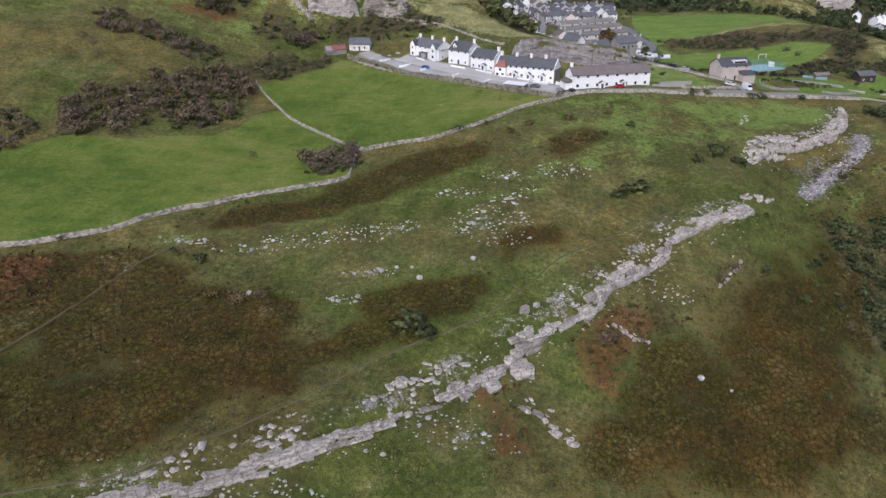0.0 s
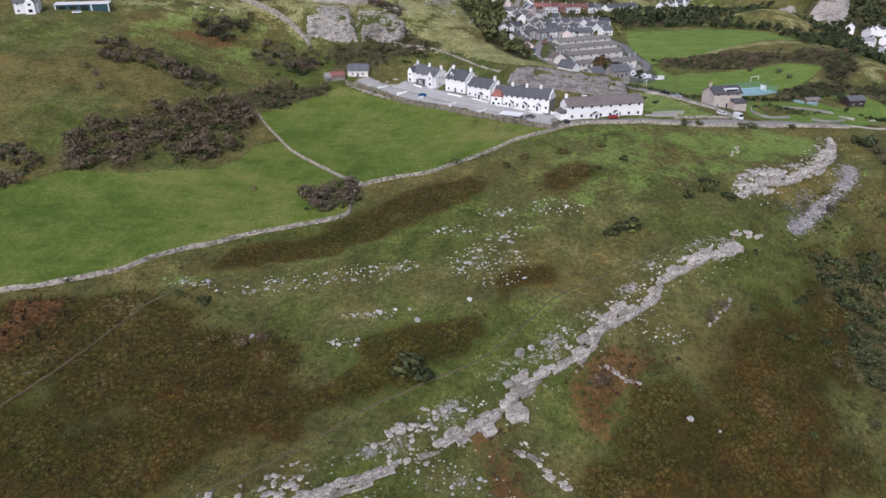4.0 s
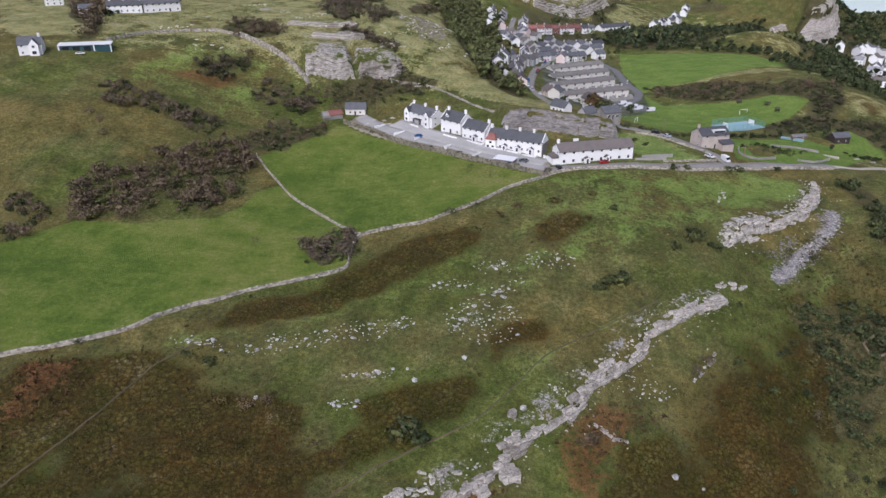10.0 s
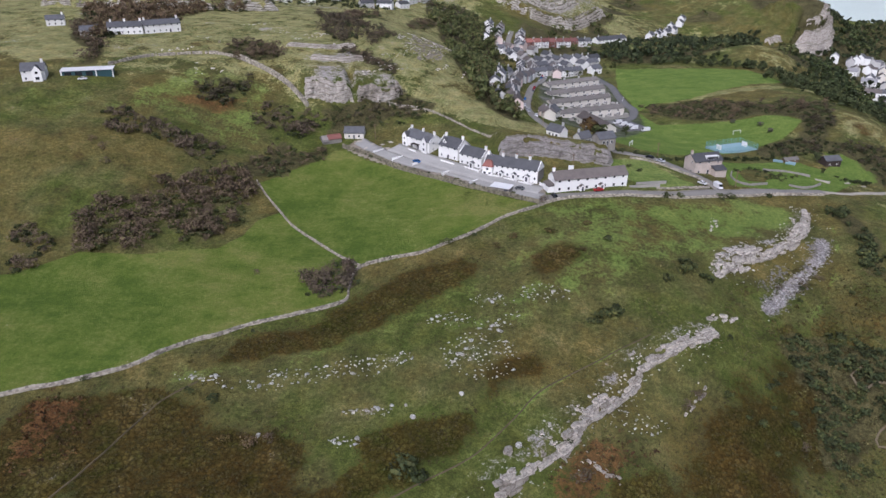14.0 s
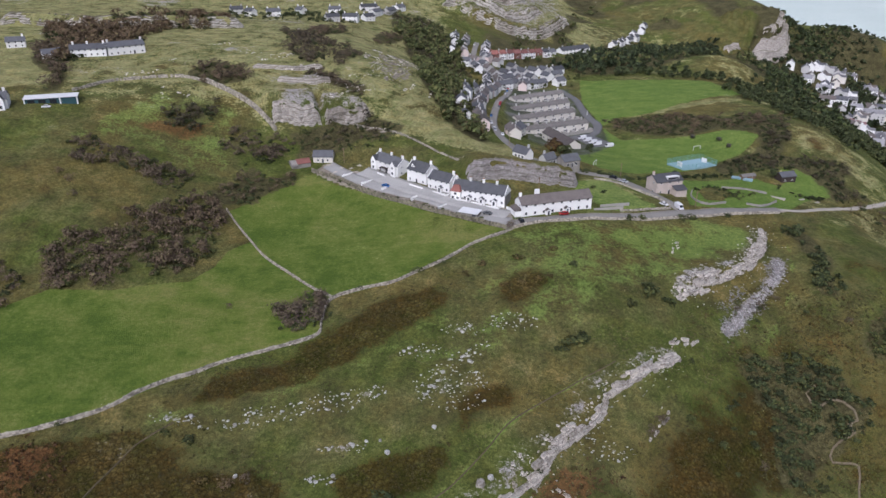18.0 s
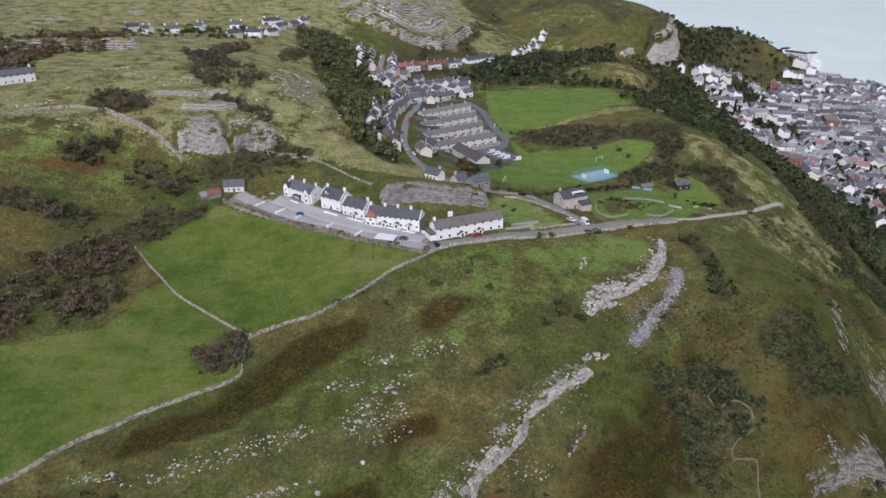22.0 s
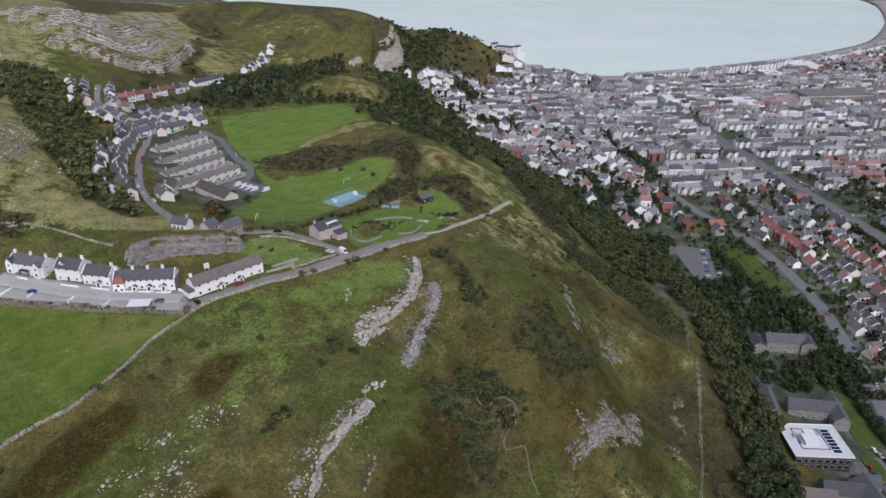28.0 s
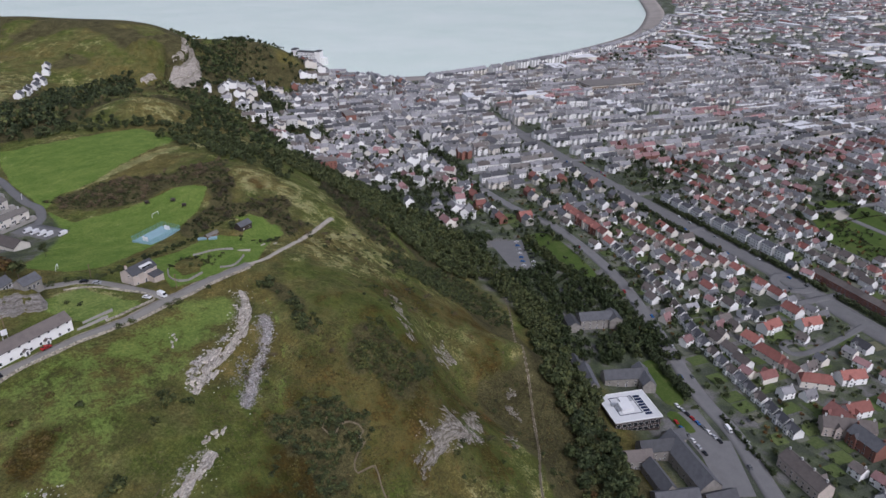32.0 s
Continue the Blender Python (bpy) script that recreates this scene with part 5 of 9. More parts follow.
def scatter_boulders():
    rnd = random.Random(77)
    n = 0
    for sx, sy, rx, ry in STONES:
        for _ in range(int(3 + rx * ry * 0.11)):
            a, r = rnd.uniform(0, 6.28), rnd.random() ** 0.6
            x, y = sx + rx * r * math.cos(a), sy + ry * r * math.sin(a)
            s = rnd.choice((0.2, 0.25, 0.32, 0.4, 0.6)) * rnd.uniform(0.8, 1.2)
            ob = new("boulder", rnd.choice(PALE))
            ob.matrix_basis = Matrix.LocRotScale((x, y, float(ground_z(x, y)) + s * 0.18), Euler((0, 0, rnd.uniform(0, 6))), (s * rnd.uniform(0.9, 1.6), s, s * 0.6))
            tagged(ob, "pale limestone boulder lying in short turf", "boulder", "boulders scattered on the slope")
            n += 1
    for x, y, s in ((-48, 152, 0.7), (-6, 158, 0.8), (62, 139, 0.9), (69, 137, 0.4), (28, 120, 0.6), (8, 167, 0.7), (-21, 151, 0.7), (-16, 161, 0.6), (-12, 162, 0.55), (-8, 162, 0.5), (20, 148, 1.2), (23, 150, 0.95), (18, 134, 2.2), (11, 129, 1.6), (-9, 124, 1.3)):
        ob = new("boulder", rnd.choice(PALE if s < 1 else BLOCKS))
        ob.matrix_basis = Matrix.LocRotScale((x, y, float(ground_z(x, y)) + s * 0.2), Euler((0, 0, rnd.uniform(0, 6))), (s * 1.2, s, s * 0.75))
        tagged(ob, "large pale limestone boulder on the heath" if s > 1 else "bright limestone boulder on the heath", "boulder", "boulders scattered on the slope")


scatter_boulders()


def heap(name, base, places, material, label, category):
    """One object of many small pieces: places are (x, y, z, sx, sy, sz, turn)."""
    v0, f0 = base
    v0, f0 = np.asarray(v0, float), np.asarray(f0)
    p = np.asarray(places, float)
    c, s = np.cos(p[:, 6])[:, None], np.sin(p[:, 6])[:, None]
    a = v0[None] * p[:, None, 3:6]
    xx, yy = a[..., 0] * c - a[..., 1] * s, a[..., 0] * s + a[..., 1] * c
    v = np.stack([xx + p[:, None, 0], yy + p[:, None, 1], a[..., 2] + p[:, None, 2]], -1).reshape(-1, 3)
    f = (f0[None] + (np.arange(len(p)) * len(v0))[:, None, None]).reshape(-1, f0.shape[1])
    return fast_mesh(name, v, f, material, label, category)


def low_rock(seed):
    rnd = random.Random(seed)
    v = [(0.9, 0, 0), (0.3, 0.8, 0.1), (-0.6, 0.6, 0), (-0.9, -0.2, 0.05), (-0.2, -0.8, 0), (0.6, -0.6, 0.1), (0.1, 0.1, 0.75), (0, 0, -0.6)]
    v = [tuple(c * rnd.uniform(0.8, 1.25) for c in p) for p in v]
    f = [(i, (i + 1) % 6, 6) for i in range(6)] + [((i + 1) % 6, i, 7) for i in range(6)]
    return v, f


def small_stones():
    rng = np.random.default_rng(5)
    pl = []
    for sx, sy, rx, ry in STONES:
        n = int(rx * ry * 1.6)
        a, r = rng.uniform(0, 6.28, n), rng.random(n) ** 0.5 * 1.15
        pl.append(np.column_stack([sx + rx * r * np.cos(a), sy + ry * r * np.sin(a)]))
    for line, n, w in ((RIDGE, 420, 3.6), (RIDGE_UPPER, 220, 5), (SCREE, 260, 2.6)):
        c = curve_points(line, 1.0)
        k = rng.integers(0, len(c), n)
        pl.append(c[k] + rng.normal(0, w / 1.6, (n, 2)) + (0.8, -1.2) * np.array(line is RIDGE))
    p = np.concatenate(pl)
    s = rng.uniform(0.14, 0.38, len(p)) * (1 + (rng.random(len(p)) < 0.1))
    z = ground_z(p[:, 0], p[:, 1]) + s * 0.15
    heap("loose_stones", low_rock(3), np.column_stack([p, z, s * 1.3, s, s * 0.8, rng.uniform(0, 6, len(p))]), M["limestone_pale"], "loose pale limestone stones lying in the turf", "stones")


def terracettes():
    """Thin strings of pale stones along the contours of the limestone hill."""
    rng = np.random.default_rng(61)
    hill_side = [(-150, 395), (-140, 470), (-110, 560), (-70, 640), (-5, 655), (12, 560), (16, 470), (34, 400), (10, 396), (-20, 408), (-80, 402)]
    pl, n = [], 0
    while n < 42:
        x, y = (rng.uniform(-25, 14), rng.uniform(415, 560)) if n % 3 else (rng.uniform(-150, 34), rng.uniform(395, 655))
        if not inside(np.array([x]), np.array([y]), hill_side)[0]:
            continue
        n += 1
        size = rng.uniform(0.3, 0.75)
        for _ in range(int(rng.uniform(6, 26))):
            gx = float(ground_z(x + 2, y) - ground_z(x - 2, y))
            gy = float(ground_z(x, y + 2) - ground_z(x, y - 2))
            g = math.hypot(gx, gy) + 1e-6
            x, y = x - gy / g * 1.3, y + gx / g * 1.3
            if rng.random() < 0.75:
                pl.append((x + rng.normal(0, 1.1), y + rng.normal(0, 1.1), size * rng.uniform(0.5, 1.5)))
    p = np.array(pl)
    heap("hillside_stones", low_rock(5), np.column_stack([p[:, :2], ground_z(p[:, 0], p[:, 1]) + p[:, 2] * 0.1, p[:, 2] * 1.4, p[:, 2], p[:, 2] * 0.7, rng.uniform(0, 6, len(p))]), M["limestone"], "strings of pale limestone in hill turf", "stones")


small_stones()
terracettes()


# ---- plants ----
def leaf_quads(n, lumps, size, rng, flat=0.0):
    """n small leaf clumps set over rounded lumps (x, y, z, rx, ry, rz): vertices and faces."""
    lumps = np.asarray(lumps, float)
    w = lumps[:, 3] * lumps[:, 4]
    k = rng.choice(len(lumps), n, p=w / w.sum())
    d = rng.normal(size=(n, 3))
    d /= np.linalg.norm(d, axis=1)[:, None]
    d[:, 2] = np.where(d[:, 2] < -0.35, -d[:, 2], d[:, 2])
    c = lumps[k, :3] + d * lumps[k, 3:] * rng.uniform(0.72, 1.06, (n, 1))
    nrm = d + rng.normal(0, 0.34, (n, 3))
    nrm[:, 2] += flat
    nrm /= np.linalg.norm(nrm, axis=1)[:, None]
    t = np.cross(nrm, rng.normal(size=(n, 3)))
    t /= np.linalg.norm(t, axis=1)[:, None]
    b = np.cross(nrm, t)
    s = size * rng.uniform(0.55, 1.3, (n, 1))
    e = rng.uniform(0.5, 1.0, (n, 1))
    v = np.stack([c - t * s - b * s * e * 0.6, c + t * s * 0.5 - b * s * e, c + t * s + b * s * e * 0.5, c - t * s * 0.4 + b * s * e + nrm * s * 0.25], 1).reshape(-1, 3)
    return v, np.arange(n * 4).reshape(-1, 4)


def lumps_for(rng, w, h, n, low=0.25):
    out = [(0, 0, h * 0.55, w * 0.62, w * 0.62, h * 0.38)]
    for i in range(n):
        a, r = rng.uniform(0, 6.28), w * rng.uniform(0.3, 0.75)
        z = h * rng.uniform(low, 0.85)
        s = rng.uniform(0.28, 0.5) * w * (1.15 - 0.5 * abs(z / h - 0.5))
        out.append((r * math.cos(a), r * math.sin(a), z, s, s, s * rng.uniform(0.6, 0.9)))
    return out


def limb(s, a, b, ra, rb, k=6):
    a, b = Vector(a), Vector(b)
    q = (b - a).to_track_quat("Z", "Y")
    v = [a + q @ Vector((ra * math.cos(6.283 * i / k), ra * math.sin(6.283 * i / k), 0)) for i in range(k)]
    v += [b + q @ Vector((rb * math.cos(6.283 * i / k), rb * math.sin(6.283 * i / k), 0)) for i in range(k)]
    s.add([tuple(p) for p in v], [(i, (i + 1) % k, k + (i + 1) % k, k + i) for i in range(k)] + [tuple(range(k, 2 * k))])


def crown_arrays(seed, w, h, n, size, lumps=9, low=0.3):
    rng = np.random.default_rng(seed)
    return leaf_quads(n, lumps_for(rng, w, h, lumps, low), size, rng)


def quick(name, v, f, material):
    ob = fast_mesh(name, v, f, material, "", "")
    me = ob.data
    bpy.data.objects.remove(ob)
    return me


def tree_proto(seed, w, h, leaf, n=300):
    rnd = random.Random(seed)
    v, f = crown_arrays(seed, w, h, n, w * 0.165, 10, 0.34)
    crown = quick("crown", v, f, M[leaf])
    s = Shape()
    limb(s, (0, 0, -0.6), (0, 0, h * 0.45), 0.06 * w, 0.035 * w)
    for i in range(5):
        a = i * 1.257 + rnd.uniform(-0.3, 0.3)
        limb(s, (0, 0, h * rnd.uniform(0.25, 0.42)), (w * 0.5 * math.cos(a), w * 0.5 * math.sin(a), h * rnd.uniform(0.5, 0.75)), 0.028 * w, 0.01 * w)
    return crown, s.mesh("trunk", M["bark"]), crown_arrays(seed, w, h, 66, w * 0.31, 9, 0.3), crown_arrays(seed, w, h, 24, w * 0.48, 7, 0.3)


TREES = {k: [tree_proto(100 + i * 7 + j, w, h, leaf) for j, (w, h) in enumerate(sizes)]
         for i, (k, leaf, sizes) in enumerate((("green", "leaf_green", ((3.6, 8.5), (4.4, 9.5), (3.2, 7.0))), ("dark", "leaf_dark", ((3.4, 9.5), (4.0, 8.0), (3.0, 10.5))), ("autumn", "leaf_autumn", ((3.2, 7.5),))))}


def tree(x, y, kind, label, scale=1.0, seed=0, group="", name="tree"):
    rnd = random.Random(seed)
    crown, trunk, _, _ = TREES[kind][seed % len(TREES[kind])]
    root = new(name)
    root.matrix_basis = Matrix.LocRotScale((x, y, float(ground_z(x, y))), Euler((0, 0, rnd.uniform(0, 6.28))), Vector((1, 1, rnd.uniform(0.85, 1.15))) * scale)
    part("trunk", trunk, root)
    part("crown", crown, root)
    return tagged(root, label, "tree", group)


BUSH_V = {}
for key, leaf, w, h, n in (("thorn", "leaf_thorn", 1.9, 2.6, 200), ("gorse", "gorse", 1.6, 1.7, 150), ("heath", "heather", 1.3, 0.9, 110), ("green", "leaf_green", 1.7, 2.2, 150)):
    BUSH_V[key] = []
    for j in range(4):
        v, f = crown_arrays(500 + len(BUSH_V) * 9 + j, w, h, n, w * (0.085 if key == "thorn" else 0.13), 7, 0.1)
        far = crown_arrays(500 + len(BUSH_V) * 9 + j, w, h, n // 2, w * (0.115 if key == "thorn" else 0.19), 7, 0.1)
        BUSH_V[key].append((*far, quick("bush", v, f, M[leaf])))


def bush(x, y, kind, label, scale=1.0, seed=0, name="bush", group="bushes on the hill"):
    rnd = random.Random(seed)
    ob = new(name, BUSH_V[kind][seed % 4][2])
    ob.matrix_basis = Matrix.LocRotScale((x, y, float(ground_z(x, y)) - 0.15), Euler((0, 0, rnd.uniform(0, 6.28))), Vector((rnd.uniform(0.9, 1.4), 1, rnd.uniform(0.75, 1.1))) * scale)
    return tagged(ob, label, "bush", group)


def grow(name, protos, pts, scales, material, label, category, seed):
    """Many plants joined into one object."""
    rng = np.random.default_rng(seed)
    pick = rng.integers(0, len(protos), len(pts))
    vs, fs, at = [], [], 0
    z = ground_z(pts[:, 0], pts[:, 1])
    for k, (v0, f0) in enumerate(protos):
        i = np.where(pick == k)[0]
        if not len(i):
            continue
        turn = rng.uniform(0, 6.28, len(i))
        c, s = np.cos(turn)[:, None], np.sin(turn)[:, None]
        sc = scales[i][:, None]
        x = (v0[None, :, 0] * c - v0[None, :, 1] * s) * sc + pts[i, 0][:, None]
        y = (v0[None, :, 0] * s + v0[None, :, 1] * c) * sc + pts[i, 1][:, None]
        zz = v0[None, :, 2] * sc * rng.uniform(0.8, 1.15, (len(i), 1)) + z[i][:, None] - 0.2
        vs.append(np.stack([x, y, zz], -1).reshape(-1, 3))
        fs.append((f0[None] + (np.arange(len(i)) * len(v0))[:, None, None]).reshape(-1, 4) + at)
        at += len(vs[-1])
    return fast_mesh(name, np.concatenate(vs), np.concatenate(fs), material, label, category)


def spots_in(patch, spacing, rng, ragged=0.35):
    q = np.array(patch, float)
    (x0, y0), (x1, y1) = q.min(0) - 3, q.max(0) + 3
    n = int((x1 - x0) * (y1 - y0) / spacing ** 2)
    p = np.column_stack([rng.uniform(x0, x1, n), rng.uniform(y0, y1, n)])
    warp = np.column_stack([rough_noise(p[:, 0], p[:, 1], 12, 2, 7), rough_noise(p[:, 0], p[:, 1], 12, 2, 8)]) * 5
    keep = inside(*(p + warp * 1.5).T, patch) & (rough_noise(p[:, 0], p[:, 1], 13, 3, 9) > -0.5 + ragged)
    return p[keep]


def thickets():
    rng = np.random.default_rng(9)
    thorn, gorse, green = ([(v, f) for v, f, _ in BUSH_V[k]] for k in ("thorn", "gorse", "green"))

    for patch, gap, kind, size, lab in (
            (SCRUB_A, 2.6, "thorn", 1.25, "dense bare brown thorn thicket on a slope"), (SCRUB_B, 2.6, "thorn", 1.1, "straggling line of brown thorn scrub"),
            (SCRUB_C, 2.6, "thorn", 1.1, "brown thorn scrub below an old wall"), (SCRUB_D, 2.6, "thorn", 1.2, "dark brown thorn thicket beside a pasture"),
            (SCRUB_E, 2.6, "mixed", 1.0, "dark overgrown hedge beside a pasture"), (SCRUB_F, 1.7, "thorn", 1.0, "brown thorn thicket in a wall corner"),
            (SCRUB_G, 2.6, "thorn", 1.2, "round dark thorn thicket on a hillside"), (SCRUB_H, 3.4, "thorn", 1.2, "brown thorn scrub on the upland"),
            (SCRUB_I, 2.8, "mixed", 0.95, "dark green scrub below a quarry"), (SCRUB_J, 2.8, "thorn", 1.2, "thorn thicket at a wall end"),
            (SCRUB_M, 2.6, "thorn", 1.0, "low line of brown thorn on the knoll"), (SCRUB_N, 4.0, "thorn", 1.3, "brown thorn scrub on the knoll top"), (SCRUB_O, 3.6, "thorn", 1.3, "thorn scrub below the hamlet"),
            (SCRUB_P, 4.6, "thorn", 1.9, "broad dark thorn belt below the upland scars"), (SCRUB_SLOPE_D, 2.8, "gorse", 1.0, "dark gorse beside a limestone rib"), (SCRUB_K, 4.0, "thorn", 1.6, "dark thorn thicket below limestone scars"), (SCRUB_L, 3.0, "thorn", 1.3, "thorn hedge beside a farm field"),
            (SCRUB_MID, 2.9, "mixed", 0.95, "dark scrub on a bank between playing fields"), (SCRUB_KNOLL, 2.9, "mixed", 0.95, "dark green scrub beside a grassy knoll"),
            (SCRUB_SLOPE_A, 2.3, "gorse", 0.9, "green gorse and bramble on the steep slope"), (SCRUB_SLOPE_B, 2.4, "gorse", 0.95, "green scrub on the steep slope"),
            (SCRUB_BROW, 3.6, "gorse", 1.2, "green gorse and bramble on the hill brow"), (SCRUB_SLOPE_C, 2.8, "gorse", 1.1, "dark gorse on the hill shoulder"), (SCRUB_EDGE, 3.2, "mixed", 1.2, "dark scrub over the slope above the wood")):
        p = spots_in(patch, gap * (0.8 if kind == "green" else 1.0), rng, -0.1 if kind == "green" else 0.0 if kind == "mixed" else 0.2)
        if len(p) < 3:
            continue
        mat = {"thorn": "leaf_thorn", "gorse": "gorse", "green": "leaf_green", "mixed": "leaf_thorn"}[kind]
        pr = {"thorn": thorn, "gorse": gorse, "green": green, "mixed": thorn}[kind]
        under = rng.random(len(p)) < {"thorn": 0.42, "mixed": 0.78}.get(kind, 0.0)
        grow("thicket", pr, p[~under], size * rng.uniform(0.5, 1.75, (~under).sum()), M[mat], lab, "thicket", int(gap * 10))
        if under.sum() > 4:
            grow("bramble", gorse, p[under], size * rng.uniform(0.5, 1.1, under.sum()), M["gorse"], "green bramble and gorse under the thorns", "bramble", int(gap * 10) + 1)


thickets()


def lone_bushes():
    rnd = random.Random(4)
    lab = {"thorn": "bare brown thorn bush on open grass", "gorse": "dark green gorse bush on open turf", "heath": "low brown heather clump in grass", "green": "small green bush beside a stone wall"}
    near = [(-9, 141, "gorse", 2.6), (-4, 139, "gorse", 2.0), (57, 200, "gorse", 2.5), (61, 202, "gorse", 2.0), (53, 197, "gorse", 1.6), (92, 226, "gorse", 2.4), (99, 224, "gorse", 1.8), (83, 219, "gorse", 1.8), (94, 232, "gorse", 1.6),
            (66, 241, "gorse", 1.5), (60, 253, "heath", 1.6), (45, 246, "heath", 1.9), (30, 243, "heath", 1.8), (24, 238, "heath", 1.6), (51, 232, "heath", 1.6), (44, 230, "heath", 1.8), (37, 229, "heath", 1.5), (55, 234, "heath", 1.3),
            (-50, 149, "thorn", 1.3), (-45, 150, "thorn", 1.0), (-56, 150, "heath", 1.7), (-32, 228, "thorn", 1.5), (-29, 224, "thorn", 1.2), (5, 243, "green", 1.2), (-17, 235, "green", 0.9), (-64, 226, "thorn", 0.8), (16, 247, "green", 0.8),
            (-63, 163, "gorse", 1.4), (-70, 165, "gorse", 1.2), (-58, 192, "green", 0.6), (-101, 168, "green", 0.9), (77, 170, "thorn", 1.4), (81, 174, "thorn", 1.2), (91, 176, "gorse", 1.2), (40, 144, "thorn", 1.6), (43, 160, "gorse", 0.8), (38, 154, "gorse", 0.8),
            (100, 279, "green", 1.5), (106, 280, "green", 1.3), (126, 285, "green", 1.4), (131, 287, "green", 1.6), (150, 292, "green", 1.3), (46, 273, "thorn", 1.3), (96, 309, "gorse", 1.1), (92, 313, "gorse", 1.0), (-150, 300, "thorn", 1.4), (-144, 297, "thorn", 1.3), (-140, 288, "thorn", 1.2), (-128, 330, "thorn", 0.8), (-100, 322, "thorn", 1.1)]
    for i, (x, y, k, s) in enumerate(near):
        bush(x, y, k, lab[k], s, i)
    for i in range(150):
        while True:
            x, y = rnd.uniform(95, 300), rnd.uniform(130, 340)
            z = float(ground_z(x, y))
            if 35 < z < 112 and float(rough_noise(x, y, 26, 3, 15)) > 0.05:
                break
        k = rnd.choice(("gorse", "gorse", "gorse", "thorn"))
        bush(x, y, k, {"gorse": "dark gorse bush on the steep slope", "thorn": "brown thorn bush on the steep slope", "heath": "low heather clump on the steep slope", "green": ""}[k], rnd.uniform(0.6, 1.4), i)


lone_bushes()


def low_growth():
    """Heather, bracken and tussocks over the near slopes."""
    rng = np.random.default_rng(17)
    tuft = []
    for j in range(4):
        tuft.append(leaf_quads(6, [(0, 0, 0.2, 0.55, 0.55, 0.34), (0.4, 0.1, 0.15, 0.4, 0.4, 0.25)], 0.21, np.random.default_rng(40 + j)))
    x, y = rng.uniform(-175, 165, 60000), rng.uniform(84, 235, 60000)
    i, j = np.searchsorted(GX, x) - 1, np.searchsorted(GY, y) - 1
    chance = rng.random(len(x))
    h = heather[j, i] * np.clip(0.75 + 0.9 * rough_noise(x, y, 16, 3, 91), 0.05, 1)
    keep = (h > chance) & (pasture[j, i] < 0.2) & (lanes[j, i] < 0.3)
    p = np.column_stack([x, y])[keep][:13000]
    grow("heather", tuft, p, rng.uniform(0.5, 1.3, len(p)), M["heather"], "dense knee-high brown heather", "heather", 1)
    b = bracken[j, i] * np.clip(0.6 + rough_noise(x, y, 8, 2, 92), 0, 1) > chance
    p = np.column_stack([x, y])[b][:2500]
    grow("bracken", tuft, p, rng.uniform(0.8, 1.9, len(p)), M["bracken"], "patches of rust-brown autumn bracken", "bracken", 2)
    g = (heather[j, i] < 0.3) & (pasture[j, i] < 0.2) & (rock[j, i] < 0.4) & (lanes[j, i] < 0.3) & (rough_noise(x, y, 22, 3, 95) > 0.12)
    p = np.column_stack([x, y])[g][:7000]
    grow("rough_grass", tuft, p, rng.uniform(0.5, 1.2, len(p)), M["tussock"], "tussocks of rough straw-green grass", "grass", 3)
    x, y = rng.uniform(100, 330, 30000), rng.uniform(110, 345, 30000)
    z = ground_z(x, y)
    m = (z > 25) & (z < 114) & (rough_noise(x, y, 24, 3, 97) > 0.0) & (y < 150 + x)
    p = np.column_stack([x, y])[m]
    grow("slope_heather", tuft, p[:3500], rng.uniform(0.8, 1.8, len(p[:3500])), M["heather"], "brown heather and gorse over the steep slope", "heather", 4)
    grow("slope_grass", tuft, p[3500:8500], rng.uniform(0.7, 1.5, len(p[3500:8500])), M["tussock"], "rough straw grass over the steep slope", "grass", 5)


low_growth()

WOOD_FOOT = [(195, 78), (232, 112), (270, 145), (305, 178), (335, 212), (372, 245), (405, 290), (418, 330), (378, 360), (392, 420), (376, 452), (350, 480), (360, 540), (410, 560), (445, 548), (480, 507), (488, 433), (452, 340), (418, 262), (352, 192), (335, 172), (300, 140), (272, 110), (262, 84), (240, 56)]
WOOD_NORTH = [(360, 545), (330, 640), (385, 700), (415, 790), (400, 840), (470, 860), (500, 950), (600, 1080), (690, 1170), (800, 1250), (830, 1230), (735, 1140), (655, 1050), (565, 930), (500, 835), (458, 748), (420, 651), (416, 575)]
WOOD_BANK = [[(264, 575), (315, 607), (348, 566), (336, 493), (300, 420), (286, 412), (275, 440), (262, 478), (268, 518)], [(166, 655), (200, 648), (250, 625), (300, 600), (318, 612), (262, 650), (215, 668)]]
WOOD_SCHOOL = [(482, 317), (490, 278), (497, 256), (472, 214), (452, 196), (444, 172), (424, 150), (416, 158), (415, 180), (392, 181), (394, 206), (408, 208), (420, 246), (446, 262), (461, 298)]


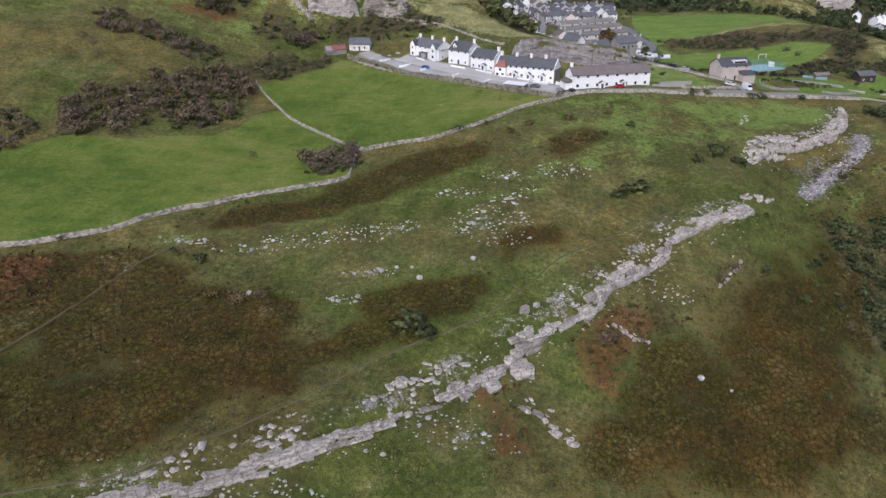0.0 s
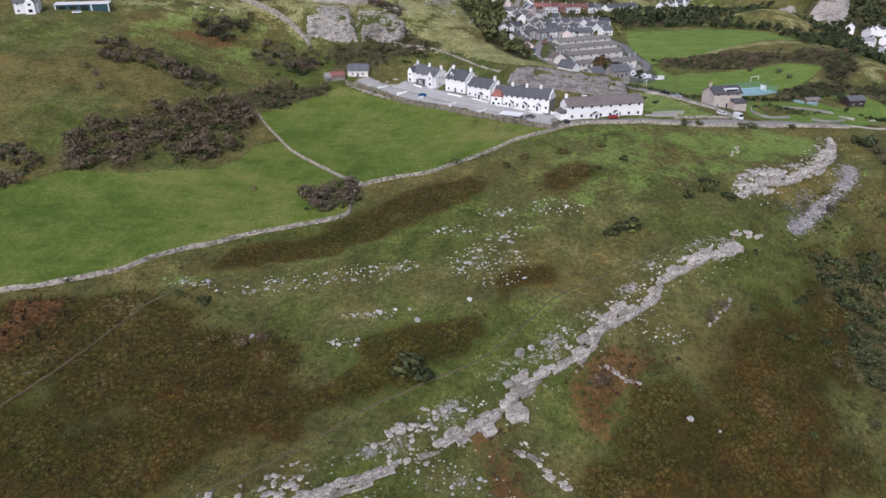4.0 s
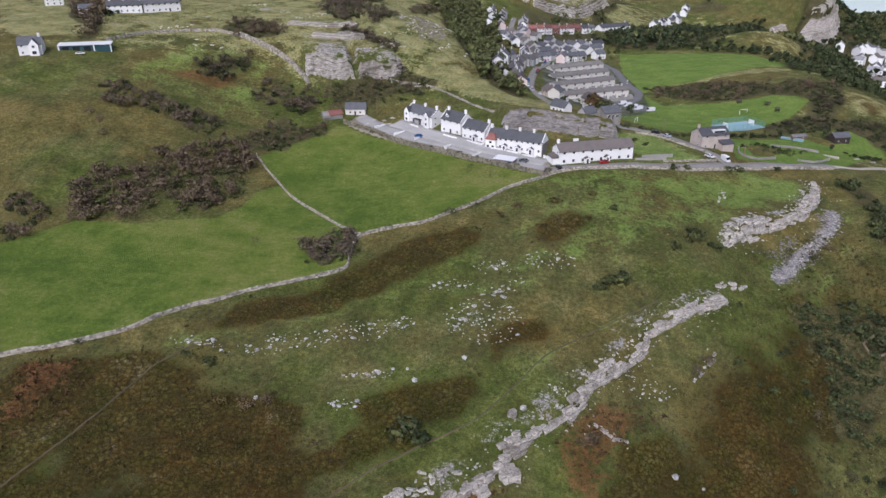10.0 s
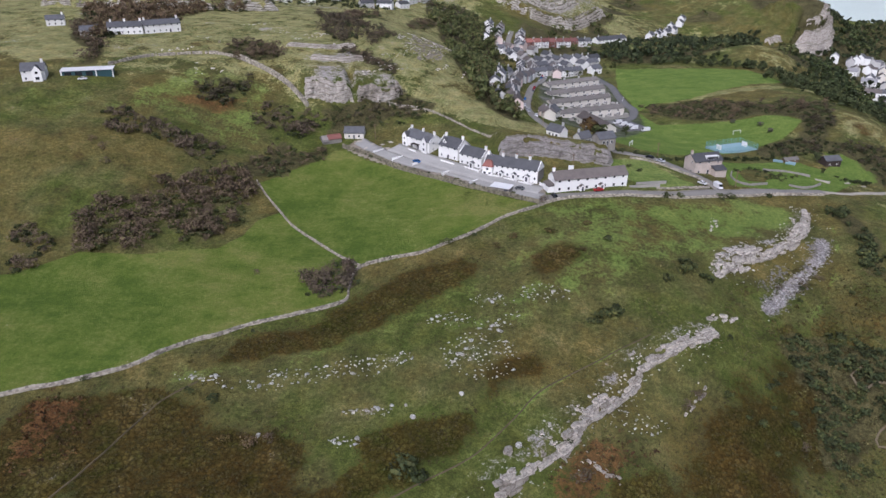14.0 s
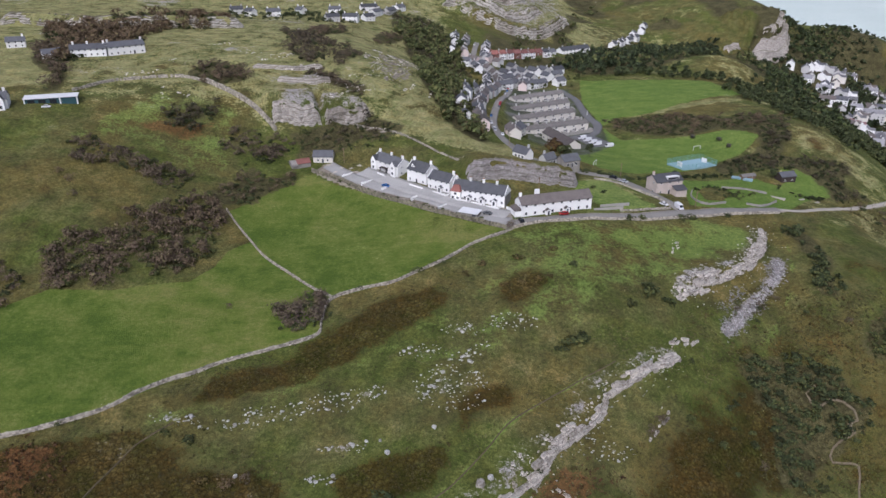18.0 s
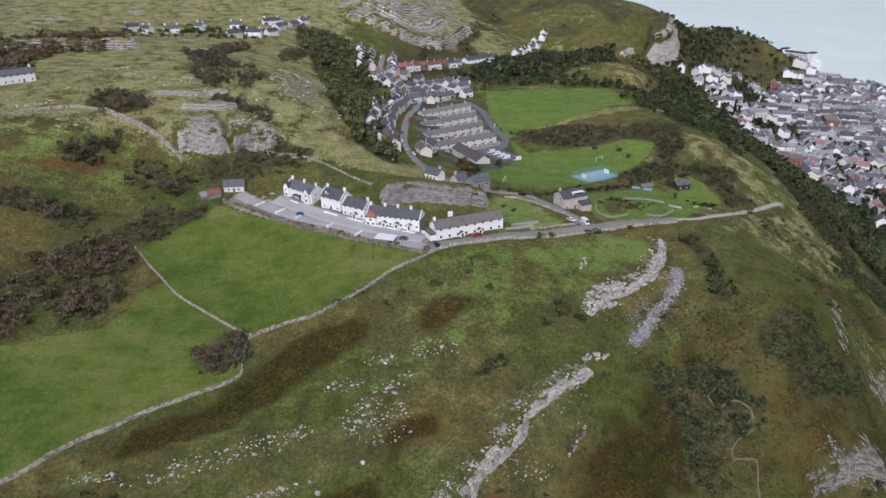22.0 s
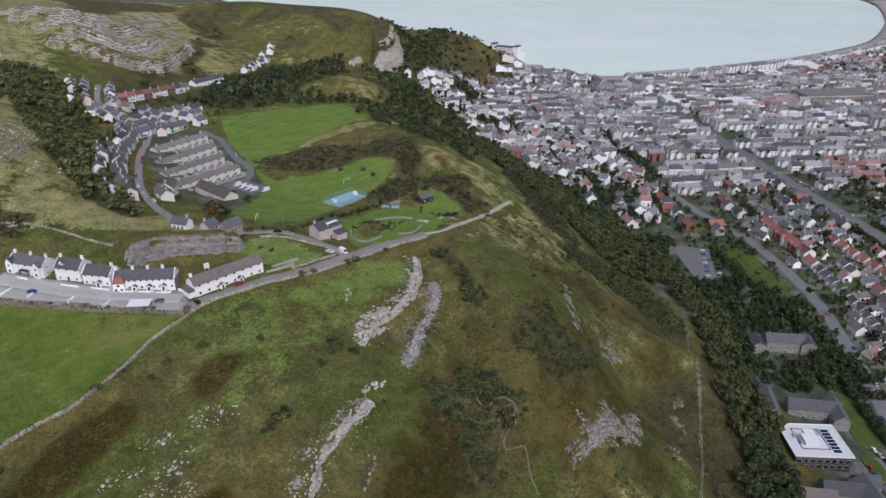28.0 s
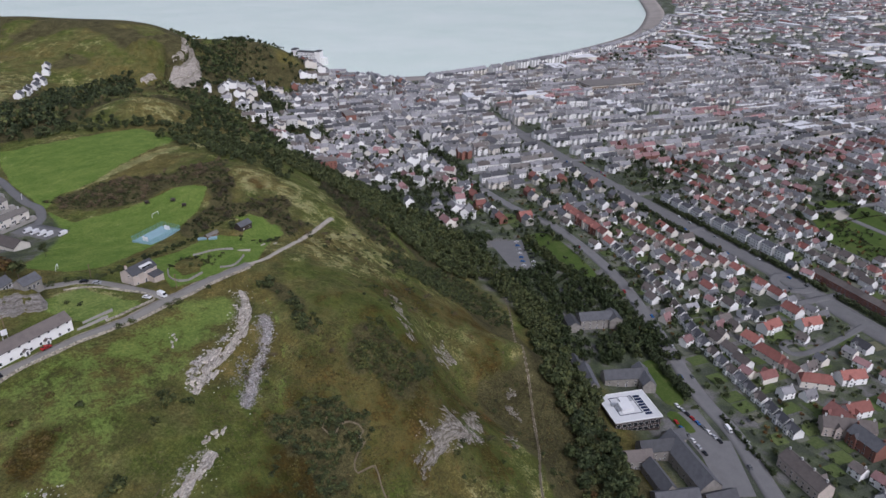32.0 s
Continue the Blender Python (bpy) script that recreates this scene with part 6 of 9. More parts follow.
def woods():
    rng = np.random.default_rng(23)
    p = spots_in(WOOD_FOOT, 4.3, rng, -0.2)
    p = p[np.argsort(np.hypot(p[:, 0] - 250, p[:, 1] - 120))]
    for i, (x, y) in enumerate(p[:230]):
        k = ("dark", "green", "green", "dark", "dark", "green", "dark", "green", "dark", "dark", "autumn")[int(rng.integers(0, 11))]
        tree(float(x), float(y), k, {"dark": "dark evergreen tree in the wood below the hill", "green": "leafy green tree in the wood below the hill", "autumn": "brown autumn tree in the wood below the hill"}[k], float(rng.uniform(0.65, 1.15)), i, "trees of the hill-foot wood")
    rest = p[230:]
    half = rng.random(len(rest)) < 0.55
    dark, green = [t[2] for t in TREES["dark"]], [t[2] for t in TREES["green"]]
    grow("woodland_dark", dark, rest[half], rng.uniform(0.6, 1.1, half.sum()), M["leaf_dark"], "dark evergreen belt of trees below the hill", "woodland", 6)
    grow("woodland_green", green, rest[~half], rng.uniform(0.6, 1.1, (~half).sum()), M["leaf_green"], "leafy belt of trees below the hill", "woodland", 7)
    d3, g3 = [t[3] for t in TREES["dark"]], [t[3] for t in TREES["green"]]
    v = spots_in(WOOD_VALLEY, 5.0, rng, -0.1)
    half = rng.random(len(v)) < 0.76
    grow("valley_wood", green, v[half], rng.uniform(0.4, 0.95, half.sum()), M["leaf_light"], "green wood on the steep valley side", "woodland", 8)
    thorn = [(a, b) for a, b, _ in BUSH_V["thorn"]]
    grow("valley_thorn", thorn, v[~half], rng.uniform(0.9, 2.4, (~half).sum()), M["leaf_thorn"], "bare brown thorns among the valley wood", "woodland", 13)
    k = np.array([(248, 690), (256, 655), (290, 625), (322, 618), (345, 622), (372, 650), (376, 700), (330, 742), (280, 735)])
    k = np.concatenate([k + rng.normal(0, 9, k.shape) for _ in range(9)])
    grow("knoll_wood", dark, k, rng.uniform(0.45, 0.95, len(k)), M["leaf_green"], "trees round a grassy knoll", "woodland", 14)
    sc = spots_in(WOOD_SCHOOL, 4.6, rng, -0.25)
    sc = sc[(np.hypot(sc[:, 0] - 424, sc[:, 1] - 220) > 17) & (np.hypot(sc[:, 0] - 408, sc[:, 1] - 232) > 9)]
    fill = spots_in([(452, 342), (484, 404), (498, 380), (486, 330), (476, 312), (461, 296), (446, 260), (420, 244), (396, 204), (392, 178), (366, 206), (340, 196), (352, 216), (418, 262)], 4.6, rng, -0.1)
    fill = fill[(np.hypot(fill[:, 0] - 424, fill[:, 1] - 220) > 17) & (np.hypot(fill[:, 0] - 408, fill[:, 1] - 232) > 9) & ~inside(fill[:, 0], fill[:, 1], [(488, 384), (520, 360), (470, 308), (452, 322)]) & (np.hypot(fill[:, 0] - 362, fill[:, 1] - 200) > 11)]
    sc = np.concatenate([sc, fill])
    half = rng.random(len(sc)) < 0.5
    grow("mansion_wood_dark", dark, sc[half], rng.uniform(0.5, 0.95, half.sum()), M["leaf_dark"], "dark trees round the stone mansion", "woodland", 15)
    grow("mansion_wood_green", green, sc[~half], rng.uniform(0.45, 0.9, (~half).sum()), M["leaf_green"], "leafy trees round the stone mansion", "woodland", 16)
    east = np.concatenate([spots_in(q, 5.5, rng, -0.1) for q in WOOD_BANK])
    grow("bank_wood", green, east, rng.uniform(0.35, 0.8, len(east)), M["leaf_green"], "scrubby green wood on the bank above the town", "woodland", 18)
    m = spots_in(WOOD_MID, 6.5, rng, -0.2)
    grow("village_wood", g3, m, rng.uniform(0.5, 0.95, len(m)), M["leaf_dark"], "dark trees behind the valley village", "woodland", 9)
    fl = np.column_stack([rng.uniform(430, 800, 900), rng.uniform(740, 1190, 900)])
    fz = ground_z(fl[:, 0], fl[:, 1])
    fl = fl[(fz > 36) & (fz < 118) & (~inside(fl[:, 0], fl[:, 1], OLD_TOWN_BANK) | (rng.random(len(fl)) < 0.4))]
    grow("headland_flank_trees", d3, fl, rng.uniform(0.4, 0.8, len(fl)), M["leaf_dark"], "dark trees over the headland flank above the town", "woodland", 17)
    n = spots_in(WOOD_NORTH, 8.0, rng, 0.15)
    n = n[~inside(n[:, 0], n[:, 1], OLD_TOWN_BANK)]
    half = rng.random(len(n)) < 0.4
    grow("headland_wood_dark", d3, n[half], rng.uniform(0.5, 1.0, half.sum()), M["leaf_dark"], "dark wood on the headland above the town", "woodland", 10)
    grow("headland_wood_green", g3, n[~half], rng.uniform(0.5, 1.0, (~half).sum()), M["leaf_light"], "leafy wood on the headland above the town", "woodland", 11)
    q = np.column_stack([rng.uniform(120, 720, 3200), rng.uniform(650, 1300, 3200)])
    i, j = np.searchsorted(GX, q[:, 0]) - 1, np.searchsorted(GY, q[:, 1]) - 1
    keep = (north[j, i] > 0.5) & (scrub[j, i] > 0.7) & (ground_z(q[:, 0], q[:, 1]) > 30) & (ground_z(q[:, 0], q[:, 1]) < 132) & ~inside(q[:, 0], q[:, 1], OLD_TOWN_BANK)
    q = q[keep]
    grow("headland_scrub", g3, q, rng.uniform(0.4, 0.9, len(q)), M["leaf_light"], "scattered scrub and trees over the far hills", "woodland", 12)


woods()
def hedges():
    rng = np.random.default_rng(29)
    green = [(a, b) for a, b, _ in BUSH_V["green"]]
    for ln, n, w, sc, lab in (([(90, 352), (90, 338), (103, 337), (114, 335), (128, 341), (140, 348)], 60, 1.2, 0.75, "dark hedge along the playing field"), ([(142, 348), (165, 352), (186, 362), (204, 366)], 46, 1.6, 0.8, "dark garden shrubs beside the court"),
                              ([(-40, 342), (-15, 320), (14, 293), (34, 282)], 60, 0.6, 0.55, "small dark shrubs along the terrace wall"), ([(8, 299), (15, 294), (22, 289)], 26, 1.0, 0.5, "dark garden shrubs beside the garage"), ([(160, 318), (168, 322), (176, 326)], 22, 2.2, 0.7, "dark shrubs on a garden bank"), ([(200, 340), (206, 334), (212, 330), (224, 332)], 26, 2.0, 0.75, "green garden shrubs beside the track"), ([(148, 326), (158, 331), (168, 331)], 20, 1.6, 0.6, "overgrown garden bank with shrubs"),
                              ([(-150, 700), (-118, 705), (-80, 716), (-52, 726), (-20, 770)], 60, 9.0, 1.9, "dark trees round the hilltop hamlet"), ([(-160, 680), (-110, 672), (-60, 690), (-36, 706)], 40, 4.0, 1.4, "dark hedge below the hilltop hamlet")):
        c = curve_points(ln, 1.0)
        p = c[rng.integers(0, len(c), n)] + rng.normal(0, w, (n, 2))
        grow("hedge", green, p, sc * rng.uniform(0.6, 1.3, n), M["leaf_green" if w < 3 else "leaf_dark"], lab, "hedge", n)


hedges()
for i, (x, y, k, s) in enumerate(((82, 358, "autumn", 1.7), (86, 354, "green", 1.1), (112, 396, "dark", 0.8), (142, 340, "dark", 0.6), (205, 356, "dark", 0.6),
                                  (148, 680, "dark", 1.2), (168, 700, "dark", 1.0), (60, 700, "dark", 1.4), (112, 428, "green", 0.6))):
    tree(x, y, k, "round leafy tree beside the valley village" if k != "autumn" else "brown-leaved tree beside a village yard", s, i + 900, "trees round the village")


# ---- houses: a kit of walls, roofs, chimneys, windows and doors ----
def gable_walls(l, d, eave, ridge, down=3.0):
    """Walls with two gables, standing from below the ground."""
    x, y = l / 2, d / 2
    v = [(-x, -y, -down), (x, -y, -down), (x, y, -down), (-x, y, -down), (-x, -y, eave), (x, -y, eave), (x, y, eave), (-x, y, eave), (-x, 0, ridge), (x, 0, ridge)]
    f = [(0, 1, 5, 4), (2, 3, 7, 6), (1, 2, 6, 9, 5), (3, 0, 4, 8, 7), (4, 5, 9, 8), (6, 7, 8, 9)]
    return v, f


def roof_slabs(l, d, eave, ridge, over=0.35, thick=0.2, hip=0.0):
    s = Shape()
    x = l / 2 + over
    rise = (ridge - eave) / (d / 2)
    for sg in (-1, 1):
        y0, z0 = sg * (d / 2 + over), eave - rise * over
        xr = x - hip
        v = [(-x, y0, z0), (x, y0, z0), (xr, 0, ridge), (-xr, 0, ridge)]
        v = v + [(a, b, c + thick) for a, b, c in v]
        f = BOX_F if sg < 0 else [q[::-1] for q in BOX_F]
        s.add(v, f)
    if hip:
        for sg in (-1, 1):
            v = [(sg * x, -(d / 2 + over), eave - rise * over + thick), (sg * x, d / 2 + over, eave - rise * over + thick), (sg * (x - hip), 0, ridge + thick)]
            s.add(v, [(0, 1, 2) if sg > 0 else (1, 0, 2)])
    s.box(-x + hip, x - hip, -0.12, 0.12, ridge + thick - 0.08, ridge + thick + 0.07)
    return s


SHARED = {}


def shared(key, make):
    if key not in SHARED:
        SHARED[key] = make()
    return SHARED[key]


def window_mesh(w, h, casing="frame_white"):
    def make():
        s = Shape()
        o = [(-w / 2, -h / 2), (w / 2, -h / 2), (w / 2, h / 2), (-w / 2, h / 2)]
        q = [(a * (1 - 0.2 / w), b * (1 - 0.2 / h)) for a, b in o]
        v = [(a, -0.08, b) for a, b in o] + [(a, -0.08, b) for a, b in q] + [(a, 0.1, b) for a, b in o] + [(a, 0.1, b) for a, b in q]
        s.add(v, [(i, (i + 1) % 4, 4 + (i + 1) % 4, 4 + i) for i in range(4)] + [(8 + i, 8 + (i + 1) % 4, (i + 1) % 4, i) for i in range(4)] + [(4 + i, 4 + (i + 1) % 4, 12 + (i + 1) % 4, 12 + i) for i in range(4)])
        return s.mesh("window", M[casing])
    return shared(("win", w, h, casing), make)


def pane_mesh(w, h):
    return shared(("pane", w, h), lambda: Shape().box(-w / 2 + 0.08, w / 2 - 0.08, -0.02, 0.04, -h / 2 + 0.08, h / 2 - 0.08).mesh("pane", M["glass"]))


def far_window(w, h):
    """A window of a house far off: frame and dark glass in one small mesh."""
    def make():
        s = Shape()
        s.box(-w / 2, w / 2, -0.05, 0.1, -h / 2, h / 2, 0)
        s.box(-w / 2 + 0.1, w / 2 - 0.1, -0.09, 0.05, -h / 2 + 0.1, h / 2 - 0.1, 1)
        return s.mesh("window", [M["frame_white"], M["glass"]])
    return shared(("far", w, h), make)


def put_window(root, x, y, z, w, h, turn=0.0, far=False, name="window"):
    m = pose(x, y, z, 0, 0, turn)
    if far:
        return part(name, far_window(w, h), root, m=m)
    o = part(name, window_mesh(w, h), root, m=m)
    part("pane", pane_mesh(w, h), o)
    return o


def chimney_mesh(material, pots=2, w=1.1, d=0.7, h=1.7):
    def make():
        s = Shape()
        s.box(-w / 2, w / 2, -d / 2, d / 2, -1.2, h)
        s.box(-w / 2 - 0.08, w / 2 + 0.08, -d / 2 - 0.08, d / 2 + 0.08, h - 0.3, h - 0.12)
        return s.mesh("chimney", M[material])
    return shared(("chim", material, w, d, h), make)


def pot_mesh():
    def make():
        s = Shape()
        limb(s, (0, 0, 0), (0, 0, 0.55), 0.16, 0.12, 7)
        return s.mesh("chimney_pot", M["pot"])
    return shared("pot", make)


def put_chimney(root, x, y, z, material, pots=2, far=False):
    c = part("chimney", chimney_mesh(material), root, m=pose(x, y, z))
    if not far:
        for k in range(pots):
            part("chimney_pot", pot_mesh(), c, m=pose((k - (pots - 1) / 2) * 0.45, 0, 1.68))
    return c


def door_mesh(w=0.95, h=2.05):
    def make():
        s = Shape()
        s.box(-w / 2 - 0.09, w / 2 + 0.09, -0.06, 0.1, 0, h + 0.1, 0)
        s.box(-w / 2, w / 2, -0.1, 0.05, 0.02, h, 1)
        return s.mesh("door", [M["frame_white"], M["door_dark"]])
    return shared(("door", w, h), make)


def house_mesh(l, d, eave, ridge, wall):
    return shared(("walls", l, d, eave, ridge, wall), lambda: mesh_of("wall", *gable_walls(l, d, eave, ridge), M[wall]))


def roof_mesh(l, d, eave, ridge, roof, hip=0.0):
    return shared(("roof", l, d, eave, ridge, roof, hip), lambda: roof_slabs(l, d, eave, ridge, hip=hip).mesh("roof", M[roof]))


def porch(root, x, y, w, d, h, wall, roof):
    """A small gabled porch in front of a door."""
    o = part("porch", shared(("porch", w, d, h, wall), lambda: mesh_of("porch", *[[(b, a, c) for a, b, c in gable_walls(d, w, h, h + 0.75, 0.6)[0]], [q[::-1] for q in gable_walls(d, w, h, h + 0.75)[1]]], M[wall])), root, m=pose(x, y - d / 2 + 0.02, 0))
    part("porch_roof", shared(("proof", w, d, h, roof), lambda: roof_slabs(d, w, h, h + 0.75, 0.18, 0.1).mesh("porch_roof", M[roof])), o, m=pose(0, 0, 0, 0, 0, 90))
    part("porch_door", door_mesh(), o, m=pose(0, -d / 2, 0))
    return o


def front(a, b, depth):
    """The pose of a house whose front runs from a to b, seen with a to the left, and its length."""
    (ax, ay), (bx, by) = a, b
    ln = math.hypot(bx - ax, by - ay)
    ang = math.atan2(by - ay, bx - ax)
    mx, my = (ax + bx) / 2 - math.sin(ang) * depth / 2, (ay + by) / 2 + math.cos(ang) * depth / 2
    z = float(min(ground_z((ax + bx) / 2, (ay + by) / 2), (ground_z(ax, ay) + ground_z(bx, by)) / 2))
    return Matrix.Translation((mx, my, z)) @ Matrix.Rotation(ang, 4, "Z"), ln


def cottage(name, a, b, depth, eave, ridge, wall, roof, label, bays, porches=(), chimneys=(), floors=2, group="", win=(1.05, 1.2), doors=(), gable_win=True, zoff=0.0, verge=False):
    m, ln = front(a, b, depth)
    ln = round(ln, 2)
    root = new(name)
    root.matrix_basis = Matrix.Translation((0, 0, zoff)) @ m
    tagged(root, label, "house", group)
    part("wall", house_mesh(ln, depth, eave, ridge, wall), root)
    part("roof", roof_mesh(ln, depth, eave, ridge, roof), root)
    for f in range(floors):
        z = 1.35 + f * (eave - 1.9) / max(1, floors - 1) if floors > 1 else 1.4
        for k in range(bays):
            x = -ln / 2 + ln * (k + 0.5) / bays
            if f == 0 and any(abs(x - (-ln / 2 + ln * q)) < 1.3 for q in (*porches, *doors)):
                continue
            put_window(root, x, -depth / 2, z, win[0], win[1] * (1.0 if f == 0 else 0.9))
    if gable_win:
        for sx, turn in ((-1, -90), (1, 90)):
            for z in (1.4, eave - 0.7):
                put_window(root, sx * ln / 2, -depth * 0.2, z, 0.9, 1.1, turn)
    for q in doors:
        part("door", door_mesh(), root, m=pose(-ln / 2 + ln * q, -depth / 2, 0))
    for q in porches:
        porch(root, -ln / 2 + ln * q, -depth / 2, 2.2, 1.6, 2.2, wall, roof)
    for q in chimneys:
        put_chimney(root, -ln / 2 + ln * q, 0, ridge, wall)
    if verge:
        for sx in (-1, 1):
            part("verge", shared(("verge", depth, eave, ridge, wall), lambda: mesh_of("verge", *gable_walls(0.36, depth + 0.5, eave + 0.22, ridge + 0.36, -eave + 0.6), M[wall])), root, m=pose(sx * (ln / 2 + 0.1), 0, 0))
    return root


# ---- the white terrace and the cottage on the hill ----
G = "white houses of the hill terrace"
h1 = cottage("terraced_house", (-14.5, 345), (-2, 330.5), 8, 5.3, 8.2, "render_white", "slate", "white rendered pair of houses with slate roof and dark porch", 5, (), (0.06, 0.52, 0.96), group=G, doors=(0.3, 0.55), verge=True)
for q, k in ((0.08, 1), (0.86, 1)):
    o = part("front_gable", shared(("gab", q), lambda: mesh_of("front_gable", *[[(b_, a_, c) for a_, b_, c in gable_walls(1.6, 3.6, 5.3, 7.4, 2.0)[0]], [f[::-1] for f in gable_walls(1.6, 3.6, 5.3, 7.4)[1]]], M["render_white"])), h1, m=pose(-9.6 + 19.2 * q, -4.6, 0))
    part("gable_roof", shared("gabroof", lambda: roof_slabs(3.0, 3.6, 5.3, 7.4, 0.2, 0.15).mesh("gable_roof", M["slate"])), o, m=pose(0, 0.9, 0, 0, 0, 90))
    put_window(o, 0, -0.8, 1.5, 1.5, 1.4)
    put_window(o, 0, -0.8, 4.1, 1.2, 1.2)
part("veranda", Shape().box(-2.6, 2.2, -5.9, -4.0, 2.6, 2.75).box(-2.6, -2.45, -5.9, -5.75, -1, 2.6).box(2.05, 2.2, -5.9, -5.75, -1, 2.6).mesh("veranda", M["brown_board"]), h1)
h2 = cottage("terraced_house", (2.5, 325.5), (11.5, 317), 8.5, 6.2, 9.6, "render_white", "slate", "tall white rendered house with slate roof and dormer", 3, (), (0.95, 0.1), group=G, doors=(0.5,), verge=True)
dm = part("dormer", mesh_of("dormer", *[[(b_, a_, c) for a_, b_, c in gable_walls(2.2, 1.8, 8.0, 9.1, -6.6)[0]], [f[::-1] for f in gable_walls(2.2, 1.8, 8, 9.1)[1]]], M["render_white"]), h2, m=pose(-3.2, -2.2, 0))
part("dormer_roof", roof_slabs(2.3, 1.8, 8.0, 9.1, 0.15, 0.1).mesh("dormer_roof", M["slate"]), dm, m=pose(0, 0.1, 0, 0, 0, 90))
put_window(dm, 0, -1.1, 7.7, 0.9, 0.9)
cottage("terraced_house", (12.2, 315), (22, 306.5), 8, 5.2, 8.1, "render_white", "slate", "white rendered cottage with round-arched porch", 4, (0.62,), (0.95,), group=G, verge=True)
h4 = cottage("terraced_house", (23, 304.5), (46, 293), 8, 5.2, 8.3, "render_white", "slate", "long white terrace of cottages with gabled porches", 10, (0.34, 0.58, 0.82), (0.03, 0.3, 0.55, 0.8), group=G, verge=True)
part("stone_gable", mesh_of("stone_gable", *gable_walls(0.25, 8.1, 5.3, 8.5), M["stone"]), h4, "bare rubble-stone gable end", m=pose(12.98, 0, 0))
bay = part("red_roofed_bay", Shape().box(-2.4, 2.4, -2.0, 0.1, -2.0, 4.4).mesh("red_roofed_bay", M["render_white"]), h4, m=pose(-10.4, -4.0, 0))
part("bay_roof", mesh_of("bay_roof", [(-2.7, -2.3, 4.35), (2.7, -2.3, 4.35), (2.7, 0.2, 4.35), (-2.7, 0.2, 4.35), (-1.2, -0.3, 6.9), (1.2, -0.3, 6.9), (1.2, 0.8, 6.9), (-1.2, 0.8, 6.9)], BOX_F, M["tile_red"]), bay, "red clay-tiled hipped roof")
for x, z in ((-1.2, 1.4), (1.2, 1.4), (0, 3.3)):
    put_window(bay, x, -2.0, z, 1.3, 1.2)
h5 = cottage("cottage", (52, 281.5), (85, 289.5), 8, 5.5, 8.2, "render_white", "slate_brown", "long white roadside cottage row with brown slate roof", 8, (0.36, 0.63), (0.02,), group=G, win=(1.2, 1.4))
part("lean_to", Shape().box(-19.6, -16.6, -3.0, 3.0, -2.5, 2.6).mesh("lean_to", M["render_white"]), h5)
part("lean_to_roof", mesh_of("lean_to_roof", box_v(-19.9, -16.5, -3.3, 3.3, 2.6, 2.75)[:4] + [(-19.9, -3.3, 2.75), (-16.5, -3.3, 3.9), (-16.5, 3.3, 3.9), (-19.9, 3.3, 2.75)], BOX_F, M["slate_brown"]), h5)

# outbuildings by the terrace
cottage("barn", (-46, 352.5), (-36, 352), 7, 3.2, 5.6, "render_cream", "slate", "pale barn with blue-grey slate roof", 2, (), (), 1, doors=(0.5,), gable_win=False)
sh = new("shed")
sh.matrix_basis = front((-56, 345), (-47, 349), 6)[0]
tagged(sh, "ruined stone shed with a rusty red sheet roof", "shed")
part("wall", mesh_of("wall", *gable_walls(9.8, 6, 2.4, 3.9, 1.5), M["stone"]), sh)
part("roof", roof_slabs(6.5, 6, 2.4, 3.9).mesh("roof", M["tile_red"]), sh, "rust-red sheet roof", pose(1.6, 0, 0.05))
part("roof_panel", roof_slabs(2.6, 6, 2.4, 3.9).mesh("roof_panel", M["roof_asbestos"]), sh, "slipped grey roof panel", pose(-3.6, 0, -0.5, 8, 0, 0))
gar = new("garage")
gar.matrix_basis = front((24.5, 286), (32.5, 282), 5.5)[0]
tagged(gar, "low garage with a pale flat roof below the terrace", "garage")
part("wall", Shape().box(-4.2, 4.2, -2.7, 2.7, -2.5, 2.3).mesh("wall", M["stone"]), gar)
part("roof", Shape().box(-4.6, 4.6, -3.1, 3.1, 2.3, 2.55).mesh("roof", M["roof_pale"]), gar)
part("door", Shape().box(2.0, 3.8, -2.8, -2.6, 0, 2.0).mesh("door", M["door_dark"]), gar)


def yard_wall(a, b, h=1.0, t=0.35, material="render_white", label="low white yard wall beside the terrace", name="garden_wall"):
    m, ln = front(a, b, t)
    s = Shape().box(-ln / 2, ln / 2, -t / 2, t / 2, -1.5, h).box(-ln / 2 - 0.04, ln / 2 + 0.04, -t / 2 - 0.05, t / 2 + 0.05, h, h + 0.1)
    ob = new(name, s.mesh(name, M[material]))
    ob.matrix_basis = m
    return tagged(ob, label, "wall", "yard walls")


for a, b in (((-30, 337), (-25, 341)), ((-20, 327), (-15, 331)), ((-10, 319), (-5, 323)), ((4, 304), (8, 308)), ((16, 293), (20, 297))):
    yard_wall(a, b)
for a, b in (((86, 288), (100, 290)), ((90, 292), (104, 294))):
    yard_wall(a, b, 1.1, 0.5, "concrete", "pale stone yard wall beside the cottage")
yard_wall((50, 287), (47, 292), 1.2)
# front garden walls of the terrace, stepped along the row
for a, b in (((14.2, 309.6), (20.2, 304.2)), ((24.4, 300.6), (29.6, 298.0)), ((31.2, 297.2), (36.0, 294.8)), ((37.6, 294.0), (42.8, 291.4)), ((3.4, 319.8), (9.6, 313.8)), ((-12.6, 337.6), (-8.8, 333.2))):
    yard_wall(a, b, 0.9, 0.3, label="low white front garden wall before the terrace")
for a, b in (((20.6, 304.0), (22.0, 305.6)), ((30.4, 297.6), (31.6, 299.8)), ((36.8, 294.4), (38.0, 296.6)), ((43.2, 291.2), (44.6, 293.4))):
    yard_wall(a, b, 0.9, 0.3, label="low white wall between front gardens")
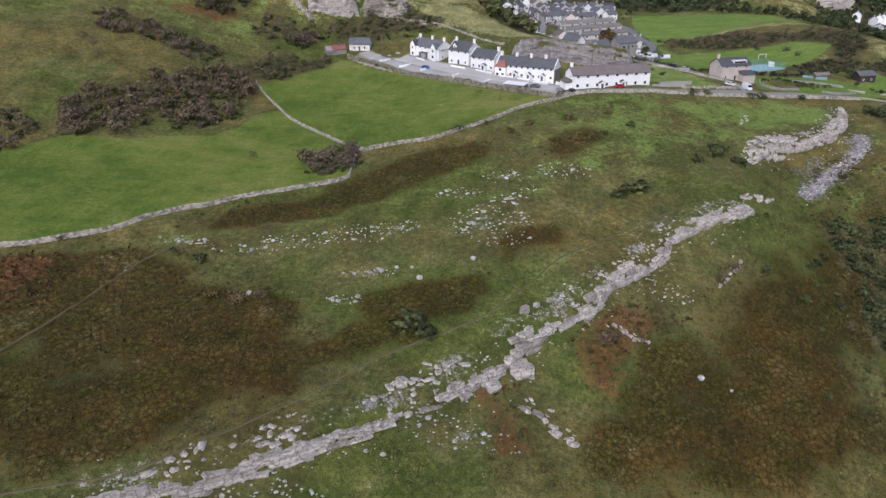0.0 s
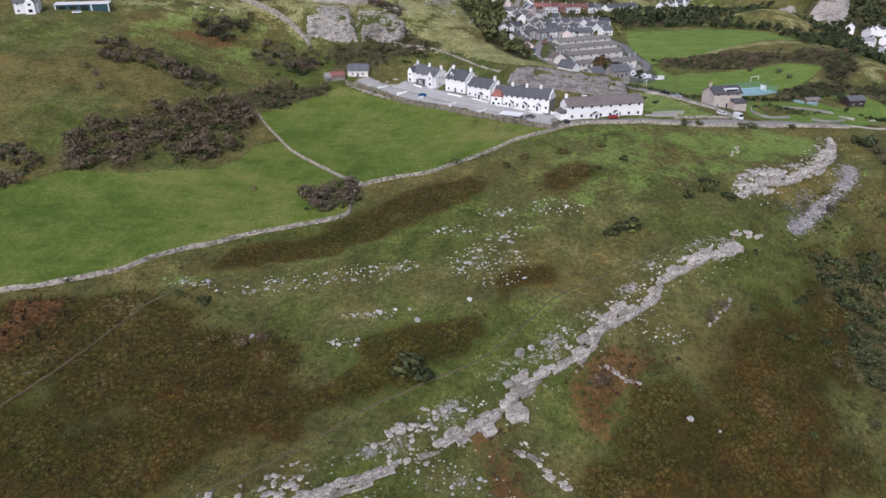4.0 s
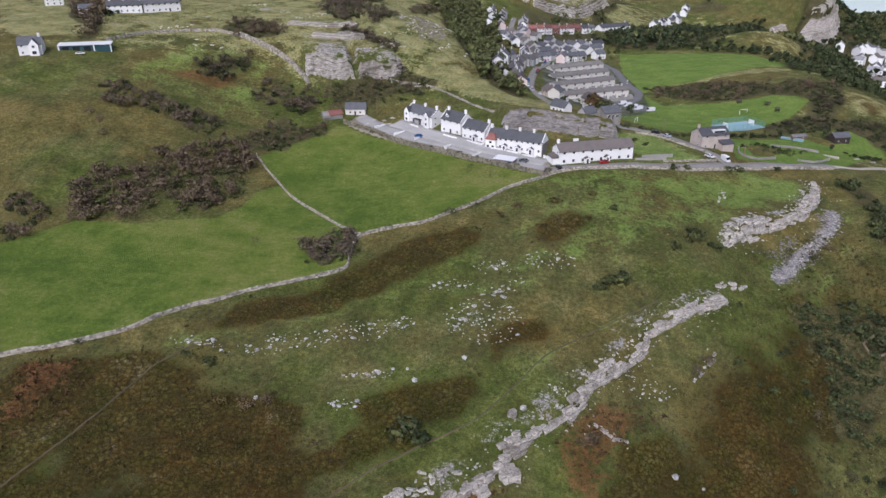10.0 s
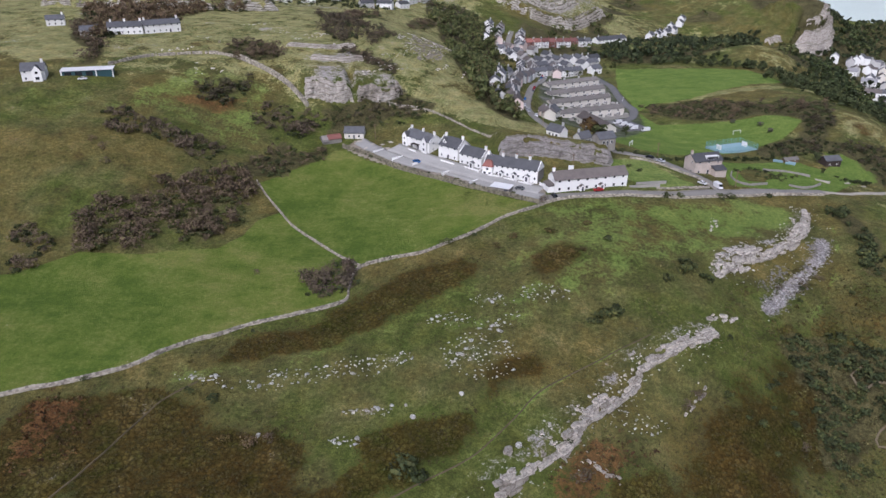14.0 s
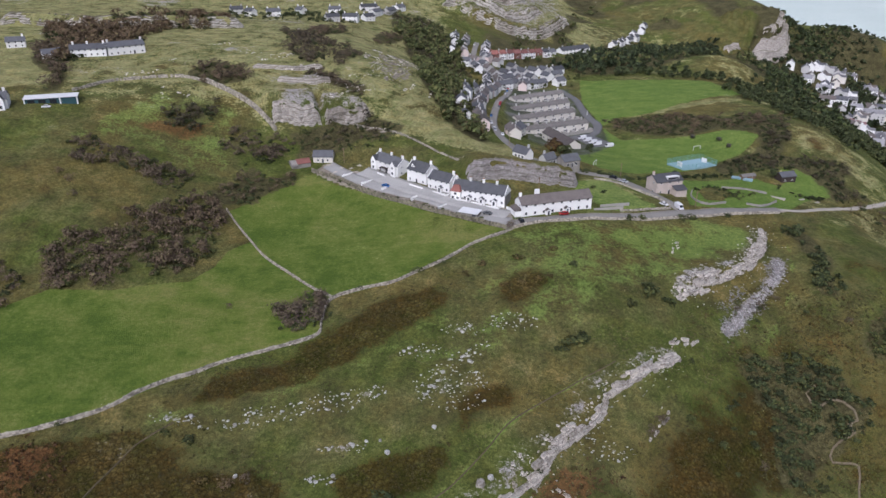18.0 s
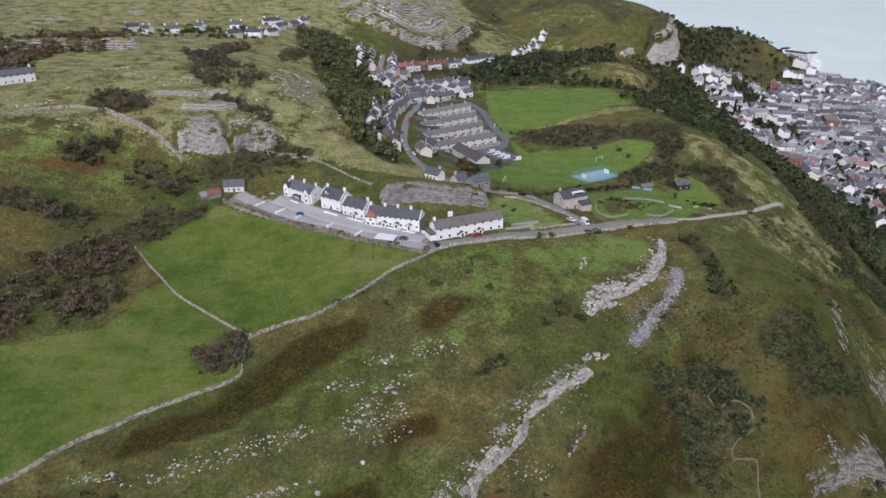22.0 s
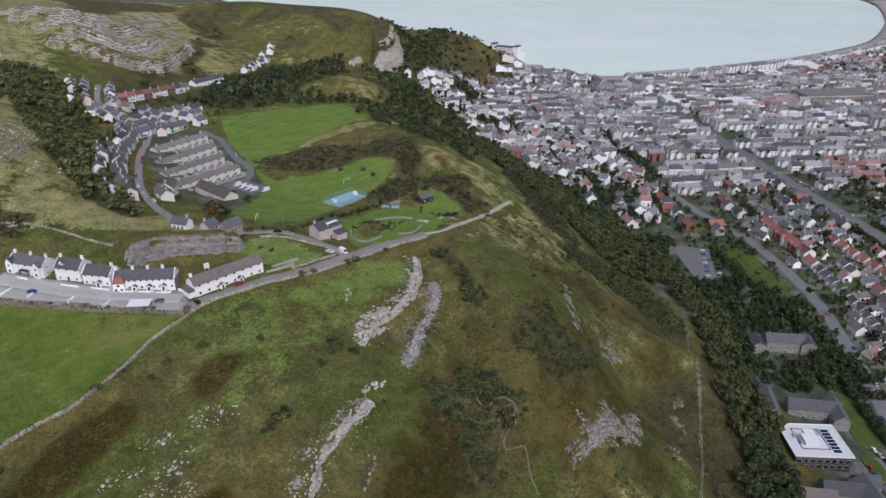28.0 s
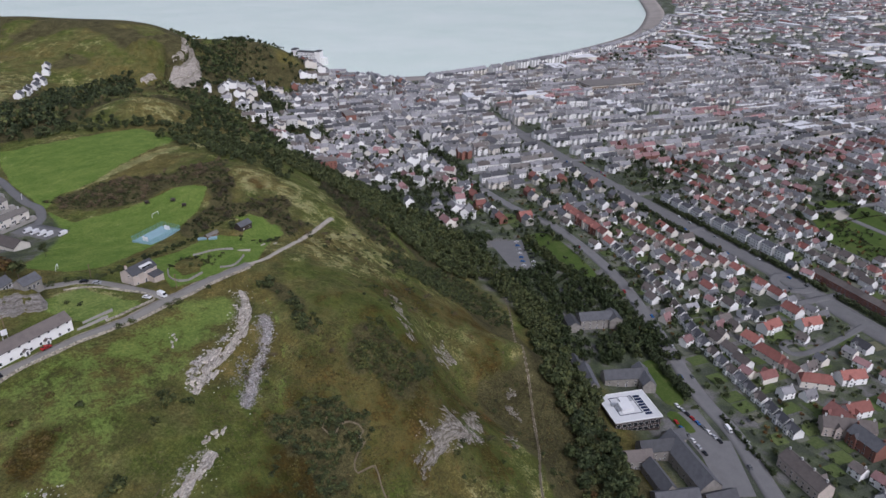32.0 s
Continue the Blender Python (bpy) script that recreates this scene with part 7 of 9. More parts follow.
for x, y, s_, a in ((-34, 343, 2.4, 40), (-31, 347, 1.8, 70), (-38, 350, 2.0, 10), (-26, 346, 1.6, 30), (-22, 348, 1.9, -20)):
    ob = new("rubble_mound", Shape().add(*low_rock(int(s_ * 10))).mesh("rubble_mound", M["gravel"]))
    ob.matrix_basis = Matrix.LocRotScale((x, y, float(ground_z(x, y)) + 0.1), Euler((0, 0, radians(a))), (s_, s_ * 0.7, s_ * 0.45))
    tagged(ob, "heap of pale rubble in the yard beside the barn", "rubble", "rubble heaps in the yard")
big = new("sign_board", Shape().box(-1.2, 1.2, -0.06, 0.06, 2.0, 4.6).box(-1.0, -0.85, -0.05, 0.05, -0.3, 2.0).box(0.85, 1.0, -0.05, 0.05, -0.3, 2.0).mesh("sign_board", M["frame_white"]))
big.location = (62, 300, float(ground_z(62, 300)))
tagged(big, "blank white upright board on two posts behind the cottage", "board")

# ---- the stone house by the lane, its garden, the play court ----
sh2 = cottage("stone_house", (123, 312.5), (137, 316), 9, 6.4, 9.0, "stone_pale", "slate", "square pinkish stone house with slate roof", 3, (), (0.03,), doors=(0.5,))
part("extension", Shape().box(1.5, 7.5, -8.4, -4.5, -2.5, 2.7).mesh("extension", M["stone_pale"]), sh2)
part("extension_roof", mesh_of("extension_roof", [(1.2, -8.7, 2.7), (7.8, -8.7, 2.7), (7.8, -4.4, 4.0), (1.2, -4.4, 4.0), (1.2, -8.7, 2.9), (7.8, -8.7, 2.9), (7.8, -4.4, 4.2), (1.2, -4.4, 4.2)], BOX_F, M["slate"]), sh2)
part("roof_dormer", Shape().box(-1.0, 5.6, -3.6, -0.6, 6.6, 8.3).mesh("roof_dormer", M["frame_white"]), sh2, "long white flat-roofed dormer")
part("dormer_window", Shape().box(-0.6, 5.2, -3.66, -3.5, 7.2, 8.0).mesh("dormer_window", M["glass"]), sh2)
for k in (0, 1):
    fr = new("cold_frame", Shape().box(-2.4, 2.4, -1.5, 1.5, -0.6, 0.7).box(-2.5, 2.5, -1.6, 1.6, 0.7, 0.8).mesh("cold_frame", M["court_blue"]))
    fr.matrix_basis = pose(183.5 + k * 5, 354.5 - k * 3.4, float(ground_z(186, 352)), 0, 0, -30)
    tagged(fr, "low pale blue covered garden frame in grass", "garden frame", "garden frames")

court = new("play_court")
court.matrix_basis = pose(168, 379, max(float(ground_z(168 + dx, 379 + dy)) for dx in (-12, 0, 12) for dy in (-8, 0, 8)) + 0.1, 0, 0, 20)
tagged(court, "fenced ball court with a faded blue surface", "sports court")
part("surface", Shape().box(-12, 12, -7, 7, -3.0, 0.06).mesh("surface", M["court_blue"]), court)
for x in range(-12, 13, 3):
    for y in (-7, 7):
        part("fence_post", shared("cpost", lambda: Shape().box(-0.06, 0.06, -0.06, 0.06, -0.5, 3).mesh("fence_post", M["court_green"])), court, m=pose(x, y, 0))
for y in (-7, 7):
    for z in (0.6, 1.2, 1.8, 2.4, 2.95):
        part("fence_rail", shared("crail", lambda: Shape().box(-12, 12, -0.04, 0.04, -0.05, 0.05).mesh("fence_rail", M["court_green"])), court, m=pose(0, y, z))
for x in (-12, 12):
    for z in (0.6, 1.2, 1.8, 2.4, 2.95):
        part("fence_rail", shared("crail2", lambda: Shape().box(-0.04, 0.04, -7, 7, -0.05, 0.05).mesh("fence_rail", M["court_green"])), court, m=pose(x, 0, z))
for x in (-9, 9):
    part("end_wall", Shape().box(-0.1, 0.1, -2, 2, 0, 2.6).mesh("end_wall", M["frame_white"]), court, m=pose(x, 0, 0.05))

for pts, lab in (([(146, 324), (142, 315), (142, 308), (147, 305), (157, 309)], "low curved stone garden wall in turf"), ([(168, 310), (172, 308), (177, 309), (187, 317)], "curved stone kerb round a garden lawn"), ([(166, 334), (174, 334), (181, 333), (188, 329)], "pale retaining wall across a garden")):
    stone_wall("garden_terrace", pts, 0.9, 0.6, lab, 15, "stone", 0.0)
for x, y, w_, h_, a in ((191, 325, 9, 2.0, -38), (206, 327, 4, 1.2, 20), (214, 326, 3, 1.2, 20)):
    ob = new("stone_slab_path", Shape().box(-w_ / 2, w_ / 2, -h_ / 2, h_ / 2, -0.8, 0.25).mesh("stone_slab_path", M["gravel"]))
    ob.matrix_basis = pose(x, y, float(ground_z(x, y)), 0, 0, a)
    tagged(ob, "pale concrete garden path slab in turf", "path")
hut = cottage("garden_hut", (207, 350), (216, 352), 6, 3.4, 5.2, "brown_board", "slate", "small black-stained timber hut in a garden", 2, (), (), 1, win=(0.9, 0.9), gable_win=False)
cottage("chicken_house", (186, 352), (194, 354), 3, 1.8, 2.7, "timber", "roof_asbestos", "low brown timber animal house", 2, (), (), 1, win=(0.6, 0.5), gable_win=False)
for i, (x, y) in enumerate(((187, 427), (199, 415), (200, 403))):
    ob = new("climbing_hut", Shape().box(-1.2, -1.05, -1.2, -1.05, -0.3, 2.2).box(1.05, 1.2, -1.2, -1.05, -0.3, 2.2).box(-1.2, -1.05, 1.05, 1.2, -0.3, 2.2).box(1.05, 1.2, 1.05, 1.2, -0.3, 2.2).box(-1.3, 1.3, -1.3, 1.3, 1.1, 1.25).box(-1.4, 1.4, -1.4, 1.4, 2.2, 2.35).mesh("climbing_hut", M["brown_board"]))
    ob.matrix_basis = pose(x, y, float(ground_z(x, y)), 0, 0, 30 * i)
    tagged(ob, "dark wooden climbing hut on a mown field", "play equipment", "play equipment on the field")

# ---- houses on the upper slope ----
GU = "houses on the upland"
uh = cottage("farmhouse", (-202, 349), (-192, 352), 8, 5.0, 8.2, "render_white", "slate", "white gabled house with a purple slate roof", 3, (), (0.9,), group=GU, doors=(0.5,))
o = part("front_gable", mesh_of("front_gable", *[[(b_, a_, c) for a_, b_, c in gable_walls(2, 4.2, 5.0, 7.6, 2.0)[0]], [f[::-1] for f in gable_walls(2, 4.2, 5.0, 7.6)[1]]], M["render_white"]), uh, m=pose(2.0, -4.9, 0))
part("gable_roof", roof_slabs(3.4, 4.2, 5.0, 7.6, 0.2, 0.15).mesh("gable_roof", M["slate"]), o, m=pose(0, 0.9, 0, 0, 0, 90))
put_window(o, 0, -1.0, 1.4, 2.0, 1.6)
put_window(o, 0, -1.0, 4.2, 1.4, 1.2)
barn = new("long_shed")
barn.matrix_basis = front((-187, 358), (-164, 364), 6)[0]
tagged(barn, "long low shed with a white roof and teal front", "shed", GU)
part("wall", Shape().box(-12, 12, -3, 3, -2, 2.9).mesh("wall", M["teal_board"]), barn)
part("roof", mesh_of("roof", [(-12.5, -3.5, 2.9), (12.5, -3.5, 2.9), (12.5, 3.5, 3.5), (-12.5, 3.5, 3.5), (-12.5, -3.5, 3.15), (12.5, -3.5, 3.15), (12.5, 3.5, 3.75), (-12.5, 3.5, 3.75)], BOX_F, M["roof_pale"]), barn)
for x in (-9, -4, 1):
    part("door", Shape().box(-1.6, 1.6, -3.08, -2.9, 0, 2.3).mesh("door", M["glass"]), barn, m=pose(x, 0, 0))
for x in (4.2, -12, 12):
    part("pillar", Shape().box(-0.3, 0.3, -3.15, -2.9, -1, 2.9).mesh("pillar", M["frame_white"]), barn, m=pose(x, 0, 0))
cottage("farm_row", (-199, 446), (-180, 452), 7, 4.6, 7.2, "render_white", "slate", "long white farmhouse row with slate roof", 6, (), (0.1, 0.5, 0.95), group=GU, doors=(0.3,))
cottage("farm_row", (-179, 453), (-161, 466), 7, 5.2, 7.8, "render_white", "slate", "white upland terrace with small dark windows", 6, (), (0.05, 0.95), group=GU, doors=(0.7,))
cottage("farm_annexe", (-211, 437), (-202, 443), 6, 3.4, 5.6, "render_white", "slate", "small white annexe with slate roof", 2, (), (), 1, group=GU)
cottage("upland_house", (-248, 470), (-238, 474), 7, 4.0, 6.4, "render_white", "slate", "white house behind upland thorn trees", 3, (), (0.9,), group=GU)
for i, (x, y, l, a) in enumerate(((-155, 716, 12, 20), (-142, 700, 9, -30), (-118, 702, 13, 15), (-98, 722, 9, -40), (-61, 690, 13, 25), (-47, 706, 15, -12), (-28, 728, 12, 40), (-20, 756, 16, 60), (-6, 772, 14, 55), (-30, 772, 18, 20), (-64, 740, 12, 0), (4, 790, 12, 50))):
    c, s_ = math.cos(radians(a)), math.sin(radians(a))
    cottage("hill_village_house", (x - c * l / 2, y - s_ * l / 2), (x + c * l / 2, y + s_ * l / 2), 8, 4.6, 7.2, "render_white" if i % 4 else "render_grey", "slate", "white house in the hilltop hamlet" if i % 4 else "grey house in the hilltop hamlet", 3, (), (0.1, 0.9), group=GU, gable_win=False)
cottage("long_barn", (-205, 890), (-116, 894), 22, 5, 9, "render_grey", "slate", "very long low farm building with slate-blue roof", 8, (), (), 1, group=GU, gable_win=False)


# ---- the valley village: flat-faced terraces, the winding street, yards and vans ----
GV = "houses of the valley village"


def plain_house(name, x, y, turn, l, d, eave, ridge, wall, roof, label, group, nx=2, floors=2, chimneys=(0.1,), hip=0.0, back=True, gable=False, base=None):
    """A house seen from far: walls, roof, chimneys, each window and a door."""
    root = new(name)
    z = float(ground_z(x, y)) if base is None else base
    root.matrix_basis = pose(x, y, z, 0, 0, turn)
    tagged(root, label, "house", group)
    part("wall", house_mesh(l, d, eave, ridge if not hip else eave + 0.01, wall), root)
    part("roof", roof_mesh(l, d, eave, ridge, roof, hip), root)
    for q in chimneys:
        put_chimney(root, -l / 2 + l * q, 0.0, ridge, "brick_red" if wall == "brick_red" else "render_grey", far=True)
    way = Vector((60 - x, 200 - y)).normalized().dot(Vector((math.sin(radians(turn)), -math.cos(radians(turn)))))
    for side, t in ((-1, 0), (1, 180)) if back and abs(way) < 0.35 else ((-1, 0),) if way > 0 or not back else ((1, 180),):
        for f in range(floors):
            z = 1.4 + f * 2.7
            for k in range(nx):
                put_window(root, -l / 2 + l * (k + 0.5) / nx, side * d / 2, z, 1.4 if f == 0 else 1.2, 1.35 if f == 0 else 1.2, t, True)
    part("door", door_mesh(), root, m=pose(0, -d / 2, 0))
    if gable:
        gw = min(3.6, l * 0.45)
        o = part("front_gable", shared(("fg", gw, eave, wall), lambda: mesh_of("front_gable", *[[(b_, a_, c) for a_, b_, c in gable_walls(1.4, gw, eave, eave + gw * 0.62, 2.5)[0]], [f[::-1] for f in gable_walls(1.4, gw, eave, eave + gw * 0.62)[1]]], M[wall])), root, m=pose(-l * 0.22, -d / 2 - 0.6, 0))
        part("gable_roof", shared(("fgr", gw, eave, roof), lambda: roof_slabs(3.2, gw, eave, eave + gw * 0.62, 0.25, 0.15).mesh("gable_roof", M[roof])), o, m=pose(0, 0.9, 0, 0, 0, 90))
        put_window(o, 0, -0.7, 1.4, 1.5, 1.4, 0, True)
        put_window(o, 0, -0.7, 4.1, 1.3, 1.2, 0, True)
    return root


def flat_terrace(a, b, label):
    """One of the long estate terraces: grey sheet roof, pale rendered front, fenced yards."""
    m, ln = front(a, b, 8)
    ln = round(ln, 1)
    root = new("estate_terrace")
    root.matrix_basis = m
    tagged(root, label, "terrace", "parallel estate terraces")
    part("wall", house_mesh(ln, 8, 4.9, 6.8, "render_cream"), root)
    part("roof", roof_mesh(ln, 8, 4.9, 6.8, "roof_asbestos"), root)
    n = 7
    for k in range(n):
        x = -ln / 2 + ln * (k + 0.5) / n
        for f in (0, 1):
            put_window(root, x - 1.6, -4, 1.4 + f * 2.5, 1.6, 1.2, 0, True)
        part("door", door_mesh(), root, m=pose(x, -4, 0))
        part("yard_shed", shared("yshed", lambda: Shape().box(-1.4, 1.4, -1.2, 1.2, -1.5, 2.2).box(-1.5, 1.5, -1.3, 1.3, 2.2, 2.35).mesh("yard_shed", M["concrete"])), root, m=pose(x + 1.8, -8.6, 0))
        if k % 2 == 0:
            put_chimney(root, x, 0, 6.8, "render_grey", far=True)
    part("yard_wall", shared(("yw", ln), lambda: Shape().box(-ln / 2, ln / 2, -10.2, -10.0, -1.5, 1.5).mesh("yard_wall", M["concrete"])), root)
    return root


for a, b in (((89, 541), (133, 563)), ((84, 505), (130, 528)), ((82, 480), (128, 501)), ((85, 459), (132, 477))):
    flat_terrace(a, b, "long pale two-storey estate terrace with grey roof")
plain_house("school_hall", 104, 438, -74, 34, 10, 4.0, 7.2, "render_cream", "slate_brown", "long gabled hall with brown roof beside a yard", GV, 6, 1, ())
plain_house("village_house", 77, 449, 60, 9, 9, 5.4, 8.6, "render_cream", "slate", "cream gabled house at the estate corner", GV, 2, 2, (0.1,))
plain_house("village_house", 110, 618, 10, 14, 11, 5.0, 8.0, "render_white", "slate", "broad white village building with slate roof", GV, 3)
plain_house("village_house", 75, 341, 30, 7, 6, 3.0, 5.6, "render_grey", "slate", "small slate-roofed cottage in the dip", GV, 2, 1, (0.1,))
plain_house("village_house", 63, 347, -50, 9, 6, 3.2, 6.0, "render_white", "slate", "white slate-roofed cottage beside the lane bend", GV, 2, 1, (0.9,))
plain_house("village_house", 82, 326, 20, 9, 7, 3.2, 5.6, "stone", "slate", "stone outbuilding below the rock face", GV, 2, 1, ())


def street_row():
    """Small houses up both sides of the winding village street, in step with its bends."""
    rnd = random.Random(12)
    c = curve_points(SIDE_ROAD[6:], 1.0)
    d = np.gradient(c, axis=0)
    at = 18
    while at < len(c) - 6:
        l = rnd.choice((8, 9, 10, 11))
        a = math.degrees(math.atan2(d[at][1], d[at][0]))
        nv = np.array([-math.sin(radians(a)), math.cos(radians(a))])
        for sg in (1, -1):
            p = c[at] + nv * sg * rnd.uniform(9.5, 11.5)
            if sg < 0 and 430 < p[1] < 610:
                continue
            if sg < 0 and rnd.random() < 0.12:
                continue
            w = rnd.choice(("render_white", "render_cream", "render_grey", "render_grey", "render_pink"))
            plain_house("village_house", float(p[0]), float(p[1]), a + (180 if sg > 0 else 0), l, 7.5, 4.9, 7.6, w, "slate_brown" if rnd.random() < (0.7 if sg > 0 else 0.3) else "slate",
                        {"render_white": "white village street house with slate roof", "render_cream": "cream village street house", "render_grey": "grey village street house", "render_pink": "pinkish village street house"}[w], GV, 2, 2, (0.08,), back=False)
        if rnd.random() < 0.6:
            p = c[at] + nv * rnd.uniform(19, 23)
            plain_house("village_house", float(p[0]), float(p[1]), a + 180 + rnd.uniform(-20, 20), 8, 7, 4.6, 7.2, "render_white", "slate", "white house on the bank above the street", GV, 2, 2, (0.1,), back=False)
        at += l + (0 if rnd.random() < 0.75 else 4)
    for k in range(9):
        x, y = 92 + k * 8.2, 697 + k * 5.2
        if x < 215:
            plain_house("village_house", x, y, 29, 7.6, 8, 5.2, 8.0, "brick_red" if k % 3 == 0 else "render_white", "tile_red" if k < 2 else ("tile_dull" if k < 7 else "slate"), "red-roofed terrace house across the valley head", GV, 2, 2, (0.1,), back=False)
    for k in range(16):
        x, y = 90 + (k % 5) * 12.5 + (k // 5) * 5 + rnd.uniform(-3, 3), 612 + (k // 5) * 19 + (k % 5) * 4 + rnd.uniform(-3, 3)
        plain_house("village_house", x, y, 29 + rnd.choice((0, 90)), rnd.choice((10, 13)), 8, 4.6, 7.4, "render_grey" if k % 2 else "render_white", "slate", "slate-roofed house in the village middle", GV, 2, 2, (0.1,), back=False)
    for k in range(9):
        x, y = 257 + k * 9 + rnd.uniform(-4, 4), 842 + k * 16 + rnd.uniform(-6, 6)
        plain_house("village_house", x, y, 58 + rnd.uniform(-12, 12), rnd.choice((9, 12)), 8, 5.2, 8.2, "render_white", "slate", "white house on the road between the hills", GV, 2, 2, (0.1,), back=False)


street_row()
rng = np.random.default_rng(63)
c = curve_points(SIDE_ROAD[6:], 1.0)
p = c[rng.integers(4, len(c) - 4, 150)] + np.column_stack([rng.choice([-1, -1, -1, 1], 150) * rng.uniform(17, 36, 150), rng.uniform(-6, 6, 150)])
p = p[~inside(p[:, 0], p[:, 1], ESTATE)]
p = np.concatenate([p, np.column_stack([rng.uniform(88, 165, 46), rng.uniform(604, 700, 46)])])
grow("village_trees", [t[2] for t in TREES["green"]], p, rng.uniform(0.3, 0.62, len(p)), M["leaf_green"], "dark garden trees among the village houses", "trees", 64)
plain_house("village_house", 190, 776, 29, 40, 10, 5.0, 8.0, "render_white", "slate", "long white building at the valley head", GV, 8, 2, (0.1, 0.9), back=False)
strip("road_estate", [(139, 606), (142, 580), (143, 561), (140, 530), (139, 504), (141, 486), (136, 470), (130, 462)], 6, M["tarmac"], "tarmac road round the estate terraces", 0.25)


# ---- goals on the playing field, poles by the lane ----
for x, y, a in ((105, 359, 60), (140, 512, 70), (182, 407, 20)):
    goal = new("goal_posts")
    goal.matrix_basis = pose(x, y, float(ground_z(x, y)), 0, 0, a)
    tagged(goal, "white metal goal posts on mown grass", "goal", "goals on the playing field")
    for sx in (-2.7, 2.7):
        part("post", shared("goalpost", lambda: Shape().box(-0.09, 0.09, -0.09, 0.09, -0.4, 2.4).mesh("post", M["frame_white"])), goal, m=pose(sx, 0, 0))
    part("crossbar", shared("goalbar", lambda: Shape().box(-2.8, 2.8, -0.09, 0.09, 2.4, 2.58).mesh("crossbar", M["frame_white"])), goal)
for x, y in ((112, 335), (138, 300), (58, 362), (-30, 352), (64, 306)):
    pole = new("utility_pole")
    pole.location = (x, y, float(ground_z(x, y)))
    tagged(pole, "tall brown timber utility pole beside the lane", "pole", "poles along the lane")
    part("post", shared("upole", lambda: Shape().box(-0.13, 0.13, -0.13, 0.13, -0.8, 8.0).mesh("post", M["timber"])), pole)
    part("crossarm", shared("uarm", lambda: Shape().box(-0.8, 0.8, -0.07, 0.07, 7.3, 7.45).mesh("crossarm", M["timber"])), pole)


# ---- cars and vans ----
def car_meshes(key):
    prof = [(-2.1, 0.35), (-2.1, 0.85), (-1.95, 0.95), (-1.45, 1.0), (-0.75, 1.42), (0.85, 1.45), (1.55, 1.0), (2.05, 0.88), (2.12, 0.4)]
    def body():
        s = Shape()
        n = len(prof)
        v = [(x, -0.86 + (0.12 if z > 1.2 else 0), z) for x, z in prof] + [(x, 0.86 - (0.12 if z > 1.2 else 0), z) for x, z in prof]
        s.add(v, [tuple(range(n))[::-1], tuple(range(n, 2 * n))] + [(i, (i + 1) % n, n + (i + 1) % n, n + i) for i in range(n)])
        return s.mesh("body", M["car_" + key])
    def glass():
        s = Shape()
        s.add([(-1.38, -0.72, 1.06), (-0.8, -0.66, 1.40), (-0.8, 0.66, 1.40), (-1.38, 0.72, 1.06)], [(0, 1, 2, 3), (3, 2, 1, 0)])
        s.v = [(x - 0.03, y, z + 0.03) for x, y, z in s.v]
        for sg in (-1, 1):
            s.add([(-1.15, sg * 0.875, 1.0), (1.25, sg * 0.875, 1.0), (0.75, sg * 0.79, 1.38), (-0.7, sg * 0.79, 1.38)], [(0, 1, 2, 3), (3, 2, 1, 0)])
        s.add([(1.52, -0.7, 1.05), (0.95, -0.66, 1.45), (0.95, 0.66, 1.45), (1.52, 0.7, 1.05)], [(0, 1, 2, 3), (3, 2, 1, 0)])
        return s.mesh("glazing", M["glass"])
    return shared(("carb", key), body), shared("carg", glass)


def wheel_mesh():
    def make():
        s = Shape()
        k = 10
        v = [(0.31 * math.cos(6.283 * i / k), y, 0.31 + 0.31 * math.sin(6.283 * i / k)) for y in (-0.1, 0.1) for i in range(k)]
        s.add(v, [(i, (i + 1) % k, k + (i + 1) % k, k + i) for i in range(k)] + [tuple(range(k))[::-1], tuple(range(k, 2 * k))])
        return s.mesh("wheel", M["rubber"])
    return shared("wheel", make)


CAR_N = {"white": "white", "silver": "silver", "black": "black", "red": "red", "blue": "blue", "grey": "dark grey"}


def car(x, y, turn, key, lift=0.28, group="parked cars", name="car", where="parked by the road"):
    root = new(name)
    root.matrix_basis = pose(x, y, float(ground_z(x, y)) + lift, 0, 0, turn)
    tagged(root, f"{CAR_N[key]} hatchback car {where}", "car", group)
    b, g_ = car_meshes(key)
    part("body", b, root)
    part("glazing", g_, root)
    for wx in (-1.3, 1.3):
        for wy in (-0.8, 0.8):
            part("wheel", wheel_mesh(), root, m=pose(wx, wy, 0))
    return root


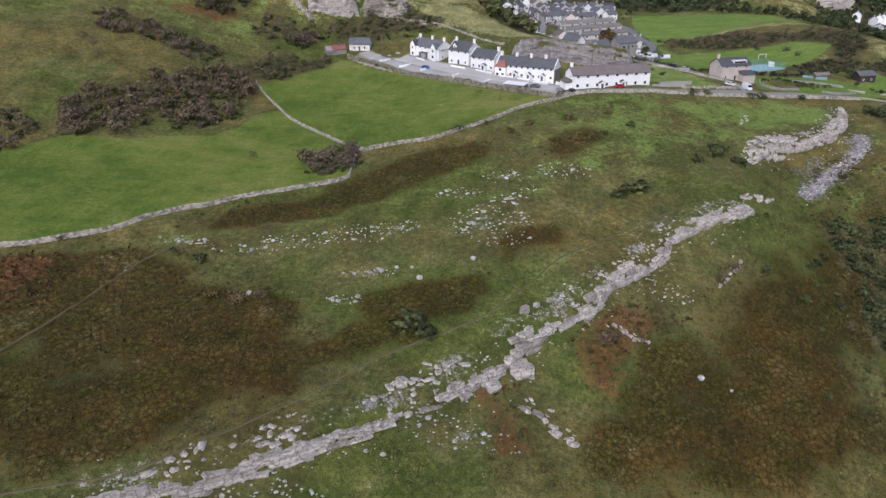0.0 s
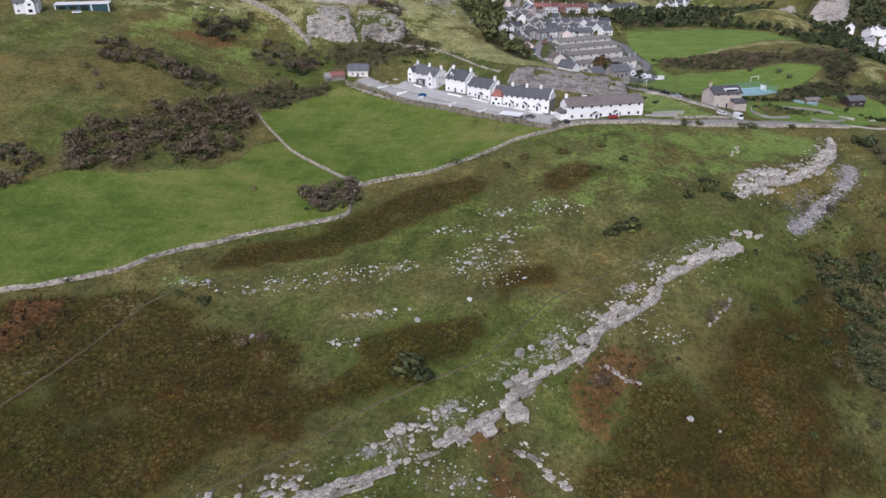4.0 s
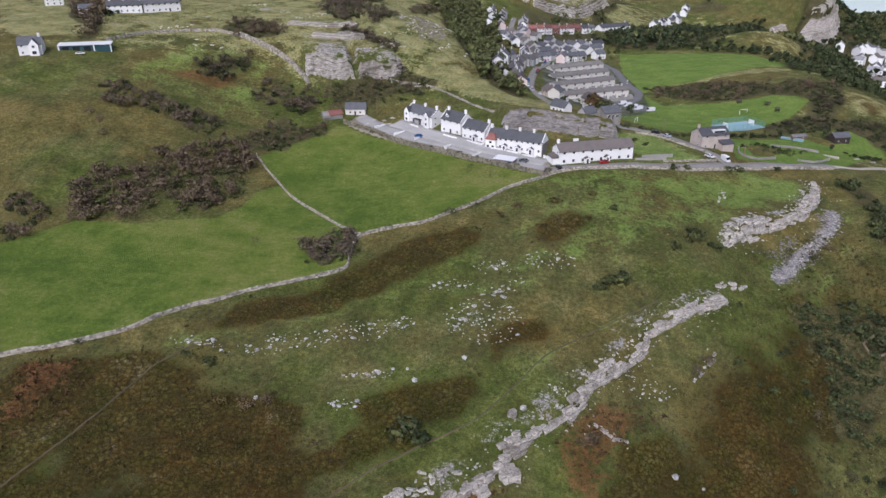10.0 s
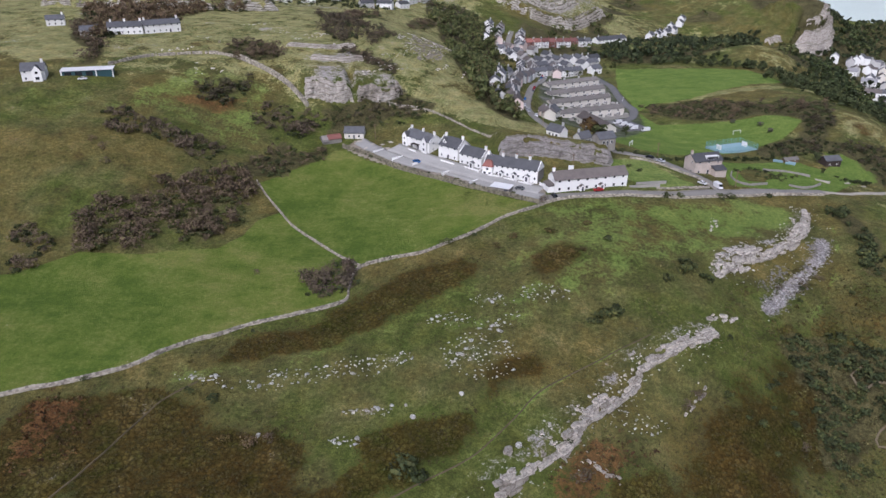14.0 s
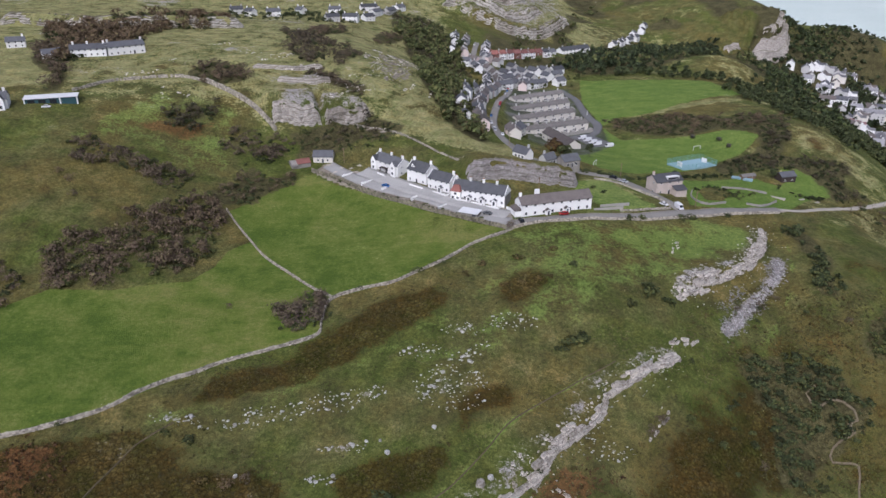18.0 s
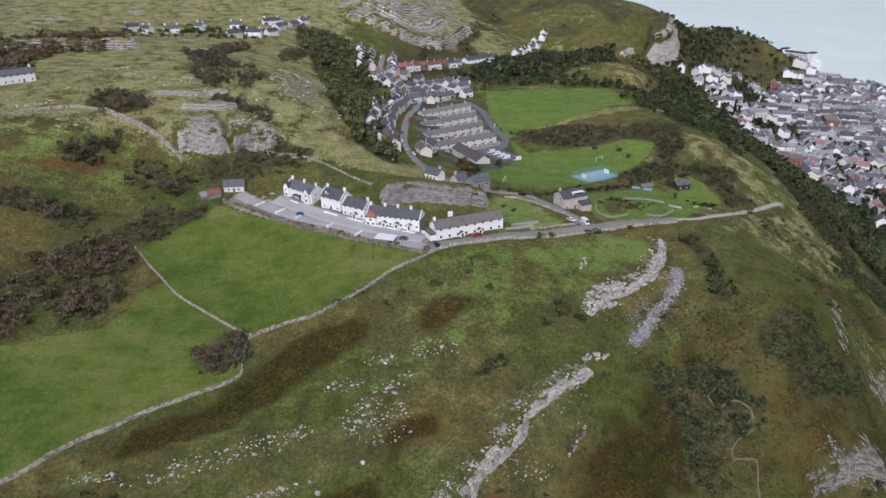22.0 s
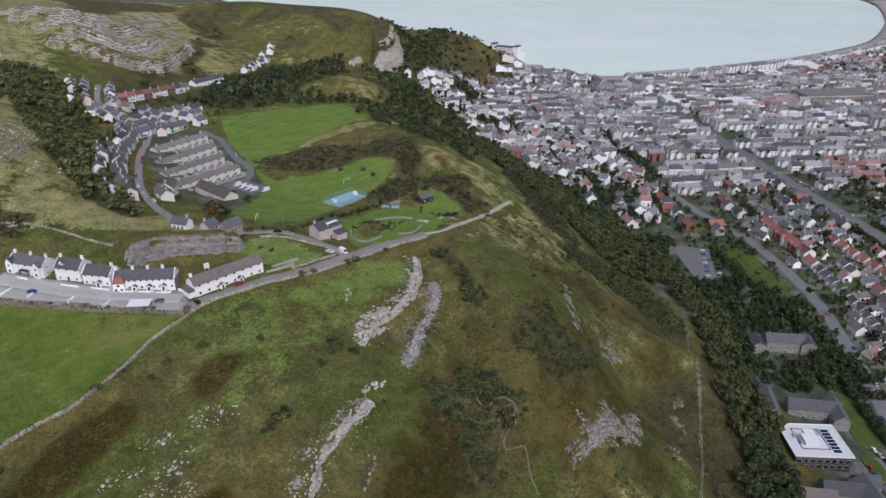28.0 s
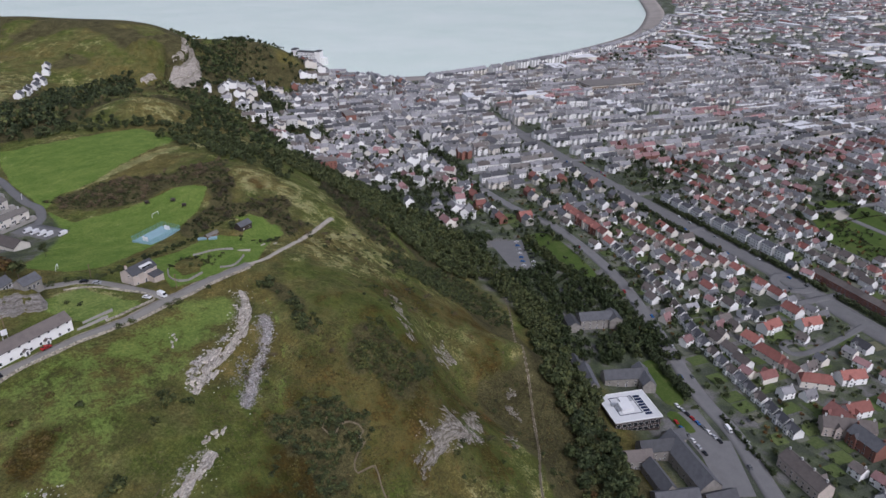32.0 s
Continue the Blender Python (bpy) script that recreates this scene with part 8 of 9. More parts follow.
def van(x, y, turn, label="white delivery van parked in a yard", l=5.4, group="parked vans", lift=0.28):
    root = new("van")
    root.matrix_basis = pose(x, y, float(ground_z(x, y)) + lift, 0, 0, turn)
    tagged(root, label, "van", group)
    part("body", shared(("van", l), lambda: Shape().box(-l / 2 + 1.3, l / 2, -1.0, 1.0, 0.4, 2.5).add([(-l / 2, -0.95, 0.4), (-l / 2 + 1.3, -1, 0.4), (-l / 2 + 1.3, 1, 0.4), (-l / 2, 0.95, 0.4), (-l / 2 + 0.15, -0.9, 1.2), (-l / 2 + 1.3, -0.95, 2.3), (-l / 2 + 1.3, 0.95, 2.3), (-l / 2 + 0.15, 0.9, 1.2)], BOX_F).mesh("body", M["car_white"])), root)
    part("windscreen", shared(("vws", l), lambda: Shape().add([(-l / 2 + 0.2, -0.8, 1.3), (-l / 2 + 1.1, -0.85, 2.15), (-l / 2 + 1.1, 0.85, 2.15), (-l / 2 + 0.2, 0.8, 1.3)], [(0, 1, 2, 3), (3, 2, 1, 0)]).mesh("windscreen", M["glass"])), root, m=pose(-0.05, 0, 0.06))
    for wx in (-l / 2 + 0.9, l / 2 - 1.1):
        for wy in (-0.92, 0.92):
            part("wheel", wheel_mesh(), root, m=pose(wx, wy, 0))
    return root


car(37.5, 285.8, -25, "grey", where="parked by the garage below the terrace", lift=0.4)
car(71, 282.2, 12, "red", where="parked outside the white cottage")
car(-8, 322.5, -43, "blue", where="parked in the terrace yard")
car(51, 276, 100, "black", where="turning in the lane below the terrace")
car(121, 296, 120, "white", where="at the lane junction")
van(128, 295, 100, "white van standing at the lane junction", 5.0)
car(111, 326, 130, "silver", where="parked on the side lane")
car(107, 331, 150, "black", where="parked on the side lane")
car(66, 297, 10, "black", where="parked behind the cottage", lift=0.1)
car(76, 301, 10, "black", where="parked behind the cottage", lift=0.1)
car(-176, 356, 14, "white", where="parked before the long shed", lift=0.05)
car(-222, 462, 40, "blue", where="parked in an upland yard", lift=0.05)
strip("road_yard", [(122, 464), (128, 448), (132, 432)], 16, M["tarmac"], "tarmac yard beside the estate", 0.25, "yard")
for i, (x, y) in enumerate(((128, 436), (126, 441), (124, 447), (122, 453), (134, 430))):
    van(x, y, 20, "white van in a row in the estate yard", 5.4)
rnd = random.Random(31)
road_c = curve_points(SIDE_ROAD[6:], 1.0)
for k in range(14):
    i = rnd.randrange(10, len(road_c) - 10)
    d_ = road_c[i + 1] - road_c[i]
    a = math.atan2(d_[1], d_[0])
    p = road_c[i] + np.array([-math.sin(a), math.cos(a)]) * 1.7 * rnd.choice((1, -1))
    car(float(p[0]), float(p[1]), math.degrees(a), rnd.choice(("white", "silver", "black", "grey", "red", "blue")), 0.33, where="parked along the village street")


# ---- the seaside town: streets, near houses one by one, the rest in joined blocks ----
U, V, O = np.array((0.45, 0.893)), np.array((0.893, -0.45)), np.array((556.0, 49.0))
UTURN = math.degrees(math.atan2(U[1], U[0]))


def uv(u, v):
    p = O + U * u + V * v
    return float(p[0]), float(p[1])


ABBEY = [(300, 20), (334, 56), (370, 92), (397, 129), (458, 192), (515, 260), (563, 348), (581, 422), (613, 507), (660, 600), (700, 690)]
AVENUE = [uv(-160, 8), uv(0, 2), uv(130, 6), uv(340, -3), uv(640, -3), uv(960, 0)]
strip("road_hillside", ABBEY, 11, M["tarmac"], "grey suburban road with pavements", 0.25)
strip("road_avenue", AVENUE, 22, M["tarmac"], "broad straight tarmac avenue through the town", 0.2)
for k, u in enumerate((60, 215, 320, 400, 455, 520, 590, 660, 760)):
    strip("road_cross_%d" % (k + 1), [uv(u, -120 if u < 400 else -200), uv(u + 4, 0), uv(u - 10, 260), uv(u - 30, 520)], 8, M["tarmac"], "grey residential cross street", 0.3)
for k, v in enumerate((95, 170, 290, 420)):
    strip("road_long_%d" % (k + 1), [uv(-120, v), uv(100, v + 6), uv(390, v)], 8, M["tarmac"], "grey residential street", 0.34)
strip("road_promenade", [(930, 850), (990, 950), (1130, 930), (1290, 905), (1475, 890), (1700, 905), (1950, 955)], 14, M["tarmac"], "curved promenade road along the bay", 0.2)
strip("beach", [(995, 1005), (1054, 968), (1185, 938), (1330, 926), (1510, 920), (1724, 928), (1968, 970), (2338, 1126), (2560, 1246), (2862, 1430), (3030, 1560)], 62, M["shingle"], "grey shingle beach round the bay", 0.9, "beach")
strip("path_promenade", [(985, 985), (1130, 945), (1290, 920), (1475, 904), (1700, 920), (1950, 972)], 9, M["concrete"], "pale paved promenade along the bay", 0.15, "pavement")

ring = [(602 + 15 * math.cos(a * 0.5236), 131 + 15 * math.sin(a * 0.5236)) for a in range(13)]
strip("road_roundabout", ring, 9, M["tarmac"], "tarmac roundabout on the avenue", 0.36)
LAWN = [(394, 171), (410, 164), (383, 130), (370, 136)]
GREEN = [(511, 362), (545, 346), (501, 266), (481, 270)]
PARK = [(800, 183), (838, 168), (848, 140), (827, 107), (770, 84), (712, 82), (696, 109), (722, 136), (746, 151)]
CARPARK = [(360, 131), (378, 119), (346, 78), (332, 90)]
CARPARK_N = [(490, 378), (516, 358), (470, 312), (456, 323)]
PITCH = [(793, 153), (818, 149), (812, 138), (784, 140)]


def lawn(name, patch, label, material, lift=0.25, category="lawn"):
    n = 14
    q = np.array(patch, float)
    c = q.mean(0)
    edge = curve_points(list(patch) + [patch[0]], 3.0) if name != "car_park" else np.concatenate([np.linspace(q[i], q[(i + 1) % len(q)], 12)[:-1] for i in range(len(q))])
    rings = [c + (edge - c) * s for s in (1, 0.75, 0.5, 0.25)]
    v = np.concatenate(rings + [c[None]])
    z = ground_z(v[:, 0], v[:, 1]) + lift
    k = len(edge)
    f = [(r * k + i, r * k + (i + 1) % k, (r + 1) * k + (i + 1) % k, (r + 1) * k + i) for r in range(3) for i in range(k)]
    f += [(3 * k + i, 3 * k + (i + 1) % k, 4 * k) for i in range(k)]
    return tagged(new(name, mesh_of(name, np.column_stack([v, z]), f, material, smooth_faces=True)), label, category, kind="structure")


n_ = Nodes("mown_lawn_grass", 0.95, 0.1)
M["lawn"] = n_.base(n_.ramp(n_.calc("ADD", n_.calc("MULTIPLY", n_.noise(0.08, 4), 0.5), n_.calc("MULTIPLY", n_.noise(0.9, 6, 0.7), 0.5)), [(0.35, (0.040, 0.068, 0.016)), (0.5, (0.060, 0.092, 0.020)), (0.68, (0.105, 0.120, 0.040))]))
lawn("lawn_school", LAWN, "green school lawn beside trees", M["lawn"])
lawn("lawn_field", GREEN, "green field between houses and wood", M["lawn"])
lawn("lawn_park", PARK, "green bowling club lawns among houses", M["lawn"])
for a_, b_ in (((768, 142), (808, 125)), ((808, 125), (828, 112)), ((735, 100), (752, 120))):
    c = curve_points([a_, b_], 1.2)
    grow("club_hedge", [(p, q) for p, q, _ in BUSH_V["green"]], c, np.full(len(c), 0.8), M["leaf_dark"], "dark clipped hedge round a bowling green", "hedge", len(c))
lawn("lawn_pitch", PITCH, "worn sandy pitch in the park", M["gravel"], 0.35)
lawn("car_park", CARPARK, "grey tarmac school car park", M["tarmac"], 0.3, "car park")
lawn("car_park", [(349, 109), (362, 91), (327, 63), (314, 76)], "grey tarmac drive beside the old school", M["tarmac"], 0.42, "car park")
lawn("lawn_bank", [(350, 116), (360, 131), (366, 127), (356, 110)], "small green bank beside the school car park", M["lawn"], 0.5)
lawn("car_park", CARPARK_N, "grey tarmac car park at the wood edge", M["tarmac"], 0.3, "car park")

ROOFS = {"slate": "grey slate", "slate_brown": "brown slate", "tile_red": "red tiled", "tile_dull": "dull red tiled"}
WALLS = {"render_white": "white", "render_cream": "cream", "render_grey": "grey", "brick_red": "red-brick", "render_pink": "pinkish", "stone": "stone"}
taken = []


def free(x, y, r):
    return all((x - a) ** 2 + (y - b) ** 2 > (r + c) ** 2 * 0.55 for a, b, c in taken)


VILLAS = [(425, 600), (489, 565), (500, 520), (480, 430), (540, 430), (600, 480), (660, 560), (690, 660), (640, 760), (560, 790), (500, 800), (465, 745)]


def clear(x, y, r=6, top=34):
    if any(inside(np.array([x]), np.array([y]), p)[0] for p in (LAWN, GREEN, PARK, CARPARK, CARPARK_N, WOOD_FOOT, WOOD_NORTH)):
        return False
    if float(seg_dist(np.array([x]), np.array([y]), ABBEY)[0][0]) < r + 7 or float(seg_dist(np.array([x]), np.array([y]), AVENUE)[0][0]) < r + 12:
        return False
    return float(ground_z(x, y)) < top


def town_house(u, v, along, l, d, eave, ridge, wall, roof, gable=False, hip=0.0, nx=2, floors=2, face=0, group="houses of the town", name="town_house", extra="house"):
    x, y = uv(u, v)
    taken.append((x, y, l * 0.6))
    return plain_house(name, x, y, UTURN + (0 if along else -90) + face, l, d, eave, ridge, wall, roof, f"{WALLS[wall]} {extra} with {ROOFS[roof]} roof" + (" and front gable" if gable else ""), group, nx, floors, (0.08,) if l < 14 else (0.06, 0.94), hip, False, gable)


rnd = random.Random(51)
# the row of small white houses along the hillside road
WHITE_ROW = curve_points([(392, 62), (417, 97), (453, 147), (513, 213), (560, 282)], 1.0)
i = 4
while i < len(WHITE_ROW) - 5:
    x, y = WHITE_ROW[i]
    d_ = WHITE_ROW[i + 4] - WHITE_ROW[i - 4]
    a = math.degrees(math.atan2(d_[1], d_[0]))
    taken.append((x, y, 6))
    plain_house("small_house", float(x), float(y), a + 180, 8.6, 7.4, 4.3, 7.6, "render_white", "slate" if rnd.random() < 0.75 else "slate_brown", "small white gabled house in a suburban row", "row of small white houses", 2, 2, (0.1,), 0.0, False, True)
    i += 11
# red-roofed row by the avenue
for k in range(9):
    town_house(150 + k * 13.5, -48 - 0.06 * k * 13, True, 10, 8.5, 5.0, 8.4, "render_cream", "tile_red", True, 0.0, 2, 2, 180)
for k in range(6):
    town_house(232 + k * 13, -98, True, 12.4, 11, 8.0, 12.0, "brick_red" if k % 2 else "render_cream", "tile_red" if k % 3 else "tile_dull", True, 0.0, 2, 3, 180, name="villa", extra="three-storey villa")
for k in range(11):
    town_house(134 + k * 15.4, 33 - 1.2 * k, True, 13.0, 9, 9.0, 10.6, "render_white", "slate", False, 0.0, 4, 3, 180, "modern white terrace blocks", "terrace_block", "modern terrace block")
for k in range(8):
    town_house(-30 + k * 17, 30 + 0.4 * k, True, 16.6, 10, 6.2, 9.0, "brick_red", "slate_brown", False, 0.0, 4, 2, 180, "long brick terrace blocks", "terrace_block", "long terrace block")

# large red-roofed houses round a close
for x, y, a, l, g_ in ((480, 122, 70, 13, True), (508, 119, -20, 17, True), (545, 114, 65, 15, True), (533, 98, -32, 17, True), (468, 105, 69, 22, False), (457, 71, -61, 21, False), (478, 55, -40, 18, True), (441, 43, -32, 18, True)):
    taken.append((x, y, 15))
    plain_house("close_house", x, y, a, l, 10, 5.2, 9.4, "render_white" if l < 20 else "render_cream", "tile_bright", "large white house with bright red tiled roof in a close", "red-roofed houses round the close", 3, 2, (0.12, 0.9), 2.4 if not g_ else 0.0, True, g_)
for x, y, a, l in ((417, 42, -60, 30), (357, 48, 60, 30)):
    taken.append((x, y, 17))
    plain_house("long_villa", x, y, a, l, 11, 7.0, 11.5, "stone_pale", "slate_brown", "long stone villa row with brown slate roof", "stone villas below the school", 7, 2, (0.05, 0.35, 0.65, 0.95), 0.0, True, True)
for x, y in ((490, 92), (515, 79), (500, 86), (527, 76)):
    taken.append((x, y, 8))
strip("road_close", [(566, 66), (537, 73), (515, 79), (493, 88), (486, 96), (493, 104), (503, 100), (505, 90)], 5.5, M["tarmac"], "curving tarmac close between red-roofed houses", 0.32)

STYLES = [("render_white", "tile_red"), ("render_cream", "tile_dull"), ("render_white", "slate_brown"), ("render_cream", "slate_brown"), ("render_white", "slate_brown"), ("render_white", "slate")]
for u in np.arange(-75, 260, 17.0):
    for v in (-128, -104, -78, -28):
        uu, vv = u + rnd.uniform(-3, 3), v + rnd.uniform(-5, 5)
        x, y = uv(uu, vv)
        if clear(x, y, 5) and free(x, y, 7) and rnd.random() < 0.72:
            w, r = STYLES[rnd.randrange(6)]
            town_house(uu, vv, rnd.random() < 0.7, rnd.choice((9, 11, 13)), 8.5, 4.8, 8.2, w, r, rnd.random() < 0.6, 0.0, 2, 2, rnd.choice((0, 180)))
for u in np.arange(-100, 380, 15.0):
    for v in (62, 84, 108, 140):
        uu, vv = u + rnd.uniform(-2, 2), v + rnd.uniform(-3, 3)
        x, y = uv(uu, vv)
        if clear(x, y, 5) and free(x, y, 6) and rnd.random() < 0.85:
            w, r = STYLES[rnd.randrange(5)]
            town_house(uu, vv, True, rnd.choice((10, 12)), 8.5, 5.0, 8.4, w, r, rnd.random() < 0.6, rnd.choice((0.0, 3.0)), 2, 2, rnd.choice((0, 180)))
for u in np.arange(290, 420, 15.0):
    for v in (-175, -150, -112, -80, -50, -24):
        uu, vv = u + rnd.uniform(-3, 3), v + rnd.uniform(-4, 4)
        x, y = uv(uu, vv)
        if clear(x, y, 5) and free(x, y, 6) and rnd.random() < 0.8:
            w, r = rnd.choice((("render_grey", "slate"), ("render_white", "slate"), ("render_cream", "slate"), ("brick_red", "tile_red"), ("stone", "slate")))
            town_house(uu, vv, rnd.random() < 0.7, rnd.choice((10, 12, 14)), 9, 6.0, 9.6, w, r, rnd.random() < 0.6, 0.0, 2, 2, rnd.choice((0, 180)))


# ---- the school below the hill ----
def block(name, x, y, turn, l, d, eave, ridge, wall, roof, label, nx=5, floors=2, parent=None, chim=()):
    return plain_house(name, x, y, turn, l, d, eave, ridge, wall, roof, label, "buildings of the school", nx, floors, chim, 0.0, True)


hall = new("school_building")
hall.matrix_basis = pose(338, 147, float(ground_z(338, 140)), 0, 0, -35)
tagged(hall, "modern school block with a white flat roof and dark glazed walls", "school", "buildings of the school")
part("wall", Shape().box(-15, 15, -13, 13, -4, 8.6).mesh("wall", M["brown_board"]), hall)
part("roof", Shape().box(-15.6, 15.6, -13.6, 13.6, 8.6, 9.1).mesh("roof", M["roof_pale"]), hall)
part("parapet", Shape().box(-15.7, 15.7, -13.7, -13.2, 9.1, 9.5).box(-15.7, 15.7, 13.2, 13.7, 9.1, 9.5).box(-15.7, -15.2, -13.2, 13.2, 9.1, 9.5).box(15.2, 15.7, -13.2, 13.2, 9.1, 9.5).mesh("parapet", M["frame_white"]), hall)
part("roof_plant", Shape().box(-7, 1, -5, 3, 9.1, 11.2).box(-4, 2, 3, 8, 9.1, 10.4).mesh("roof_plant", M["roof_pale"]), hall)
part("roof_edge", Shape().box(-9.6, -9.2, -7.5, 9.5, 9.1, 9.3).box(-9.2, 5.6, 9.1, 9.5, 9.1, 9.3).box(5.2, 5.6, -7.5, 9.1, 9.1, 9.3).box(-9.2, 5.2, -7.5, -7.1, 9.1, 9.3).mesh("roof_edge", M["solar"]), hall, "dark walkway line round the roof plant")
part("duct", Shape().box(-10.8, -8.2, 1.5, 4.0, 9.1, 10.6).box(-8.8, -7.0, -3.5, 0.5, 9.1, 10.2).box(2.4, 4.4, 4.5, 7.5, 9.1, 10.0).mesh("duct", M["metal_grey"]), hall, "grey ventilation ducts")
for k in range(7):
    part("solar_panel", shared("schsol", lambda: Shape().box(-2.2, 2.2, -0.9, 0.9, 0, 0.12).mesh("solar_panel", M["solar"])), hall, m=pose(8.5, -9 + k * 2.8, 9.35, 12, 0, 0))
for k in range(8):
    for z in (2.0, 5.8):
        put_window(hall, -13 + k * 3.7, -13, z, 2.8, 2.4, 0, True)
        put_window(hall, 15, -11.5 + k * 3.3, z, 2.6, 2.4, 90, True)
block("school_wing", 372, 168, -42, 30, 10, 6.5, 11.0, "stone", "slate", "old stone school wing with slate roof")
block("school_wing", 380, 158, 48, 22, 9, 6.5, 10.5, "stone", "slate", "stone school wing with slate roof beside the lawn")
block("school_wing", 348, 182, 48, 24, 8, 5.0, 8.5, "stone", "slate", "narrow slate-roofed school range by the wood")
block("school_wing", 362, 200, 50, 14, 6, 3.6, 6.0, "render_grey", "slate", "small slate-roofed school outbuilding")
block("school_wing", 319, 99, 57, 42, 13, 8.0, 14.0, "stone", "slate", "large stone school house with steep slate roof", 7)
block("school_wing", 318, 118, -40, 22, 10, 7.0, 11.5, "stone", "slate", "gabled stone school wing with slate roof", 4)
block("school_wing", 296, 122, -40, 20, 9, 6.0, 10.0, "stone", "slate_brown", "stone school range with brown slate roof", 4)
block("school_wing", 286, 92, -40, 24, 10, 6.0, 10.0, "stone", "slate", "low stone school range near the car park", 5)
block("school_wing", 306, 76, -33, 18, 9, 6.0, 10.0, "stone", "slate", "gabled stone school end with slate roof", 3)
for bx, by, bt, bl in ((336, 116, -33, 12), (300, 66, -40, 24), (292, 104, 57, 22)):
    block("school_wing", bx, by, bt, bl, 9, 6.5, 11.0, "stone", "slate", "gabled stone school range with steep slate roof", 2, 2)
block("manor", 424, 222, -40, 26, 12, 8.0, 12.0, "stone", "slate", "grey stone mansion with flat and slate roofs among trees", 5, 3)
block("manor", 434, 212, 50, 14, 10, 8.0, 11.0, "stone", "slate", "square stone wing of a mansion among trees", 3, 3)
block("manor", 408, 232, 50, 14, 9, 6.0, 9.0, "stone", "slate", "service wing of a stone mansion", 3)
for x, y in uv(-52, -96), uv(-78, -110):
    taken.append((x, y, 14))
town_house(-60, -118, True, 14, 12, 8.0, 12.5, "brick_red", "tile_dull", True, 0.0, 3, 3, 180, name="villa", extra="three-storey villa")
town_house(-84, -122, True, 20, 12, 8.0, 12.5, "brick_red", "slate", True, 0.0, 4, 3, 180, name="villa", extra="three-storey villa")

COLS = ("white", "silver", "black", "red", "blue", "grey", "white", "silver", "black", "grey")
for k in range(9):
    car(368 - k * 1.9 + 4, 128 - k * 4.3 + 2, 60, COLS[k], 0.35, "cars in the school car park", where="in the school car park")
    if k < 6:
        car(356 - k * 3.1, 123 - k * 5.0, 60, COLS[(k + 3) % 10], 0.35, "cars in the school car park", where="in the school car park")
ab = curve_points(ABBEY, 1.0)
for k in range(26):
    i = rnd.randrange(30, len(ab) - 140)
    d_ = ab[i + 1] - ab[i]
    a = math.atan2(d_[1], d_[0])
    p = ab[i] + np.array([-math.sin(a), math.cos(a)]) * rnd.choice((3.9, -3.9))
    car(float(p[0]), float(p[1]), math.degrees(a), rnd.choice(COLS), 0.32, "cars on the hillside road", where="parked on the hillside road")
van(371, 96, 50, "white box van on the hillside road", 6.4, "parked vans", 0.3)
for k in range(24):
    u, v = rnd.uniform(40, 460), rnd.choice((-7.5, 8.0, 10.5, -10))
    x, y = uv(u, v)
    car(x, y, UTURN, rnd.choice(COLS), 0.3, "cars on the avenue", where="parked on the broad avenue")
for k in range(14):
    x, y = 470 + (k % 7) * 6.2 + (k // 7) * 6, 322 + (k % 7) * 6.0 - (k // 7) * 8
    car(x, y, 130, rnd.choice(COLS), 0.35, "cars in the wood-edge car park", where="in a car park by the wood")


# ---- trees and hedges of the town ----
k = 0
while k < 150:
    u, v = rnd.uniform(-90, 420), rnd.uniform(-190, 160)
    x, y = uv(u, v)
    k += 1
    if float(seg_dist(np.array([x]), np.array([y]), ABBEY)[0][0]) > 8 and float(seg_dist(np.array([x]), np.array([y]), AVENUE)[0][0]) > 13 and free(x, y, 3) and not any(inside(np.array([x]), np.array([y]), p)[0] for p in (GREEN, CARPARK, LAWN)):
        kind = rnd.choice(("dark", "green", "green", "dark", "autumn"))
        tree(x, y, kind, {"dark": "dark garden tree among town houses", "green": "leafy garden tree among town houses", "autumn": "brown garden tree among town houses"}[kind], rnd.uniform(0.4, 0.85), k, "garden trees of the town")
gp = []
for _ in range(6500):
    u, v = rnd.uniform(-230, 400), rnd.uniform(-195, 165)
    x, y = uv(u, v)
    if float(seg_dist(np.array([x]), np.array([y]), ABBEY)[0][0]) > 8 and abs(v) > 14 and free(x, y, 1.5) and not any(inside(np.array([x]), np.array([y]), p)[0] for p in (GREEN, CARPARK, LAWN, CARPARK_N)) and float(rough_noise(x, y, 40, 2, 55)) > -0.25:
        gp.append((x, y))
gp = np.array(gp)
gk = np.arange(len(gp)) % 3
for j, (kind, lab) in enumerate((("leaf_green", "green garden shrubs and hedges between the houses"), ("leaf_dark", "dark garden hedges between the houses"), ("leaf_autumn", "brown autumn shrubs in the gardens"))):
    sel = gp[gk == j] if j < 2 else gp[gk == j][::3]
    grow("garden_shrubs", [t[3] for t in TREES["green"]], sel, np.random.default_rng(j).uniform(0.18, 0.5, len(sel)), M[kind], lab, "shrubs", 60 + j)
plots = Shape()
